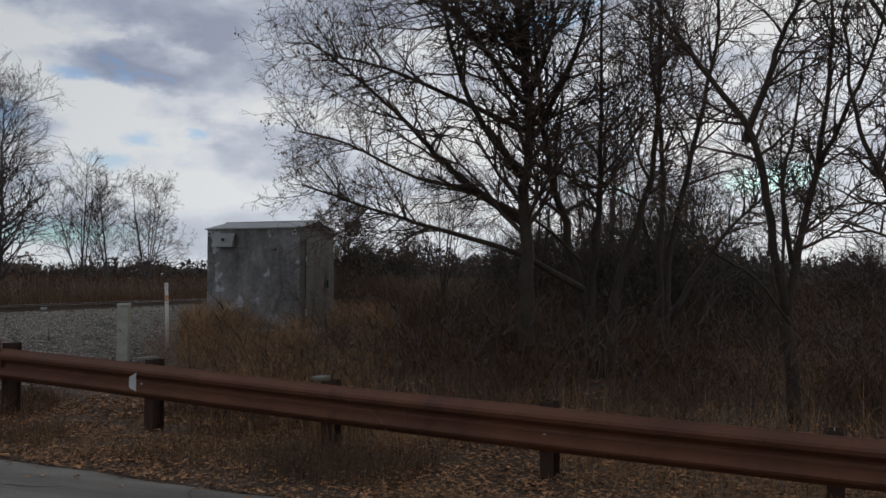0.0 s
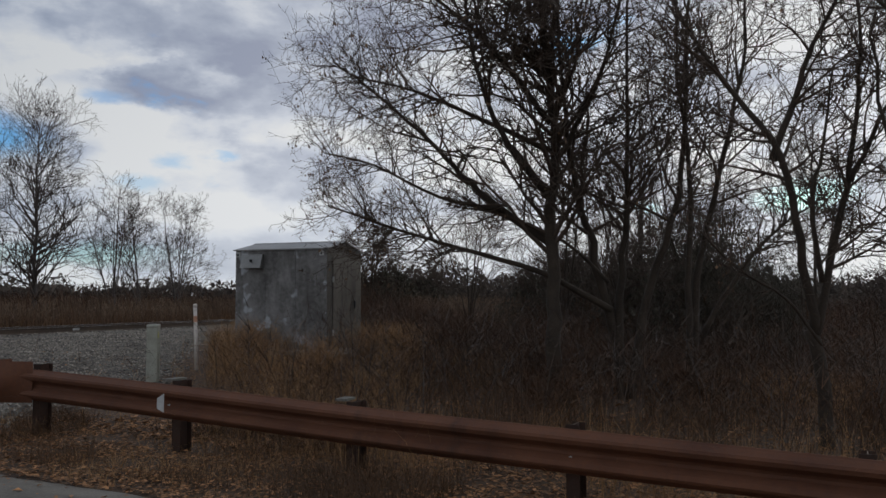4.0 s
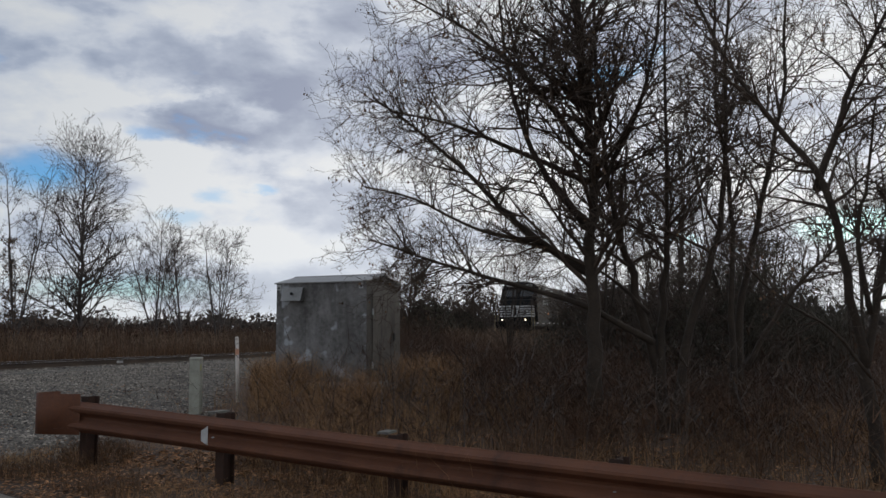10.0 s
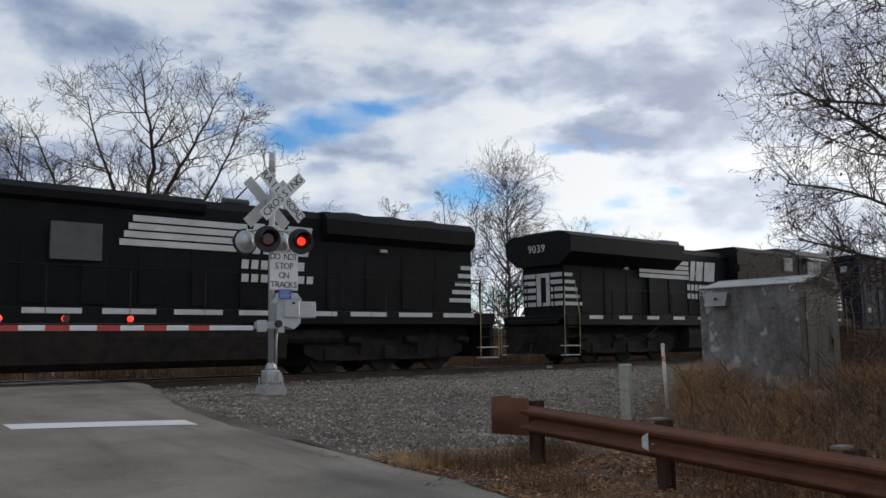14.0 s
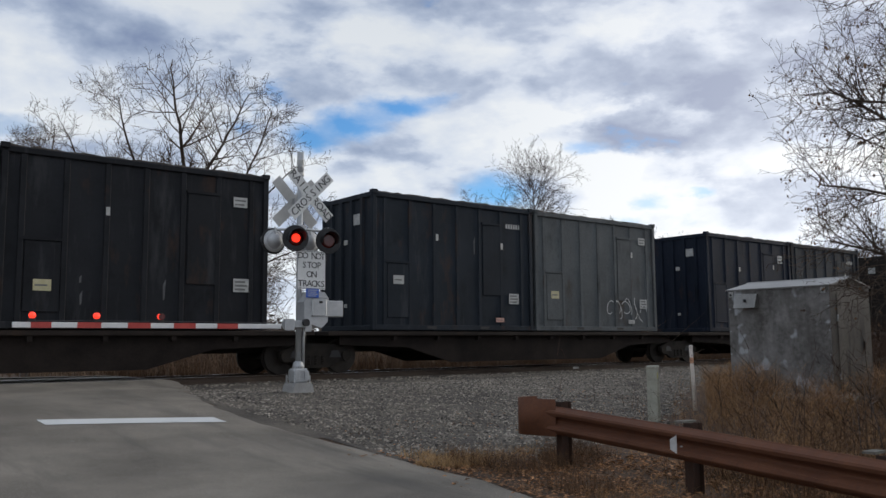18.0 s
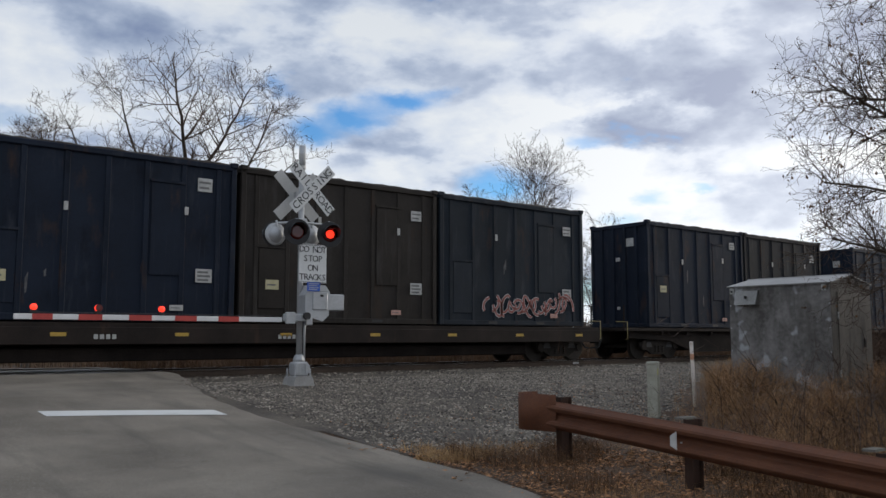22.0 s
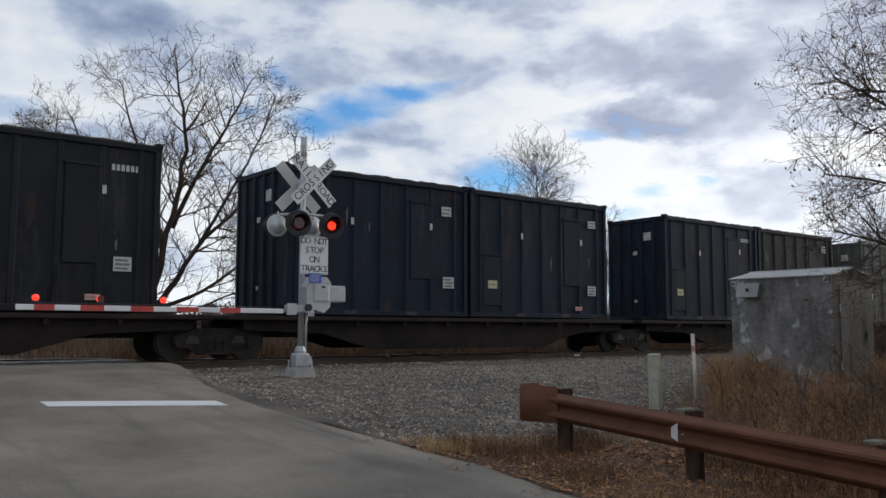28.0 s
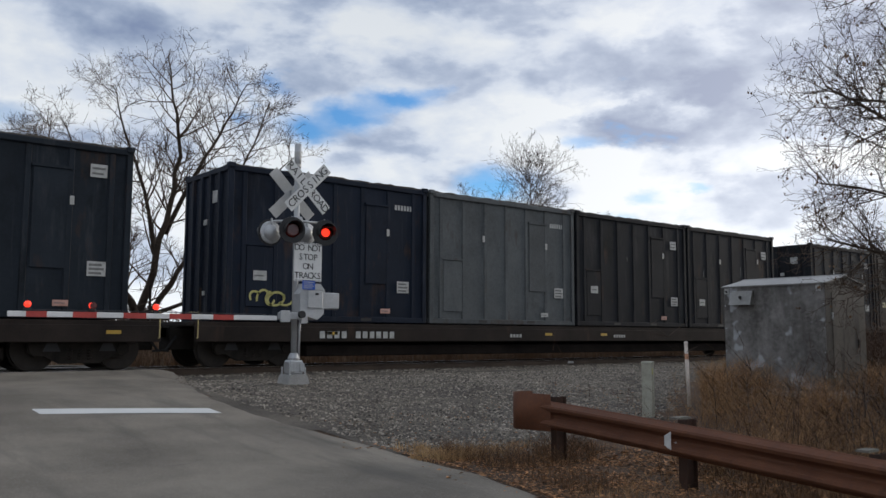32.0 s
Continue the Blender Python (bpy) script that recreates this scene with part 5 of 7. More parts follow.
            P("rear_stripe", Geo().box(9.1 + 0.12 * i, s * (0.99 if not emd else 0.975) - 0.008, z, 9.98, s * (0.99 if not emd else 0.975) + 0.008, z + 0.12), LOCO_WHITE)
        num = P("road_number", letters(number, 0.50 if emd else 0.60, LOCO_WHITE, spacing=1.08), LOCO_WHITE, label="white road number " + number)
        num.data.transform(Matrix.Diagonal((1.22, 1, 0.88, 1)))
        num.matrix_basis = pose(-6.1 if not emd else -5.9, s * 1.535, 3.22 if not emd else 3.02, 0, 0, 0 if s < 0 else 180)
        P("orange_plate", Geo().box(-5.5, s * 1.53 - 0.006, 2.25, -5.05, s * 1.53 + 0.006, 2.43), ORANGE, label="small orange plate")
        P("mark_bar", Geo().box(-6.3, s * 1.53 - 0.005, 2.38, -6.0, s * 1.53 + 0.005, 2.46), LABEL)
        # hood emblem: striped panel and blocky monogram drawn as plain shapes, with bars for the name
        yb = s * (1.045 if not emd else 0.995)
        D = (lambda a: a - (0.85 if emd else 0.15)) if s < 0 else (lambda a: (4.4 if emd else 5.85) - a)
        for i in range(4):
            z = 3.12 + i * 0.19
            a, b = D(0.0 + (0.10 * i if emd else 0)), D(3.2 - (0.10 * (3 - i) if emd else 0))
            P("stripe_bar", Geo().box(min(a, b), yb - 0.006, z, max(a, b), yb + 0.006, z + 0.145), LOCO_WHITE)
        up = lambda pts: Geo().prism([(D(px), 3.1 + (pz - 3.0) * 1.22) for px, pz in pts], yb - 0.006, yb + 0.006, "y")
        # the emblem as three slanted blocks
        for a, w in ((3.26, 0.30), (3.66, 0.46), (4.24, 0.74)):
            P("emblem_block", up([(a, 3.0), (a + w, 3.0), (a + w + 0.14, 3.64), (a + 0.14, 3.64)]), LOCO_WHITE)
        for row, n in ((0, 7), (1, 8)):
            for i in range(n):
                px = 3.05 + i * 0.27
                P("name_bar", up([(px, 2.68 - 0.27 * row), (px + 0.19, 2.68 - 0.27 * row), (px + 0.21, 2.87 - 0.27 * row), (px + 0.02, 2.87 - 0.27 * row)]), LOCO_WHITE)
        # steps and yellow grab irons at the ends
        for ex in (-1, 1):
            for i in range(4):
                z = 0.30 + i * 0.31
                P("step", Geo().box(ex * 10.25 - 0.36, s * 1.5 - 0.22 * (s > 0) , z, ex * 10.25 + 0.36, s * 1.5 + 0.22 * (s < 0), z + 0.035), GALV if i < 2 else LOCO)
            for dx in (-0.38, 0.38):
                P("grab_iron", Geo().tube([(ex * 10.25 + dx, s * 1.5, 0.35), (ex * 10.25 + dx, s * 1.52, 1.7), (ex * 10.25 + dx * 0.7, s * 1.45, 2.65)], 0.015, 6), YELLOW)
            P("end_post", Geo().tube([(ex * 10.45, s * 0.9, 1.5), (ex * 10.45, s * 0.9, 2.7), (ex * 10.45, s * 0.35, 2.75), (ex * 10.45, s * 0.35, 1.5)], 0.025, 6), LOCO)
    # stripes and a plain emblem panel across the nose's front and the hood's rear end
    for fx, slope, z0, w, o in ((-10.1, 0.067, 2.05, 1.28, -0.008), (10.0, 0.0, 2.0, 0.90, 0.008)):
        face = lambda ya, za, yb2, zb: Geo().add([(fx + slope * (z - 1.56) + q, y, z) for q in (0, o) for y, z in ((ya, za), (yb2, za), (yb2, zb), (ya, zb))],
                                                [(0, 1, 2, 3), (7, 6, 5, 4), (0, 4, 5, 1), (1, 5, 6, 2), (2, 6, 7, 3), (3, 7, 4, 0)])
        pitch = 0.195 if fx < 0 else 0.25
        for i in range(5):
            for s in (-1, 1):
                P("end_stripe", face(min(s * 0.36, s * w), z0 + i * pitch, max(s * 0.36, s * w), z0 + i * pitch + 0.58 * pitch), LOCO_WHITE)
        P("end_emblem", face(-0.31, z0, 0.31, z0 + 4.58 * pitch), LOCO_WHITE, label="white end panel")
        fx += o * 0.6
        P("emblem_shape", face(-0.10, z0 + 0.12, 0.14, z0 + 4.0 * pitch), LOCO)
    rn = P("rear_number", letters(number, 0.40, LOCO_WHITE, spacing=1.05), LOCO_WHITE, label="white road number " + number)
    rn.matrix_basis = pose(10.30 if not emd else 10.02, 0, 3.98, 0, 0, 90)
    # windscreen, headlights, numbers on the brow
    for s in (-1, 1):
        P("windscreen", Geo().prism([(-8.285, 4.22), (-8.555, 3.70), (-8.575, 3.71), (-8.305, 4.23)], s * 0.70 - 0.58, s * 0.70 + 0.58, "y"), GLASS)
        P("number_board", Geo().box(-8.35, s * 0.75 - 0.34, 4.50, -8.27, s * 0.75 + 0.34, 4.68, 0.01), LABEL)
        P("headlight", Geo().turn([(-0.04, 0.0), (-0.03, 0.05), (0.0, 0.065)], (-8.33, s * 0.13, 4.62), "x", 12), HEADLIGHT if not turned and number == "9511" else GLASS)
        P("ditch_light", Geo().turn([(-0.04, 0.0), (-0.03, 0.05), (0.0, 0.065)], (-10.50, s * 0.95, 1.80), "x", 12), HEADLIGHT if not turned and number == "9511" else GLASS)
    P("brow", Geo().box(-8.30, -1.2, 4.46, -8.0, 1.2, 4.78, 0.03), CAB_ROOF if emd else LOCO)
    P("pilot", Geo().prism([(-10.5, 1.5), (-10.5, 0.55), (-10.85, 0.15), (-10.75, 0.12), (-10.35, 0.5), (-10.35, 1.5)], -1.4, 1.4, "y"), GRIME)
    P("pilot", Geo().box(10.35, -1.4, 0.35, 10.5, 1.4, 1.5), GRIME)
    for ex in (-1, 1):
        P("coupler", Geo().box(min(ex * 10.5, ex * 11.1), -0.14, 0.72, max(ex * 10.5, ex * 11.1), 0.14, 1.0, 0.03), GRIME)
        P("air_hose", Geo().tube([(ex * 10.5, -0.5, 0.8), (ex * 10.8, -0.52, 0.5), (ex * 11.0, -0.4, 0.45)], 0.03, 6), RUBBER)
        P("anticlimber", Geo().box(min(ex * 10.4, ex * 10.62), -1.2, 1.35, max(ex * 10.4, ex * 10.62), 1.2, 1.52, 0.02), LOCO)
    # six-axle trucks
    for ex in (-1, 1):
        t = P("truck", Geo().box(ex * 6.7 - 2.6, -0.5, 0.55, ex * 6.7 + 2.6, 0.5, 0.95, 0.04), GRIME)
        for s in (-1, 1):
            y = s * 1.05
            part("side_frame", Geo().prism([(ex * 6.7 - 2.75, 0.55), (ex * 6.7 - 2.3, 0.34), (ex * 6.7 + 2.3, 0.34), (ex * 6.7 + 2.75, 0.55), (ex * 6.7 + 2.75, 0.95), (ex * 6.7 + 1.4, 1.06), (ex * 6.7, 0.86), (ex * 6.7 - 1.4, 1.06), (ex * 6.7 - 2.75, 0.95)], y - 0.07, y + 0.07, "y"), GRIME, t)
            for k in (-1.95, 0.0, 1.95):
                w = part("wheel", WHEEL_ME, WHEEL, t)
                w.matrix_basis = pose(ex * 6.7 + k, s * 0.7525, 0.505, 0, 0, 0 if s < 0 else 180) @ Matrix.Diagonal((1.08, 1.0, 1.08, 1))
                part("journal_box", Geo().box(ex * 6.7 + k - 0.2, y - 0.13, 0.34, ex * 6.7 + k + 0.2, y + 0.13, 0.70, 0.03), GRIME, t)
                part("brake_cylinder", Geo().tube([(ex * 6.7 + k + 0.5, y + s * 0.12, 0.90), (ex * 6.7 + k + 0.95, y + s * 0.12, 0.86)], 0.11, 10), GRIME, t)
            for k in (-1.0, 1.0):
                sp = part("spring", SPRING_ME, GRIME, t)
                sp.matrix_basis = pose(ex * 6.7 + k, y + s * 0.10, 0.50)
    for ob in top.children:
        if ob.name.split(".")[0] in ("cab", "cab_roof", "roof_box", "side_window", "sunshade", "road_number", "orange_plate", "mark_bar", "windscreen", "number_board", "headlight", "brow", "blower_cabinet"):
            ob.matrix_basis = Matrix.Translation((-0.5, 0, 0)) @ ob.matrix_basis
    MOVERS.append((top, u, 0, 180 if turned else 0))
    return top


loco(19.4, "9511", False, False)
loco(41.4, "6985", False, True)
loco(65.7, "9039", True, False)

# consist: (start, containers, articulated?) with a letter for each container's paint
CONSIST = [(77.7, "nosk", 0), (105.4, "nn", 1), (120.7, "sk", 2), (136.1, "sg", 2), (151.6, "ns", 2), (166.9, "bk", 3),
           (182.4, "nnkg", 0), (209.4, "knbs", 0), (237.5, "nk", 1), (252.8, "ns", 2), (268.0, "ss", 2), (283.4, "kn", 2), (298.5, "nk", 3),
           (314.2, "bkks", 0), (341.9, "nk", 1), (357.3, "nn", 2), (372.8, "nk", 2), (387.8, "on", 2), (403.0, "nn", 3),
           (418.6, "nkns", 0), (445.6, "ngkk", 0), (473.4, "kb", 1), (488.8, "nk", 2), (504.2, "sn", 3)]
TAGS = {418.6: ((419.2, 419.8, SPRAY_W, 4), (425.3, 427.0, SPRAY_T, 14), (427.6, 430.0, SPRAY_W, 16), (430.4, 431.2, SPRAY_Y, 6)), 209.4: ((214.0, 216.0, SPRAY_W, 5),)}   # car: (from, to, paint, strokes)
MARKS = {(136.1, 1): "pale", (209.4, 3): "red", (372.8, 1): "white", (445.6, 0): "yellow", (387.8, 0): "pale", (182.4, 1): "pale"}
for i, (s, cols, art) in enumerate(CONSIST):
    n = len(cols)
    flat_car(s, s + 6.2 * n - 0.1, "flat_car", ("rust-brown deep-bellied articulated flat car carrying two containers" if art else "long rust-brown flat car carrying four containers"),
             bool(art), 1 if art in (0, 1) else 0, 2 if art in (1, 2) else 1, i, TAGS.get(s, ()))
    for j, c in enumerate(cols):
        container(s + 3.05 + 6.2 * j, c, i * 10 + j, MARKS.get((s, j), ""))


# ---- trees ----
def limb_points(p0, d, L, n, rr, wander, lift):
    pts, p, d = [Vector(p0)], Vector(p0), Vector(d).normalized()
    for _ in range(n):
        d = (d + Vector((rr.uniform(-wander, wander), rr.uniform(-wander, wander), rr.uniform(-wander, wander) + lift))).normalized()
        p = p + d * (L / n)
        pts.append(p.copy())
    return pts


class Tree:
    def __init__(self, seed, twig_r, kids, depth, leafy=0.0, lift=0.05, wander=0.20, ratio=0.60, leaf_size=0.032, min_z=-9):
        self.rr, self.twig_r, self.kids, self.depth, self.leafy, self.lift, self.wander, self.ratio = random.Random(seed), twig_r, kids, depth, leafy, lift, wander, ratio
        self.stems, self.crown, self.leaves, self.leaf_size, self.min_z = [], Geo(), Geo(), leaf_size, min_z

    def stem(self, pts, r0, r1, n=9):
        """A main stem through the given points, smoothed; side branches grow from its upper part."""
        pts = [Vector(p) for p in pts]
        fine = []
        for i in range(len(pts) - 1):
            a, b, c, d = pts[max(i - 1, 0)], pts[i], pts[i + 1], pts[min(i + 2, len(pts) - 1)]
            for k in range(4):
                t = k / 4
                fine.append(0.5 * ((2 * b) + (c - a) * t + (2 * a - 5 * b + 4 * c - d) * t * t + (3 * b - a - 3 * c + d) * t ** 3))
        fine.append(pts[-1])
        m = len(fine)
        for i in range(1, m):
            fine[i] = fine[i] + Vector((self.rr.gauss(0, r0 * 0.22), self.rr.gauss(0, r0 * 0.22), 0))
        radii = [r0 + (r1 - r0) * (i / (m - 1)) ** 0.8 for i in range(m)]
        g = Geo().tube(fine, radii, n)
        self.stems.append(g)
        return fine, radii

    def sprout(self, fine, radii, count, length, start=0.25, level=1):
        rr = self.rr
        total = len(fine) - 1
        for _ in range(count):
            f = start + (1 - start) * rr.random() ** 0.8
            i = min(int(f * total), total - 1)
            p = fine[i].lerp(fine[i + 1], rr.random())
            d = (fine[i + 1] - fine[i]).normalized()
            side = d.orthogonal().normalized()
            side.rotate(Matrix.Rotation(rr.uniform(0, 6.28), 3, d))
            a = math.radians(rr.uniform(34, 72))
            dd = d * math.cos(a) + side * math.sin(a)
            self.branch(p, dd, length * (1.15 - 0.6 * f) * rr.uniform(0.6, 1.25), min(radii[i] * 0.55, 0.014 + 0.012 * length), level)

    def branch(self, p, d, L, r, level):
        rr = self.rr
        if p.z < self.min_z:
            return
        last = level >= self.depth
        n = 2 if last else (5 if level == 1 else 3)
        pts = limb_points(p, d, L, n, rr, self.wander, self.lift)
        tip = self.twig_r * 0.6
        r = max(r, self.twig_r)
        self.crown.tube(pts, [max(r + (tip - r) * i / n, tip) for i in range(n + 1)], 3 if level > 1 else 5, cap=False)
        if last:
            if self.leafy and rr.random() < self.leafy:
                self.leaf(pts[-1 - rr.randrange(2)])
            return
        m = self.kids[min(level, len(self.kids) - 1)]
        for i in range(m):
            f = 0.22 + 0.74 * (i + rr.random()) / m
            k = min(int(f * n), n - 1)
            q = pts[k].lerp(pts[k + 1], rr.random())
            ax = (pts[k + 1] - pts[k]).normalized()
            side = ax.orthogonal().normalized()
            side.rotate(Matrix.Rotation(rr.uniform(0, 6.28), 3, ax))
            a = math.radians(rr.uniform(32, 66))
            self.branch(q, ax * math.cos(a) + side * math.sin(a), L * self.ratio * (1.25 - 0.65 * f) * rr.uniform(0.75, 1.2), r * 0.55, level + 1)

    def leaf(self, p):
        rr, s = self.rr, self.leaf_size
        for _ in range(rr.randint(1, 3)):
            c = p + Vector((rr.uniform(-s, s), rr.uniform(-s, s), -rr.uniform(0, 1.6 * s)))
            a = rr.uniform(0, 6.28)
            u, w = Vector((math.cos(a), math.sin(a), 0)) * s * rr.uniform(0.3, 0.6), Vector((rr.uniform(-.3, .3), rr.uniform(-.3, .3), -1)) * s * rr.uniform(0.7, 1.4)
            self.leaves.add([c, c + u + w * 0.5, c + w + u * 0.2, c - u * 0.8 + w * 0.55 + u.cross(w) * 4], [(0, 1, 2), (0, 2, 3)])

    def make(self, name, base, label, bark, twig, leaf=None, category="tree", group=""):
        inv = Matrix.Translation(-Vector(base))
        top = thing(name, pose(*base), label, category, group)
        for g in self.stems:
            part("trunk", g.moved(inv), bark, top, smooth=True)
        if self.crown.v:
            part("crown", self.crown.moved(inv), twig, top)
        if self.leaves.v:
            part("dead_leaves", self.leaves.moved(inv), leaf or DEAD_LEAF, top, "withered brown leaves still hanging")
        return top


LEFT, AHEAD = Vector((-0.309, 0.951, 0)), Vector((0.951, 0.309, 0))


def lu(base, pts, rr, depth=0.25):
    """Points given as (to the left, height above the rails) from a base, wandering a little in depth."""
    out, f = [], 0.0
    for i, (l, z) in enumerate(pts):
        f += rr.uniform(-depth, depth) if i else 0
        out.append(Vector((base[0], base[1], 0)) + LEFT * l + AHEAD * f + Vector((0, 0, z)))
    return out


def near_trees():
    rr = random.Random(21)
    b = (12.3, 2.62)
    T = Tree(1, 0.0029, [0, 6, 3, 2], 4, 0.085, 0.05, 0.24, leaf_size=0.046, min_z=0.75)
    f, r = T.stem(lu(b, [(0, -0.75), (0.02, 0.5), (0, 1.7), (-0.05, 3.2), (0.08, 5.0), (0.1, 7.4)], rr), 0.13, 0.03)
    T.sprout(f, r, 40, 2.1, 0.34)
    T.sprout(f, r, 50, 1.9, 0.52)
    for pts, r0, n, L in (([(0, 1.55), (0.75, 2.08), (1.3, 2.6), (1.75, 3.1), (2.4, 3.7), (3.2, 4.3)], 0.07, 15, 1.7),
                          ([(0, 2.2), (0.6, 2.9), (1.0, 3.8), (1.2, 4.8), (1.3, 6.0)], 0.06, 13, 1.7),
                          ([(0, 2.9), (1.0, 3.4), (2.0, 3.8), (2.9, 4.0)], 0.05, 13, 1.5),
                          ([(0, 3.3), (0.9, 4.4), (1.7, 5.2), (2.6, 5.8)], 0.05, 13, 1.6),
                          ([(0.72, 2.05), (1.6, 2.25), (2.6, 2.75), (3.3, 2.9)], 0.032, 11, 1.2),
                          ([(0, 2.6), (-0.5, 3.5), (-0.9, 4.6), (-1.1, 6.2)], 0.055, 12, 1.6)):
        f, r = T.stem(lu(b, pts, rr), r0, 0.012, 7)
        T.sprout(f, r, int(n * 1.7), L, 0.28)
    T.make("bare_tree", (b[0], b[1], ground_z(*b)), "bare dark tree with spreading limbs and a few withered leaves", BARK, TWIG, group="trackside trees")

    b = (12.8, 1.70)
    T = Tree(2, 0.0029, [0, 6, 3, 2], 4, 0.05, 0.06, 0.26, leaf_size=0.042, min_z=0.7)
    for pts, r0, n, L in (([(0, -0.75), (0.12, 0.3), (0.45, 1.6), (0.68, 2.6), (0.85, 4.5), (0.9, 7.0)], 0.10, 15, 1.8),
                          ([(0.05, -0.75), (0.0, 0.8), (-0.1, 2.0), (-0.15, 3.5), (-0.2, 6.5)], 0.085, 15, 1.8),
                          ([(-0.05, -0.75), (-0.4, 0.9), (-0.78, 2.2), (-0.9, 4.0), (-1.0, 6.5)], 0.085, 15, 1.7),
                          ([(0.17, 0.60), (1.2, 1.15), (2.4, 1.52), (3.2, 1.76), (4.3, 2.15)], 0.055, 17, 1.25),
                          ([(0.2, 1.0), (0.8, 1.6), (1.5, 1.9), (2.3, 2.3)], 0.03, 10, 1.1)):
        f, r = T.stem(lu(b, pts, rr), r0, 0.012, 8)
        T.sprout(f, r, int(n * 2.2), L, 0.42)
    T.make("bare_tree", (b[0], b[1], ground_z(*b)), "clump of dark bare stems rising from one base", BARK, TWIG, group="trackside trees")

    b = (13.2, 0.75)
    T = Tree(3, 0.0029, [0, 6, 3, 2], 4, 0.05, 0.06, 0.26, leaf_size=0.040, min_z=0.7)
    for pts, r0, n, L in (([(0, -0.75), (-0.05, 0.8), (-0.28, 1.9), (-0.58, 3.3), (-0.8, 4.5), (-1.0, 6.4)], 0.075, 16, 1.7),
                          ([(0.05, -0.7), (0.1, 1.0), (0.0, 2.6), (0.1, 4.6), (0.0, 6.6)], 0.06, 15, 1.6),
                          ([(-0.1, 0.2), (-0.7, 1.2), (-1.2, 1.75), (-1.7, 2.1)], 0.045, 12, 1.2)):
        f, r = T.stem(lu(b, pts, rr), r0, 0.012, 8)
        T.sprout(f, r, int(n * 2.2), L, 0.42)
    T.make("bare_tree", (b[0], b[1], ground_z(*b)), "slender dark bare tree among the trackside stems", BARK, TWIG, group="trackside trees")

    b = (9.35, -0.72)
    T = Tree(4, 0.0026, [0, 6, 3, 2], 4, 0.05, 0.05, 0.22, leaf_size=0.032, min_z=0.3)
    f, r = T.stem(lu(b, [(0, -0.8), (0.02, -0.2), (0.1, 0.45)], rr, 0.05), 0.075, 0.062, 9)
    for pts, r0, n, L in (([(0.1, 0.42), (0.28, 1.3), (0.47, 2.12), (0.85, 2.68), (1.18, 3.25), (1.5, 3.9), (1.9, 4.8)], 0.05, 13, 0.95),
                          ([(0.47, 2.10), (0.22, 2.75), (0.03, 3.27), (-0.3, 3.9), (-0.6, 4.8)], 0.042, 10, 0.95),
                          ([(0.1, 0.40), (-0.12, 1.35), (-0.33, 2.3), (-0.40, 3.2), (-0.3, 4.6)], 0.045, 13, 0.95),
                          ([(0.02, 0.9), (0.12, 1.7), (-0.05, 2.2), (-0.15, 3.0)], 0.03, 9, 0.8),
                          ([(-0.28, 1.9), (-0.6, 2.5), (-0.9, 3.3), (-1.0, 4.4)], 0.03, 9, 0.8),
                          ([(0.05, 0.3), (0.42, 0.75), (0.85, 1.05), (1.25, 1.5)], 0.018, 7, 0.6)):
        f, r = T.stem(lu(b, pts, rr, 0.12), r0, 0.010, 7)
        T.sprout(f, r, int(n * 1.9), L, 0.15)
    T.make("bare_tree", (b[0], b[1], ground_z(*b)), "thin forked bare tree just behind the guardrail", BARK, TWIG, group="trackside trees")

    b = (9.0, -2.0)
    T = Tree(5, 0.0026, [0, 6, 3, 2], 4, 0.05, 0.05, 0.22, leaf_size=0.032, min_z=0.3)
    for pts, r0, n, L in (([(0, -0.8), (0.05, 0.6), (0.35, 1.3), (0.62, 1.75), (0.75, 2.3), (0.8, 3.4)], 0.06, 12, 1.0),
                          ([(0.05, 0.5), (0.02, 2.0), (0.16, 3.0), (0.2, 4.6)], 0.055, 12, 1.0),
                          ([(0.16, 2.4), (0.6, 3.2), (0.9, 3.6), (1.3, 4.4)], 0.03, 9, 0.8)):
        f, r = T.stem(lu(b, pts, rr, 0.12), r0, 0.010, 7)
        T.sprout(f, r, int(n * 1.5), L, 0.2)
    T.make("bare_tree", (b[0], b[1], ground_z(*b)), "thin crooked bare tree at the wood's edge", BARK, TWIG, group="trackside trees")


near_trees()


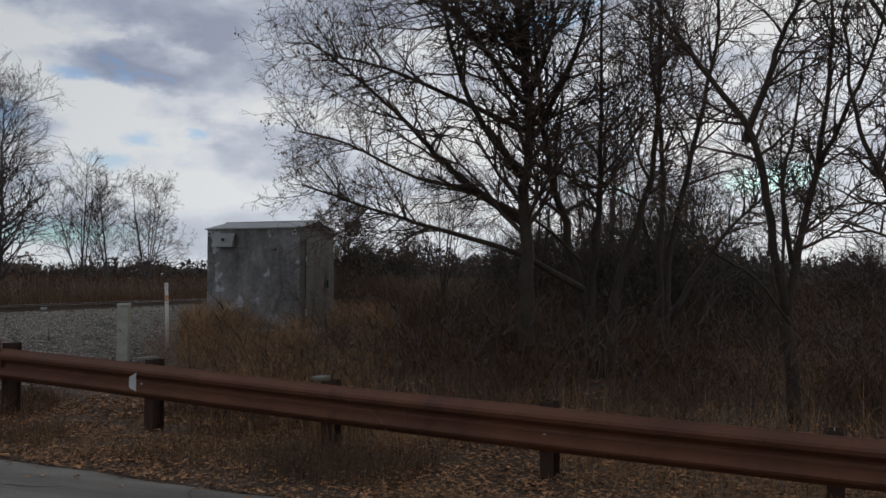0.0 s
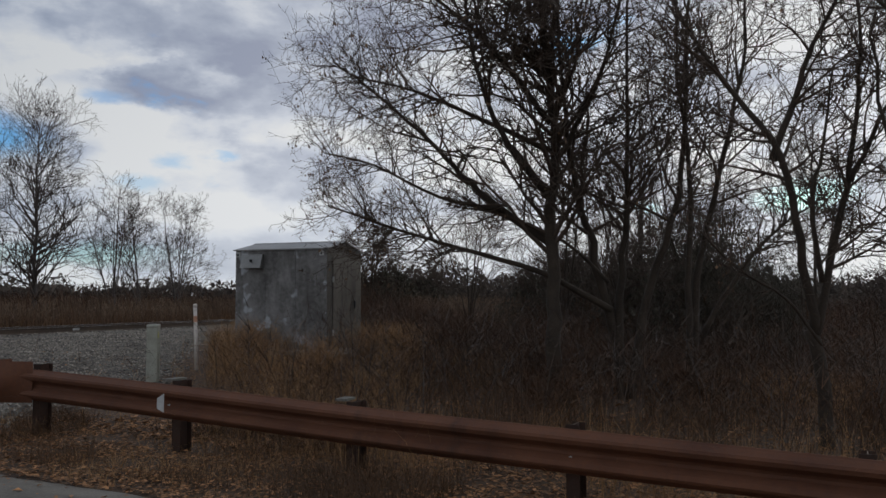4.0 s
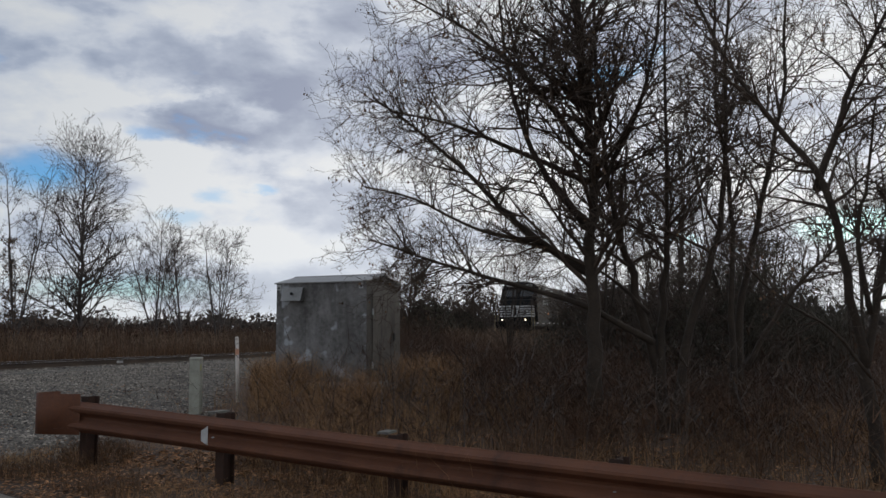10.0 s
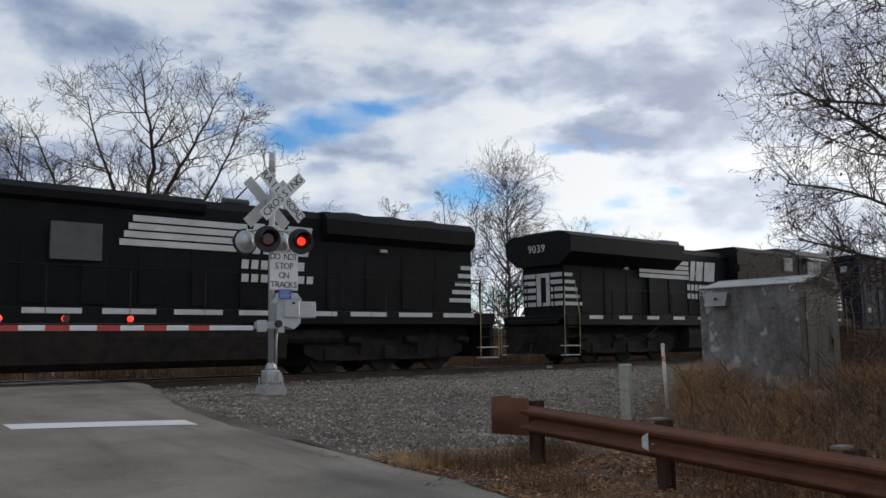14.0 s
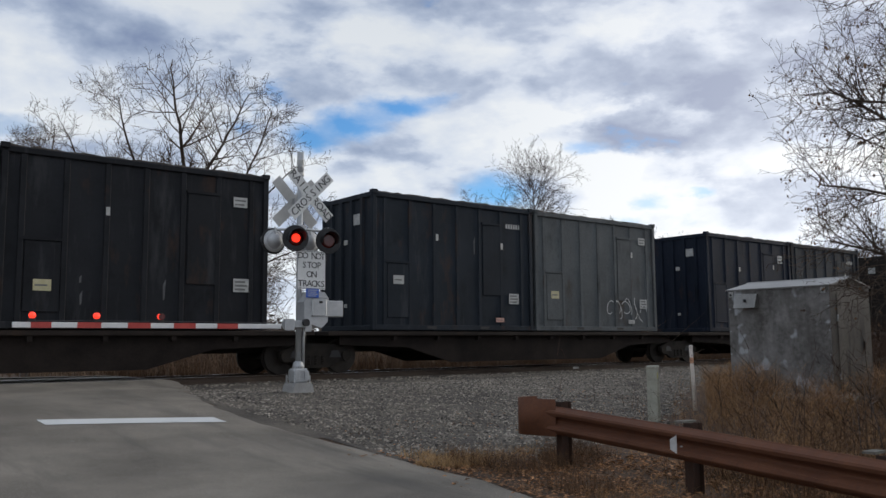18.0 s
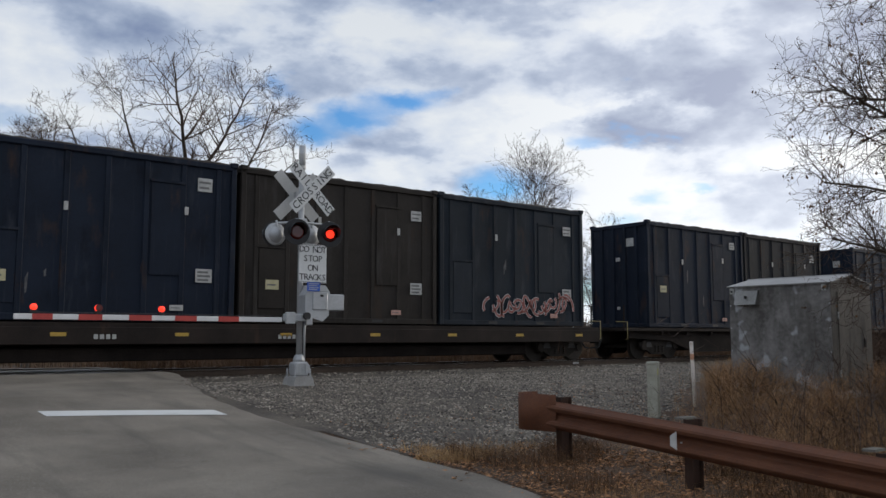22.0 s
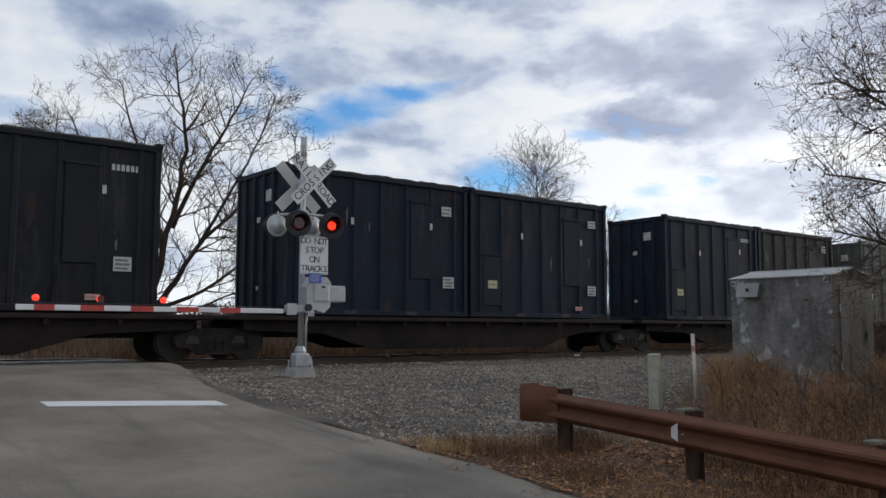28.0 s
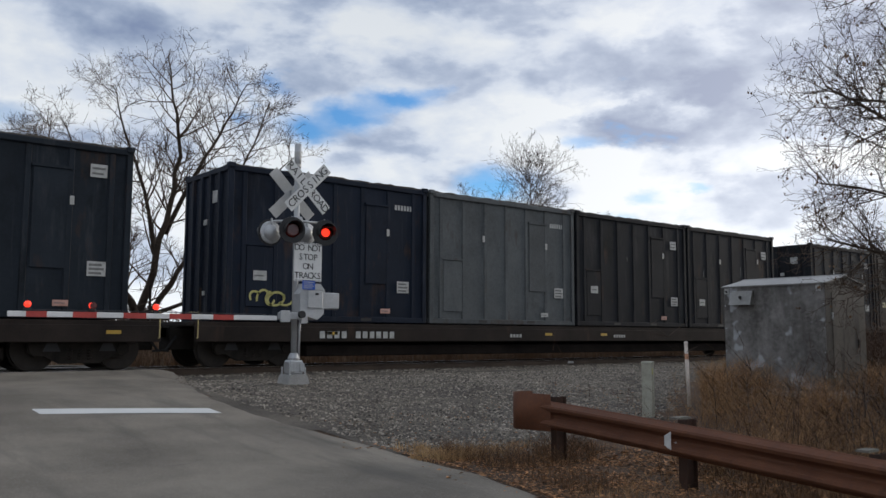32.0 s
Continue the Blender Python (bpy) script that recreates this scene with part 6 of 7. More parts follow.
def plain_tree(x, y, top_z, spread, seed, r0, twig_r, label, stems=1, depth=4, kids=(0, 5, 3, 2), boughs=16, bark=BARK_HAZED_DEAD, twig=TWIG_HAZED, lean=(0, 0), leafy=0.0, low=0.3, ratio=0.62):
    """A whole bare tree grown from its height and spread."""
    rr = random.Random(seed)
    z0 = ground_z(x, y)
    H = top_z - z0
    T = Tree(seed, twig_r * 0.85, list(kids), depth, leafy, 0.085, 0.10, ratio, leaf_size=0.09, min_z=z0 + 0.1 * H)
    for k in range(stems):
        a = rr.uniform(0, 6.28)
        s = 0.0 if stems == 1 else spread * rr.uniform(0.25, 0.6)
        dx, dy = s * math.cos(a) + lean[0], s * math.sin(a) + lean[1]
        h = H * (1 if k == 0 else rr.uniform(0.7, 0.95))
        pts = [Vector((x, y, z0 - 0.2)), Vector((x + dx * 0.12, y + dy * 0.12, z0 + h * 0.15)), Vector((x + dx * 0.45, y + dy * 0.45, z0 + h * 0.45)), Vector((x + dx * 0.8, y + dy * 0.8, z0 + h * 0.75)), Vector((x + dx, y + dy, z0 + h * 0.97))]
        f, r = T.stem(pts, r0 * (1 if k == 0 else rr.uniform(0.6, 0.9)), twig_r * 1.5, 8)
        T.sprout(f, r, boughs * 2 if stems == 1 else max(12, boughs * 3 // (stems + 1)), spread * (1.0 if stems == 1 else 0.8), low)
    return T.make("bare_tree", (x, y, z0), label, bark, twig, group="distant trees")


# across the tracks
def spreading_tree():
    """The big tree beyond the tracks: limbs given as (across, height) from its base."""
    bx, by = 12.6, 33.0
    rr = random.Random(31)
    T = Tree(31, 0.0064, [0, 5, 3, 2], 4, 0, 0.05, 0.13, 0.62, min_z=0.8)
    for pts, r0, n, L in (([(0, -0.7), (-0.05, 1.2), (-0.5, 2.3), (-1.7, 3.9), (-2.9, 6.0), (-3.9, 8.6)], 0.24, 13, 2.5),
                          ([(0.0, 1.2), (0.1, 2.6), (0.1, 5.0), (0.35, 7.4), (0.1, 9.4), (-0.2, 11.5)], 0.20, 17, 2.6),
                          ([(0.1, 3.6), (-0.9, 6.2), (-1.7, 8.4), (-2.2, 10.2)], 0.11, 12, 2.2),
                          ([(0.15, 4.6), (1.1, 7.2), (2.2, 9.2), (2.9, 10.7)], 0.12, 13, 2.3),
                          ([(0.1, 0.9), (0.7, 2.2), (1.5, 4.2), (3.0, 5.9), (4.9, 7.9)], 0.17, 14, 2.4),
                          ([(1.4, 4.0), (2.2, 6.2), (3.4, 8.6), (3.9, 10.2)], 0.09, 11, 2.0),
                          ([(0.5, 1.5), (2.0, 2.2), (3.6, 3.6), (5.4, 4.6)], 0.10, 12, 1.9),
                          ([(0.4, 1.3), (1.9, 1.5), (3.2, 2.1), (4.8, 2.3)], 0.07, 10, 1.5),
                          ([(-0.3, 1.9), (-2.0, 2.9), (-3.9, 4.4), (-5.2, 6.2)], 0.11, 13, 2.2),
                          ([(-1.0, 3.0), (-2.6, 5.6), (-4.4, 7.2), (-5.0, 8.4)], 0.08, 11, 1.9)):
        f = 0.0
        line = []
        for i, (a, z) in enumerate(pts):
            f += rr.uniform(-0.9, 0.9) if i > 1 else 0
            a -= 1.35 * max(0.0, 1 - z / 5.5)
            line.append(Vector((bx + a * 0.934 + f * 0.358, by - a * 0.358 + f * 0.934, z * 1.03)))
        fine, r = T.stem(line, r0, 0.016, 8)
        T.sprout(fine, r, int(n * 1.7), L * 1.02, 0.2)
    T.make("bare_tree", (bx, by, ground_z(bx, by)), "large spreading bare tree beyond the tracks", BARK, TWIG, group="distant trees")


spreading_tree()
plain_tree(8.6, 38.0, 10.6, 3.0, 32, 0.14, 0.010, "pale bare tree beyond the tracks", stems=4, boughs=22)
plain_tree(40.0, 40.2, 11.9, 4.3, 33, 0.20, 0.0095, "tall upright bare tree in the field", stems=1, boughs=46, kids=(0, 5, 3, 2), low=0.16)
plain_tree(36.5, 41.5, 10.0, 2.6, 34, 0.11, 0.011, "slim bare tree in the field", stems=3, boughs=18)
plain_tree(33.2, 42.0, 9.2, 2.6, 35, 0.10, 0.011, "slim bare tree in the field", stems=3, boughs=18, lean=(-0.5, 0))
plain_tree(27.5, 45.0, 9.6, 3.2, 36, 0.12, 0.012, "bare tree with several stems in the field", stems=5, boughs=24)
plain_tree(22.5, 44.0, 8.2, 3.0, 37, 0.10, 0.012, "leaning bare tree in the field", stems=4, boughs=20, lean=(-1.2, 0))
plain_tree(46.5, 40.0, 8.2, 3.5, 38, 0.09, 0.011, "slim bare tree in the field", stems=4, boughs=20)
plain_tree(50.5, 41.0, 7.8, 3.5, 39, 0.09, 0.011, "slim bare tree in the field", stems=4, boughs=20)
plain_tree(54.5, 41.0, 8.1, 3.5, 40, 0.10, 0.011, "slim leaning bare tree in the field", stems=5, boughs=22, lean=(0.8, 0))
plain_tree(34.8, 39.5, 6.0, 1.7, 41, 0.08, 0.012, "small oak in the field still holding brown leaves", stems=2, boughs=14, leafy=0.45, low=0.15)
plain_tree(58.0, 26.5, 7.0, 3.0, 42, 0.13, 0.012, "bushy bare tree beside the far track", stems=5, boughs=22, kids=(0, 6, 4, 3), bark=BARK, twig=TWIG)
plain_tree(76.0, 27.5, 6.0, 2.6, 43, 0.12, 0.016, "bare tree near the far track", stems=3, boughs=18, bark=BARK, twig=TWIG, leafy=0.2)
# the wood on this side of the track
for i, (x, y, z, s) in enumerate(((24, 1.6, 7.5, 2.2), (27, -1.8, 6.4, 2.2), (30, 3.6, 7.6, 2.4), (35, 1.0, 7.4, 2.6), (33, 5.6, 7.0, 2.2), (41, 4.5, 8.0, 2.8), (48, 7.0, 8.0, 2.8), (19.0, 3.9, 5.6, 1.7), (55, 3.0, 9.0, 3.2), (22.0, 3.0, 6.4, 1.7))):
    plain_tree(x, y, z, s, 60 + i, 0.05 + 0.02 * (i % 3), 0.0036 + 0.00012 * x, "bare dark tree in the trackside wood", stems=2 + i % 3, boughs=15, kids=(0, 5, 3, 2), bark=BARK, twig=TWIG, low=0.45 if y < 0.3 else 0.2)


plain_tree(30.5, 9.8, 4.6, 2.4, 91, 0.05, 0.006, "low bare thorn tree beside the track", stems=5, boughs=24, kids=(0, 6, 3, 2), bark=BARK, twig=TWIG, low=0.1)


# ---- thickets, weeds, grass ----
def strands(name, spots, mat, label, category, seed, width=0.006, segs=3, bend=0.35, branchy=0):
    """Many thin upright stalks; spots: (x, y, z, height)."""
    r = np.random.default_rng(seed)
    n = len(spots)
    S = np.array(spots, dtype=float)
    a = r.uniform(0, 2 * np.pi, n)
    lean = r.normal(0, bend, n) * S[:, 3]
    dx, dy = np.cos(a), np.sin(a)
    b = r.uniform(0, 2 * np.pi, n)
    wx, wy = np.cos(b) * width, np.sin(b) * width
    rows = []
    for k in range(segs + 1):
        t = k / segs
        off = lean * t * t
        px, py, pz = S[:, 0] + dx * off, S[:, 1] + dy * off, S[:, 2] + S[:, 3] * t * (1 - 0.12 * t * np.abs(lean) / np.maximum(S[:, 3], 0.01))
        w = 1 - 0.75 * t
        rows += [np.stack([px - wx * w, py - wy * w, pz], 1), np.stack([px + wx * w, py + wy * w, pz], 1)]
    V = np.stack(rows, 1).reshape(-1, 3)
    m = 2 * (segs + 1)
    base = (np.arange(n) * m)[:, None, None]
    q = np.array([[2 * k, 2 * k + 1, 2 * k + 3, 2 * k + 2] for k in range(segs)])[None]
    F = (base + q).reshape(-1, 4)
    if branchy:
        # side twigs from the stalks
        i = r.integers(0, n, n * branchy)
        t = r.uniform(0.35, 0.95, n * branchy)
        o = lean[i] * t * t
        P = np.stack([S[i, 0] + dx[i] * o, S[i, 1] + dy[i] * o, S[i, 2] + S[i, 3] * t], 1)
        A = r.uniform(0, 2 * np.pi, n * branchy)
        L = S[i, 3] * r.uniform(0.15, 0.42, n * branchy)
        E = P + np.stack([np.cos(A) * L * 0.7, np.sin(A) * L * 0.7, L * r.uniform(0.1, 0.9, n * branchy)], 1)
        W = np.stack([-np.sin(A), np.cos(A), A * 0 + 0.5], 1) * (width * 0.7)
        k0 = len(V)
        T = np.stack([P - W, P + W, E], 1).reshape(-1, 3)
        V = np.concatenate([V, T])
        tri = (k0 + np.arange(n * branchy * 3)).reshape(-1, 3)
    me = bpy.data.meshes.new(name)
    faces = [tuple(f) for f in F.tolist()]
    if branchy:
        faces += [tuple(f) for f in tri.tolist()]
    me.from_pydata(V.tolist(), [], faces)
    me.materials.append(mat)
    return tagged(new(name, me), label, category, kind="stuff")


def scatter(n, seed, x0, x1, y0, y1, h0, h1, ok, clump=0.0, lift=0.0, swing=0.35):
    r = random.Random(seed)
    out, tries = [], 0
    while len(out) < n and tries < n * 12:
        tries += 1
        x, y = r.uniform(x0, x1), r.uniform(y0, y1)
        w = ok(x, y)
        if w <= 0 or r.random() > w:
            continue
        c = noise.noise((x * 0.9, y * 0.9, seed)) if clump else 0
        if clump and c < -clump + 0.5 * r.random() - 0.1:
            continue
        out.append((x, y, ground_z(x, y) + lift - 0.02, r.uniform(h0, h1) * max(1 + swing * c, 0.25)))
    return out


def behind_rail(x, y):
    """Whether a place lies on the far side of the guardrail."""
    for (ax, ay), (bx, by) in zip(POSTS, POSTS[1:]):
        if by <= y <= ay:
            return x > bx + (ax - bx) * (y - by) / (ay - by) + 0.25
    return x > 7.3 if y > 6.76 else x > 5.0


def weedy(x, y):
    if not behind_rail(x, y) or (13.9 < x < 16.0 and 7.1 < y < 9.4) or abs(y - 0.77 * x) < 0.28 and 9.6 < x < 11.7:
        return 0
    if y > 0.685 * x and y > 5.0:
        return 0.05 if y < gravel_edge(x) else 0
    if x < 10.2 and y > 5.6:
        return 0.18 if y < gravel_edge(x) else 0
    return 1.0 if y < gravel_edge(x) - 0.25 else (0.2 if y < gravel_edge(x) + 0.4 and x > 11 else 0)


strands("weeds", scatter(8500, 11, 6.9, 16.5, -4, 12, 0.12, 0.42, lambda x, y: weedy(x, y) * (1.0 if y < 4.4 else 0.4), 0.10, 0.0, 0.9), BROWN_WEED, "knee-high dead brown weeds behind the guardrail", "weeds", 1, 0.0030, 3, 1.15, 4)
strands("tall_weeds", scatter(7600, 12, 7.6, 19.5, 3.8, 12.5, 0.20, 0.56, lambda x, y: weedy(x, y) * (1.0 if y > 4.6 else 0.4), 0.2), DRY_GRASS, "tall fuzzy orange-tan dead weeds in front of the signal hut", "weeds", 2, 0.0026, 3, 0.6, 9)
strands("hut_weeds", [(x, y, z, h) for x, y, z, h in scatter(1700, 21, 12.6, 16.8, 5.6, 9.4, 0.30, 0.74, lambda x, y: weedy(x, y) * (1.0 if x < 14.3 or y < 7.0 else 0), 0.1)], DRY_GRASS, "tall feathery tan weeds against the signal hut", "weeds", 16, 0.0026, 3, 0.4, 16)
strands("brush", scatter(12000, 13, 7.4, 30, -9, 5.8, 0.30, 0.85, lambda x, y: (1.0 if x > 12.8 else 0.42) if behind_rail(x, y) and x > 7.4 else 0, 0.12, 0.0, 1.1), BRUSH, "tangled reddish-brown bare brush", "brush", 3, 0.0036, 3, 1.3, 7)
strands("deep_brush", scatter(9000, 14, 17, 60, -16, 13, 0.7, 1.6, lambda x, y: 1.0 if y < 0.26 * x else 0, 0.3), BRUSH, "dense brown thicket deeper in the wood", "brush", 4, 0.011, 3, 0.4, 3)
strands("verge_grass", scatter(5000, 15, 5.2, 7.7, -3, 8.6, 0.03, 0.13, lambda x, y: 1.0 if road_edge(y) + 0.12 < x < 7.6 and y < 8.3 else 0, 0.1), DRY_GRASS, "short dead grass along the road's edge", "grass", 5, 0.0032, 2, 0.9)
strands("post_grass", scatter(5200, 22, 5.6, 8.2, 2.0, 8.0, 0.06, 0.24, lambda x, y: 1.0 if x > road_edge(y) + 0.35 and y < gravel_edge(x) + 0.1 else 0, 0.05), BROWN_WEED, "brown grass stubble round the guardrail posts", "grass", 15, 0.0028, 2, 0.9, 2)
tufts = []
rt = random.Random(4)
for cx, cy, rad, k in ((6.35, 7.75, 0.33, 1100), (6.75, 7.6, 0.3, 240), (6.2, 8.25, 0.16, 130), (7.35, 7.6, 0.35, 120)):
    for _ in range(k):
        a, q = rt.uniform(0, 6.28), rad * math.sqrt(rt.random())
        x, y = cx + q * 1.5 * math.cos(a), cy + q * math.sin(a)
        tufts.append((x, y, ground_z(x, y), rt.uniform(0.05, 0.13)))
strands("straw_tuft", tufts, STRAW, "pale straw-coloured grass tuft at the gravel's edge", "grass", 6, 0.004, 2, 0.7)
strands("reeds", [(x, y, z, h * (0.5 if x < 13.5 and y < 39 else 1)) for x, y, z, h in scatter(26000, 16, 2, 75, 26.5, 62, 0.75, 1.45, lambda x, y: 1.0 if x > 7.5 + 0.04 * (y - 26) else 0, 0.25)], REED, "tan dry reeds in the field beyond the tracks", "reeds", 7, 0.022, 2, 0.2, 1)
strands("track_weeds", scatter(9000, 17, 7.5, 60, 23.4, 27.5, 0.25, 0.75, lambda x, y: 1.0, 0.2), BROWN_WEED, "low brown weeds along the far side of the track", "weeds", 8, 0.012, 3, 0.3, 1)
strands("near_side_reeds", scatter(7000, 29, 30, 64, 8.5, 16.9, 0.55, 1.15, lambda x, y: 1.0 if 0.20 * x < y < 0.40 * x else 0, 0.25), REED, "tan reeds on this side of the far track", "reeds", 29, 0.014, 2, 0.25, 2)
strands("far_reeds", scatter(26000, 18, 60, 240, 24, 150, 1.0, 1.9, lambda x, y: 1.0, 0.3), REED, "tan reeds far across the field", "reeds", 9, 0.06, 2, 0.2)
strands("mid_reeds", scatter(16000, 19, -10, 110, 62, 150, 0.9, 1.7, lambda x, y: 1.0 if x > 8 else 0.6, 0.3), REED, "tan reeds in the middle of the field", "reeds", 10, 0.05, 2, 0.2)
strands("thorn_scrub", scatter(9000, 20, 13.5, 80, 29, 80, 0.9, 2.0, lambda x, y: 1.0, 0.05), BRUSH, "scattered brown scrub in the field", "brush", 11, 0.02, 3, 0.35, 4)

# fallen leaves and litter
def litter(name, n, seed, x0, x1, y0, y1, ok, size, label):
    r = random.Random(seed)
    vs, fs = [], []
    while len(fs) < n * 2:
        x, y = r.uniform(x0, x1), r.uniform(y0, y1)
        if not ok(x, y) or noise.noise((x * 2.2, y * 2.2, 1.5)) < r.uniform(-0.75, 0.25):
            continue
        z, s, a = ground_z(x, y) + 0.012 + (0.03 if x < road_edge(y) else 0), size * r.uniform(0.3, 1.5), r.uniform(0, 6.28)
        c, d = math.cos(a) * s, math.sin(a) * s
        k = len(vs)
        vs += [(x - c, y - d, z), (x + d * 0.5, y - c * 0.5, z + s * r.uniform(0.1, 0.5)), (x + c, y + d, z + s * r.uniform(0, 0.4)), (x - d * 0.5, y + c * 0.5, z + s * r.uniform(0, 0.5))]
        fs += [(k, k + 1, k + 2), (k, k + 2, k + 3)]
    me = bpy.data.meshes.new(name)
    me.from_pydata(vs, [], fs)
    me.materials.append(LITTER)
    return tagged(new(name, me), label, "leaf litter", kind="stuff")


litter("fallen_leaves", 32000, 31, 5.0, 8.4, -3, 8.6, lambda x, y: x > road_edge(y) - 0.05 and y < gravel_edge(x) + 0.3, 0.021, "brown fallen leaves along the verge")
litter("road_leaves", 260, 32, 4.3, 6.2, -2, 9, lambda x, y: x < road_edge(y) + 0.2 and x > road_edge(y) - 0.5, 0.028, "stray fallen leaves on the road's edge")
litter("gravel_leaves", 900, 34, 6.2, 14, 7.4, 15, lambda x, y: y > gravel_edge(x) - 0.1 and x > road_edge(y) and (y - gravel_edge(x)) < 3.0, 0.022, "scattered dead leaves on the gravel")
litter("wood_leaves", 14000, 33, 7.2, 18, -6, 7, behind_rail, 0.036, "dead leaves under the brush")


# dense dark shrub, grown over with vines
def shrub(x, y, rad, top_z, seed, label, mat, n=1500, leaf=0.07):
    rr = random.Random(seed)
    z0 = ground_z(x, y)
    T = Tree(seed, 0.006, [0, 5, 4], 3, 0, 0.03, 0.25, min_z=z0)
    for k in range(9):
        a, s = rr.uniform(0, 6.28), rr.uniform(0.2, 1.0) * rad
        pts = [Vector((x, y, z0 - 0.2)), Vector((x + s * 0.5 * math.cos(a), y + s * 0.5 * math.sin(a), z0 + (top_z - z0) * 0.45)), Vector((x + s * math.cos(a), y + s * math.sin(a), z0 + (top_z - z0) * rr.uniform(0.8, 1.0)))]
        f, r = T.stem(pts, 0.045, 0.01, 6)
        T.sprout(f, r, 14, rad * 0.75, 0.1)
    T.leaf_size = leaf
    for _ in range(n):
        a, q, h = rr.uniform(0, 6.28), math.sqrt(rr.random()), rr.random()
        w = rad * (0.55 + 0.5 * math.sin(math.pi * min(h * 0.8 + 0.15, 1))) * q
        T.leaf(Vector((x + w * math.cos(a), y + w * math.sin(a), z0 + (top_z - z0) * h * (1 - 0.25 * q))))
    ob = T.make("shrub", (x, y, z0), label, BARK, TWIG, mat, "shrub")
    return ob


shrub(20.5, 0.7, 1.85, 3.3, 71, "dense dark shrub overgrown with vines", CEDAR, 4200, 0.042)
shrub(27.0, 6.0, 1.7, 2.0, 78, "dark tangled shrub in the wood", CEDAR, 1800, 0.08)
shrub(26.5, 2.6, 1.9, 2.5, 79, "dark tangled shrub in the wood", CEDAR, 2200, 0.08)
shrub(17.8, 2.1, 1.0, 1.6, 72, "low dark tangled shrub", CEDAR, 1200, 0.06)
shrub(24.0, 4.2, 1.3, 2.2, 73, "dark tangled shrub in the wood", CEDAR, 1500, 0.08)
shrub(60.0, 25.8, 2.2, 4.0, 74, "dark rounded evergreen shrub beside the track", CEDAR, 1600, 0.22)
shrub(68.0, 26.0, 2.2, 3.2, 75, "dark rounded shrub beside the track", CEDAR, 1300, 0.22)
shrub(30.0, -5.5, 2.6, 1.3, 76, "low dark evergreen shrub past the wood", CEDAR, 2000, 0.10)
shrub(38.0, -9.5, 3.2, 1.6, 77, "low dark evergreen shrub past the wood", CEDAR, 2000, 0.13)

def round_spots(cx, cy, rad, n, h0, h1, seed):
    r = random.Random(seed)
    out = []
    for _ in range(n):
        a, q = r.uniform(0, 6.28), rad * math.sqrt(r.random())
        x, y = cx + q * math.cos(a), cy + q * math.sin(a)
        out.append((x, y, ground_z(x, y), r.uniform(h0, h1) * (1.15 - 0.4 * q / rad)))
    return out


strands("vine_tangle", round_spots(20.4, 0.6, 1.9, 1000, 1.2, 3.2, 81), CEDAR, "dark twigs standing out of the overgrown shrub", "brush", 12, 0.005, 3, 0.35, 14)
clumps = []
for i, (x, y, rad, h) in enumerate(((12.9, 4.5, 0.8, 0.75), (16.6, 5.7, 1.0, 1.0), (15.4, 4.9, 0.9, 0.9), (17.9, 6.3, 1.1, 1.05), (20.9, 7.3, 1.3, 1.2), (19.4, 6.4, 1.1, 1.1), (22.4, 8.6, 1.2, 1.1), (10.2, 2.1, 0.55, 0.7), (11.4, 0.5, 0.7, 0.8), (14.4, 3.1, 0.9, 0.9), (10.0, -1.4, 0.6, 0.7), (25.0, 10.6, 1.5, 1.3), (17.2, 3.9, 1.1, 1.1), (13.4, 1.4, 0.7, 0.9), (28.0, 12.2, 1.6, 1.5))):
    clumps += round_spots(x, y, rad, int(300 * rad), h * 0.5, h * 1.15, 300 + i)
strands("brush_clumps", clumps, BRUSH, "rounded clumps of reddish-brown bare stems", "brush", 25, 0.0036, 3, 0.7, 16)
strands("tan_grass", round_spots(13.9, -0.2, 1.9, 1500, 0.20, 0.45, 320) + round_spots(11.6, -1.6, 0.9, 400, 0.2, 0.4, 321), DRY_GRASS, "matted tan grass in a gap of the wood", "grass", 26, 0.004, 3, 1.2, 3)
strands("rail_straws", scatter(1300, 27, 6.3, 8.2, -2.6, 4.4, 0.28, 0.62, lambda x, y: 1.0 if behind_rail(x + 0.35, y) else 0, 0.2), DRY_GRASS, "pale thin straws leaning under the guardrail", "grass", 27, 0.0024, 3, 0.6)
strands("brambles", scatter(900, 84, 8.2, 19, -4, 6.0, 0.5, 1.3, lambda x, y: 1.0 if behind_rail(x, y) else 0, 0.2, 0.0, 0.8), TWIG, "arching dark bramble canes in the brush", "brush", 28, 0.006, 5, 1.5, 7)
strands("fallen_branches", scatter(170, 83, 8.5, 18, -3, 5.2, 0.6, 1.5, lambda x, y: 1.0 if behind_rail(x, y) else 0), BARK_HAZED_DEAD, "pale dead branches tangled in the brush", "branches", 14, 0.006, 4, 1.3, 5)

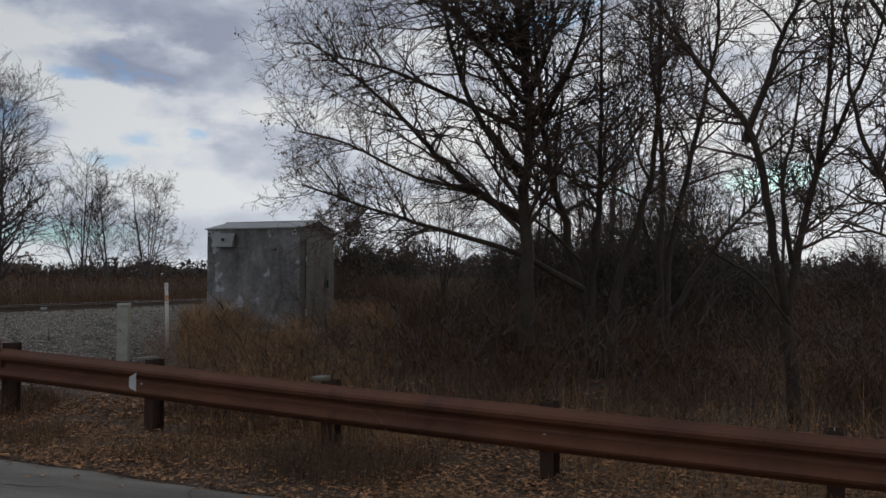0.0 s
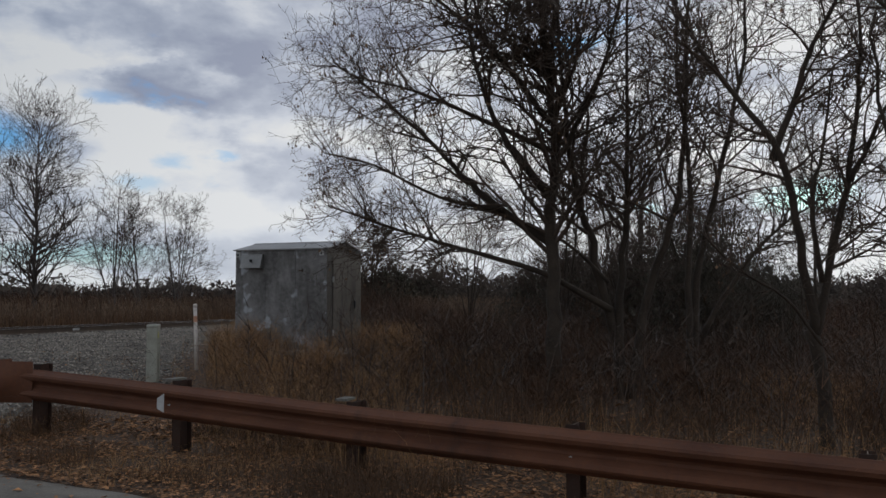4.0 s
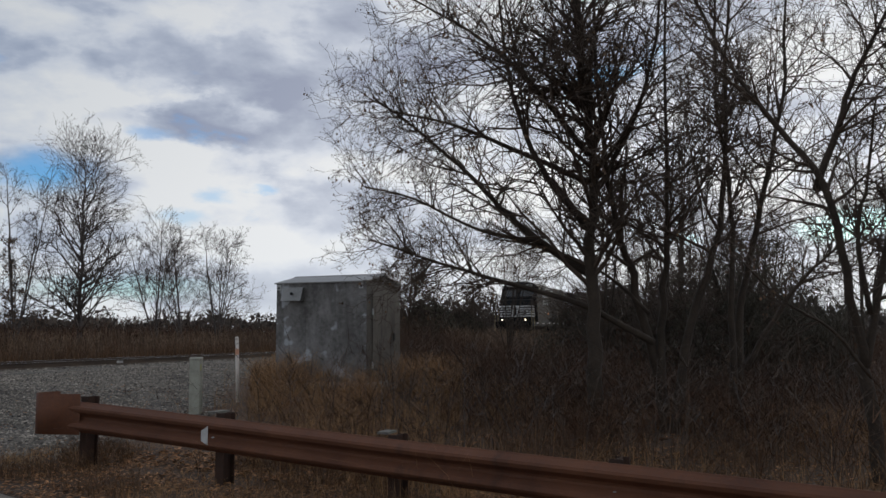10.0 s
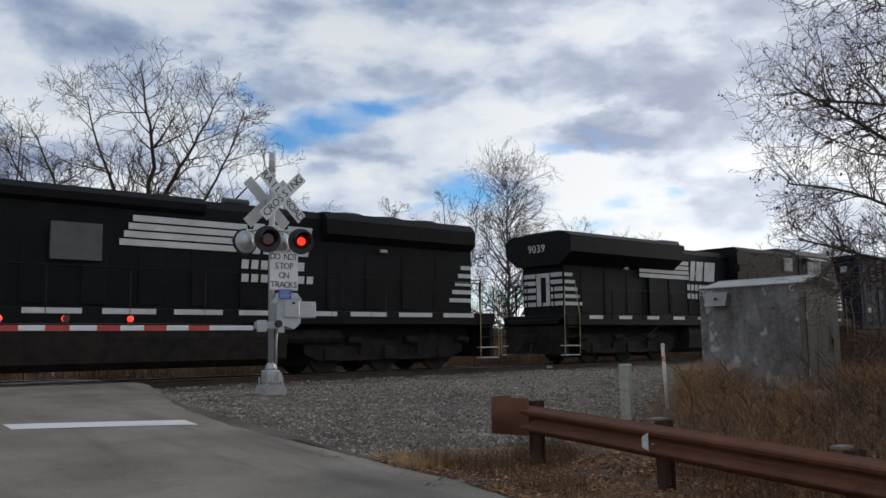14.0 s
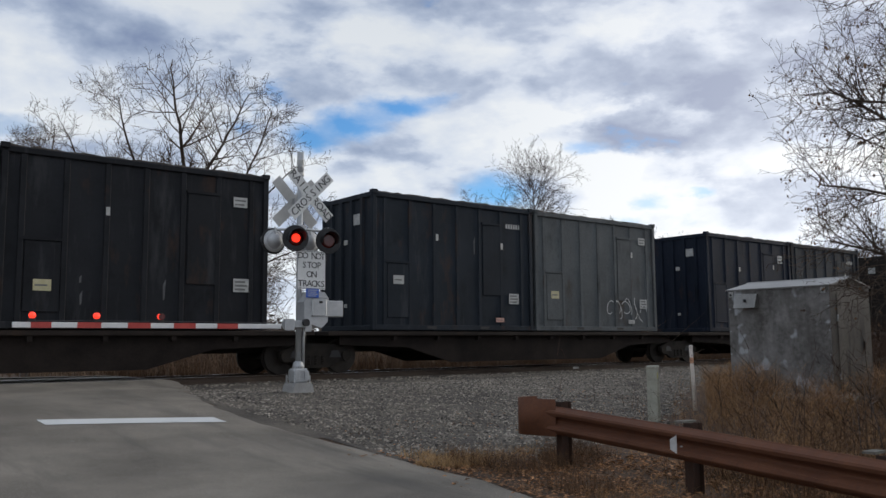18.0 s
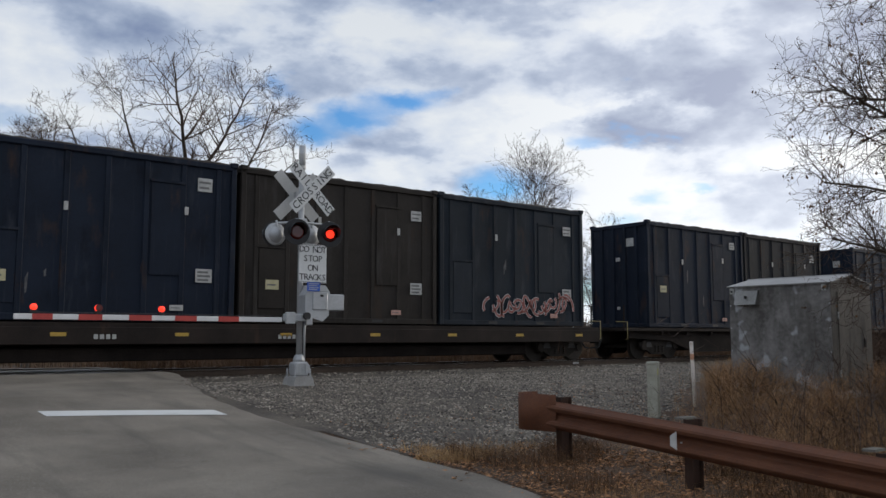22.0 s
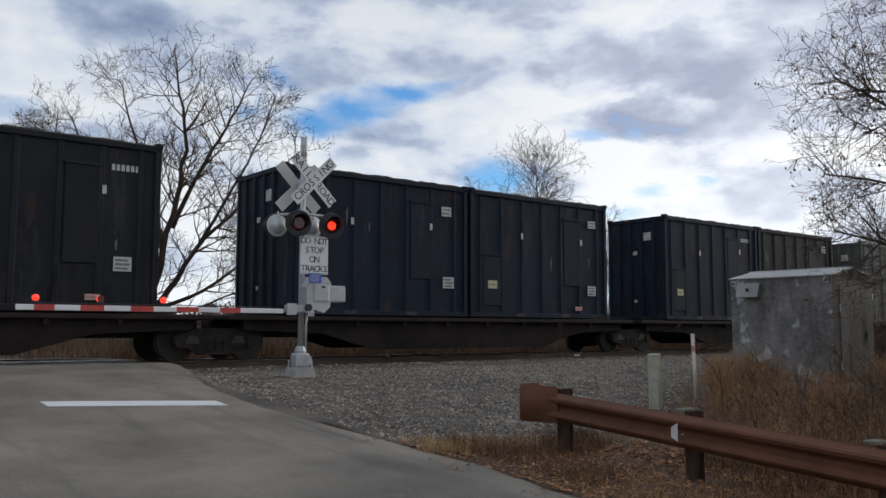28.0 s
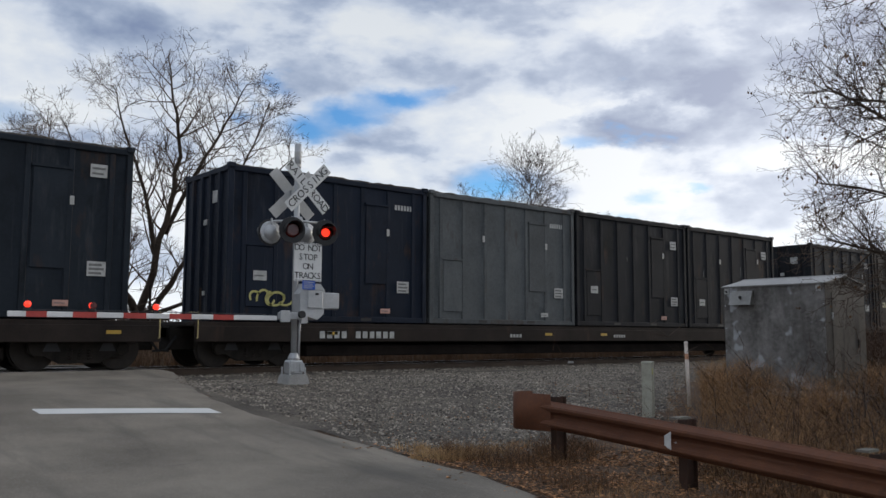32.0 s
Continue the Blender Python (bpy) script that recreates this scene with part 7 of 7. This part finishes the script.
# stones that can be told apart, on the apron and the ballast
def stone_field(name, spots, label):
    vs, fs, rr = [], [], random.Random(3)
    for x, y, z, s in spots:
        k = len(vs)
        a, b, c = s * rr.uniform(0.7, 1.3), s * rr.uniform(0.6, 1.2), s * rr.uniform(0.5, 0.9)
        t = rr.uniform(0, 6.28)
        ca, sa = math.cos(t), math.sin(t)
        for px, py, pz in ((1, 0.2, 0), (-0.2, 1, 0.1), (-1, -0.1, 0), (0.1, -1, -0.1), (0.2, 0.1, 1), (-0.4, -0.3, 0.8)):
            px, py = px * a + rr.uniform(-.2, .2) * s, py * b + rr.uniform(-.2, .2) * s
            vs.append((x + px * ca - py * sa, y + px * sa + py * ca, z + pz * c))
        fs += [(k, k + 1, k + 4), (k + 1, k + 5, k + 4), (k + 1, k + 2, k + 5), (k + 2, k + 3, k + 5), (k + 3, k + 4, k + 5), (k + 3, k, k + 4)]
    me = bpy.data.meshes.new(name)
    me.from_pydata(vs, [], fs)
    me.materials.append(STONE)
    tagged(new(name, me), label, "gravel", kind="stuff")


rs = random.Random(5)
spots = []
while len(spots) < 36000:
    x, y = rs.uniform(6.0, 22), 7 + 10.2 * rs.random() ** 1.3
    if x > road_edge(y) - 0.45 * rs.random() ** 4 and y > gravel_edge(x) - 0.2:
        spots.append((x, y, ground_z(x, y) + 0.012 if x > road_edge(y) + 0.06 else road_z(y) - 0.002, rs.uniform(0.010, 0.026) * (1.4 if rs.random() < 0.12 else 1)))
stone_field("loose_gravel", spots, "loose grey crushed stones on the apron")
spots = []
while len(spots) < 14000:
    x, y = rs.uniform(7.6, 50) if rs.random() < 0.93 else rs.uniform(-8, -1.4), rs.uniform(YC - 3.5, YC + 2.2)
    z = -0.175 if abs(y - YC) < 1.7 else -0.175 - (abs(y - YC) - 1.7) * 0.07
    if min(abs(y - YC + 0.7525), abs(y - YC - 0.7525)) < 0.09:
        continue
    spots.append((x, y, z, rs.uniform(0.022, 0.045)))
stone_field("ballast_stones", spots, "angular grey ballast stones round the ties")

# rails: foot, web and head drawn along the line, with a polished running face
def rail(yc):
    ring = [(-0.07, -0.171), (0.07, -0.171), (0.07, -0.158), (0.012, -0.145), (0.012, -0.045), (0.036, -0.03), (0.036, -0.006), (0.028, -0.002), (-0.028, -0.002), (-0.036, -0.006), (-0.036, -0.03), (-0.012, -0.045), (-0.012, -0.145), (-0.07, -0.158)]
    ob = part("rail", Geo().prism([(yc + a, b) for a, b in ring], -700, 1400, "x"), RAIL)
    tagged(ob, "long rusty steel rail with a polished top", "rail", group="track", kind="structure")
    part("rail_head", Geo().box(-700, yc - 0.028, -0.004, 1400, yc + 0.028, 0.0), RAIL_TOP, ob, "bright worn running surface")


rail(YC - 0.7525)
rail(YC + 0.7525)

# ties as single timbers where the camera passes, one long joined run beyond
tie_data = Geo().box(-0.115, -1.30, -0.34, 0.115, 1.30, -0.164, 0.012).mesh("tie", TIE)
bed = thing("track_ties", pose(0, 0, 0), "dark creosoted wooden ties half sunk in ballast", "railway ties", kind="structure")
plate_data = Geo().box(-0.09, -0.17, -0.166, 0.09, 0.17, -0.156).mesh("tie_plate", RAIL)
i = 0
x = 7.9
while x < 60:
    ob = new("tie", tie_data)
    ob.parent = bed
    ob.matrix_basis = pose(x, YC + rng.uniform(-0.04, 0.04), rng.uniform(-0.012, 0.004), 0, 0, rng.uniform(-1, 1))
    for s in (-0.7525, 0.7525):
        p = new("tie_plate", plate_data)
        p.parent = ob
        p.matrix_basis = pose(0, s, 0)
    x += 0.53 + rng.uniform(-0.02, 0.02)
g = Geo()
x = 60.5
while x < 330:
    g.box(x - 0.115, YC - 1.3, -0.34, x + 0.115, YC + 1.3, -0.166)
    x += 0.54
tagged(part("far_ties", g, TIE), "dark wooden ties farther along the track", "railway ties", kind="stuff")
# joint marker painted on the rail web
tagged(part("rail_marker", Geo().box(21.35, YC - 0.772, -0.12, 21.62, YC - 0.766, -0.05), LABEL), "small white paint mark on the rail's web", "marking")


# ---- distance: woods along the horizon, a white car beyond the crossing ----
def far_woods(name, seed, n, a0, a1, d0, d1, h, size, label):
    r = np.random.default_rng(seed)
    ang = np.radians(r.uniform(a0, a1, n))
    dist = r.uniform(d0, d1, n)
    tall = h * (0.80 + 0.09 * np.sin(ang * 41) + 0.07 * np.sin(ang * 97 + 2) + 0.05 * np.sin(ang * 233))
    z = -0.6 + tall * r.random(n) ** 0.85
    s = size * r.uniform(0.4, 1.2, n)
    C = np.stack([np.cos(ang) * dist, np.sin(ang) * dist, z], 1)
    U = r.normal(0, 1, (n, 3)) * s[:, None] * np.array([1, 1, 0.5])
    W = r.normal(0, 1, (n, 3)) * s[:, None] * np.array([0.4, 0.4, 1.2])
    V = np.stack([C - U * 0.5, C + W * 0.5, C + U * 0.5, C - W * 0.4], 1).reshape(-1, 3)
    me = bpy.data.meshes.new(name)
    me.from_pydata(V.tolist(), [], [(4 * i, 4 * i + 1, 4 * i + 2, 4 * i + 3) for i in range(n)])
    me.materials.append(FAR_WOOD)
    return tagged(new(name, me), label, "woods", kind="stuff")


far_woods("far_woods", 1, 80000, -25, 130, 150, 200, 7.0, 0.36, "dark bare woods along the horizon")
far_woods("far_undergrowth", 5, 80000, -25, 130, 148, 172, 4.8, 0.62, "dark undergrowth at the foot of the far woods")
far_woods("track_woods", 6, 16000, 13, 30, 122, 150, 7.6, 0.34, "dark bare woods beyond the bend of the field")
far_woods("near_woods_edge", 2, 9000, -3, 9, 62, 110, 5.0, 0.30, "dark undergrowth at the back of the wood")
far_woods("right_woods", 3, 9000, -60, -4, 70, 120, 2.6, 0.5, "low dark undergrowth past the wood")
far_woods("wood_mass", 4, 14000, 1, 13, 30, 60, 3.6, 0.13, "tangled undergrowth between the trees")


def car():
    top = thing("car", pose(10.2, 37.6, ground_z(10.2, 37.6) + 0.05), "white sedan standing beyond the crossing", "car")
    ring = [(-2.3, 0.35), (-2.32, 0.62), (-2.2, 0.86), (-1.3, 0.95), (-0.6, 1.40), (0.7, 1.44), (1.5, 1.02), (2.15, 0.92), (2.32, 0.66), (2.28, 0.35)]
    body = part("body", Geo().prism(ring, -0.86, 0.86, "y"), CAR_WHITE, top)
    part("side_glass", Geo().prism([(-1.12, 0.98), (-0.52, 1.34), (0.62, 1.37), (1.25, 1.02)], -0.868, -0.858, "y"), GLASS, body)
    part("pillar", Geo().box(0.0, -0.872, 0.98, 0.07, -0.866, 1.38), CAR_WHITE, body)
    for x in (-1.42, 1.45):
        for y in (-0.80, 0.80):
            w = part("wheel", Geo().disc((x, y, 0.31), 0.31, 0.2, "y", 18), RUBBER, top)
            part("rim", Geo().disc((x, y - 0.02, 0.31), 0.2, 0.21, "y", 14), GALV, w)
    part("tail_lamp", Geo().box(2.2, -0.83, 0.66, 2.33, -0.5, 0.82, 0.02), LAMP_OFF, top)
    part("door_line", Geo().box(0.02, -0.864, 0.40, 0.035, -0.8595, 0.96), BLACK, body)

    return top


CAR = car()


# ---- movement ----
def motions():
    for ob, u, z, turn in MOVERS:
        walk(ob, [(t, pose(u - SPEED * (t - 12.5), YC, z, 0, 0, turn)) for t in (0, 8, 16, 24, 32)])

    # the added flaps imitate lamps flashing by turns: even spells show the right-hand ones
    for ob, hinge, side in FLASH_FLAPS:
        rows, spell_no = [], -17
        while True:
            t = 12.42 + 0.744 * spell_no
            shows = (spell_no % 2 == 0) == (side == "right")
            at = pose(*hinge, -84 if shows else 0, 0, 0)
            t0, t1 = max(t + 0.05, 0.0), min(t + 0.744 - 0.05, 32.0)
            if t1 > t0:
                rows += [(t0, at), (t1, at)]
            if t1 >= 32.0:
                break
            spell_no += 1
        walk(ob, rows)

    z = ground_z(10.6, 37.6) + 0.05
    walk(CAR, [(t, pose(x, 37.6, z)) for t, x in ((0, 10.8), (8, 10.8), (13.4, 10.8), (15, 2.0), (17, -16.0), (20, -48.0), (32, -190.0))])


motions()
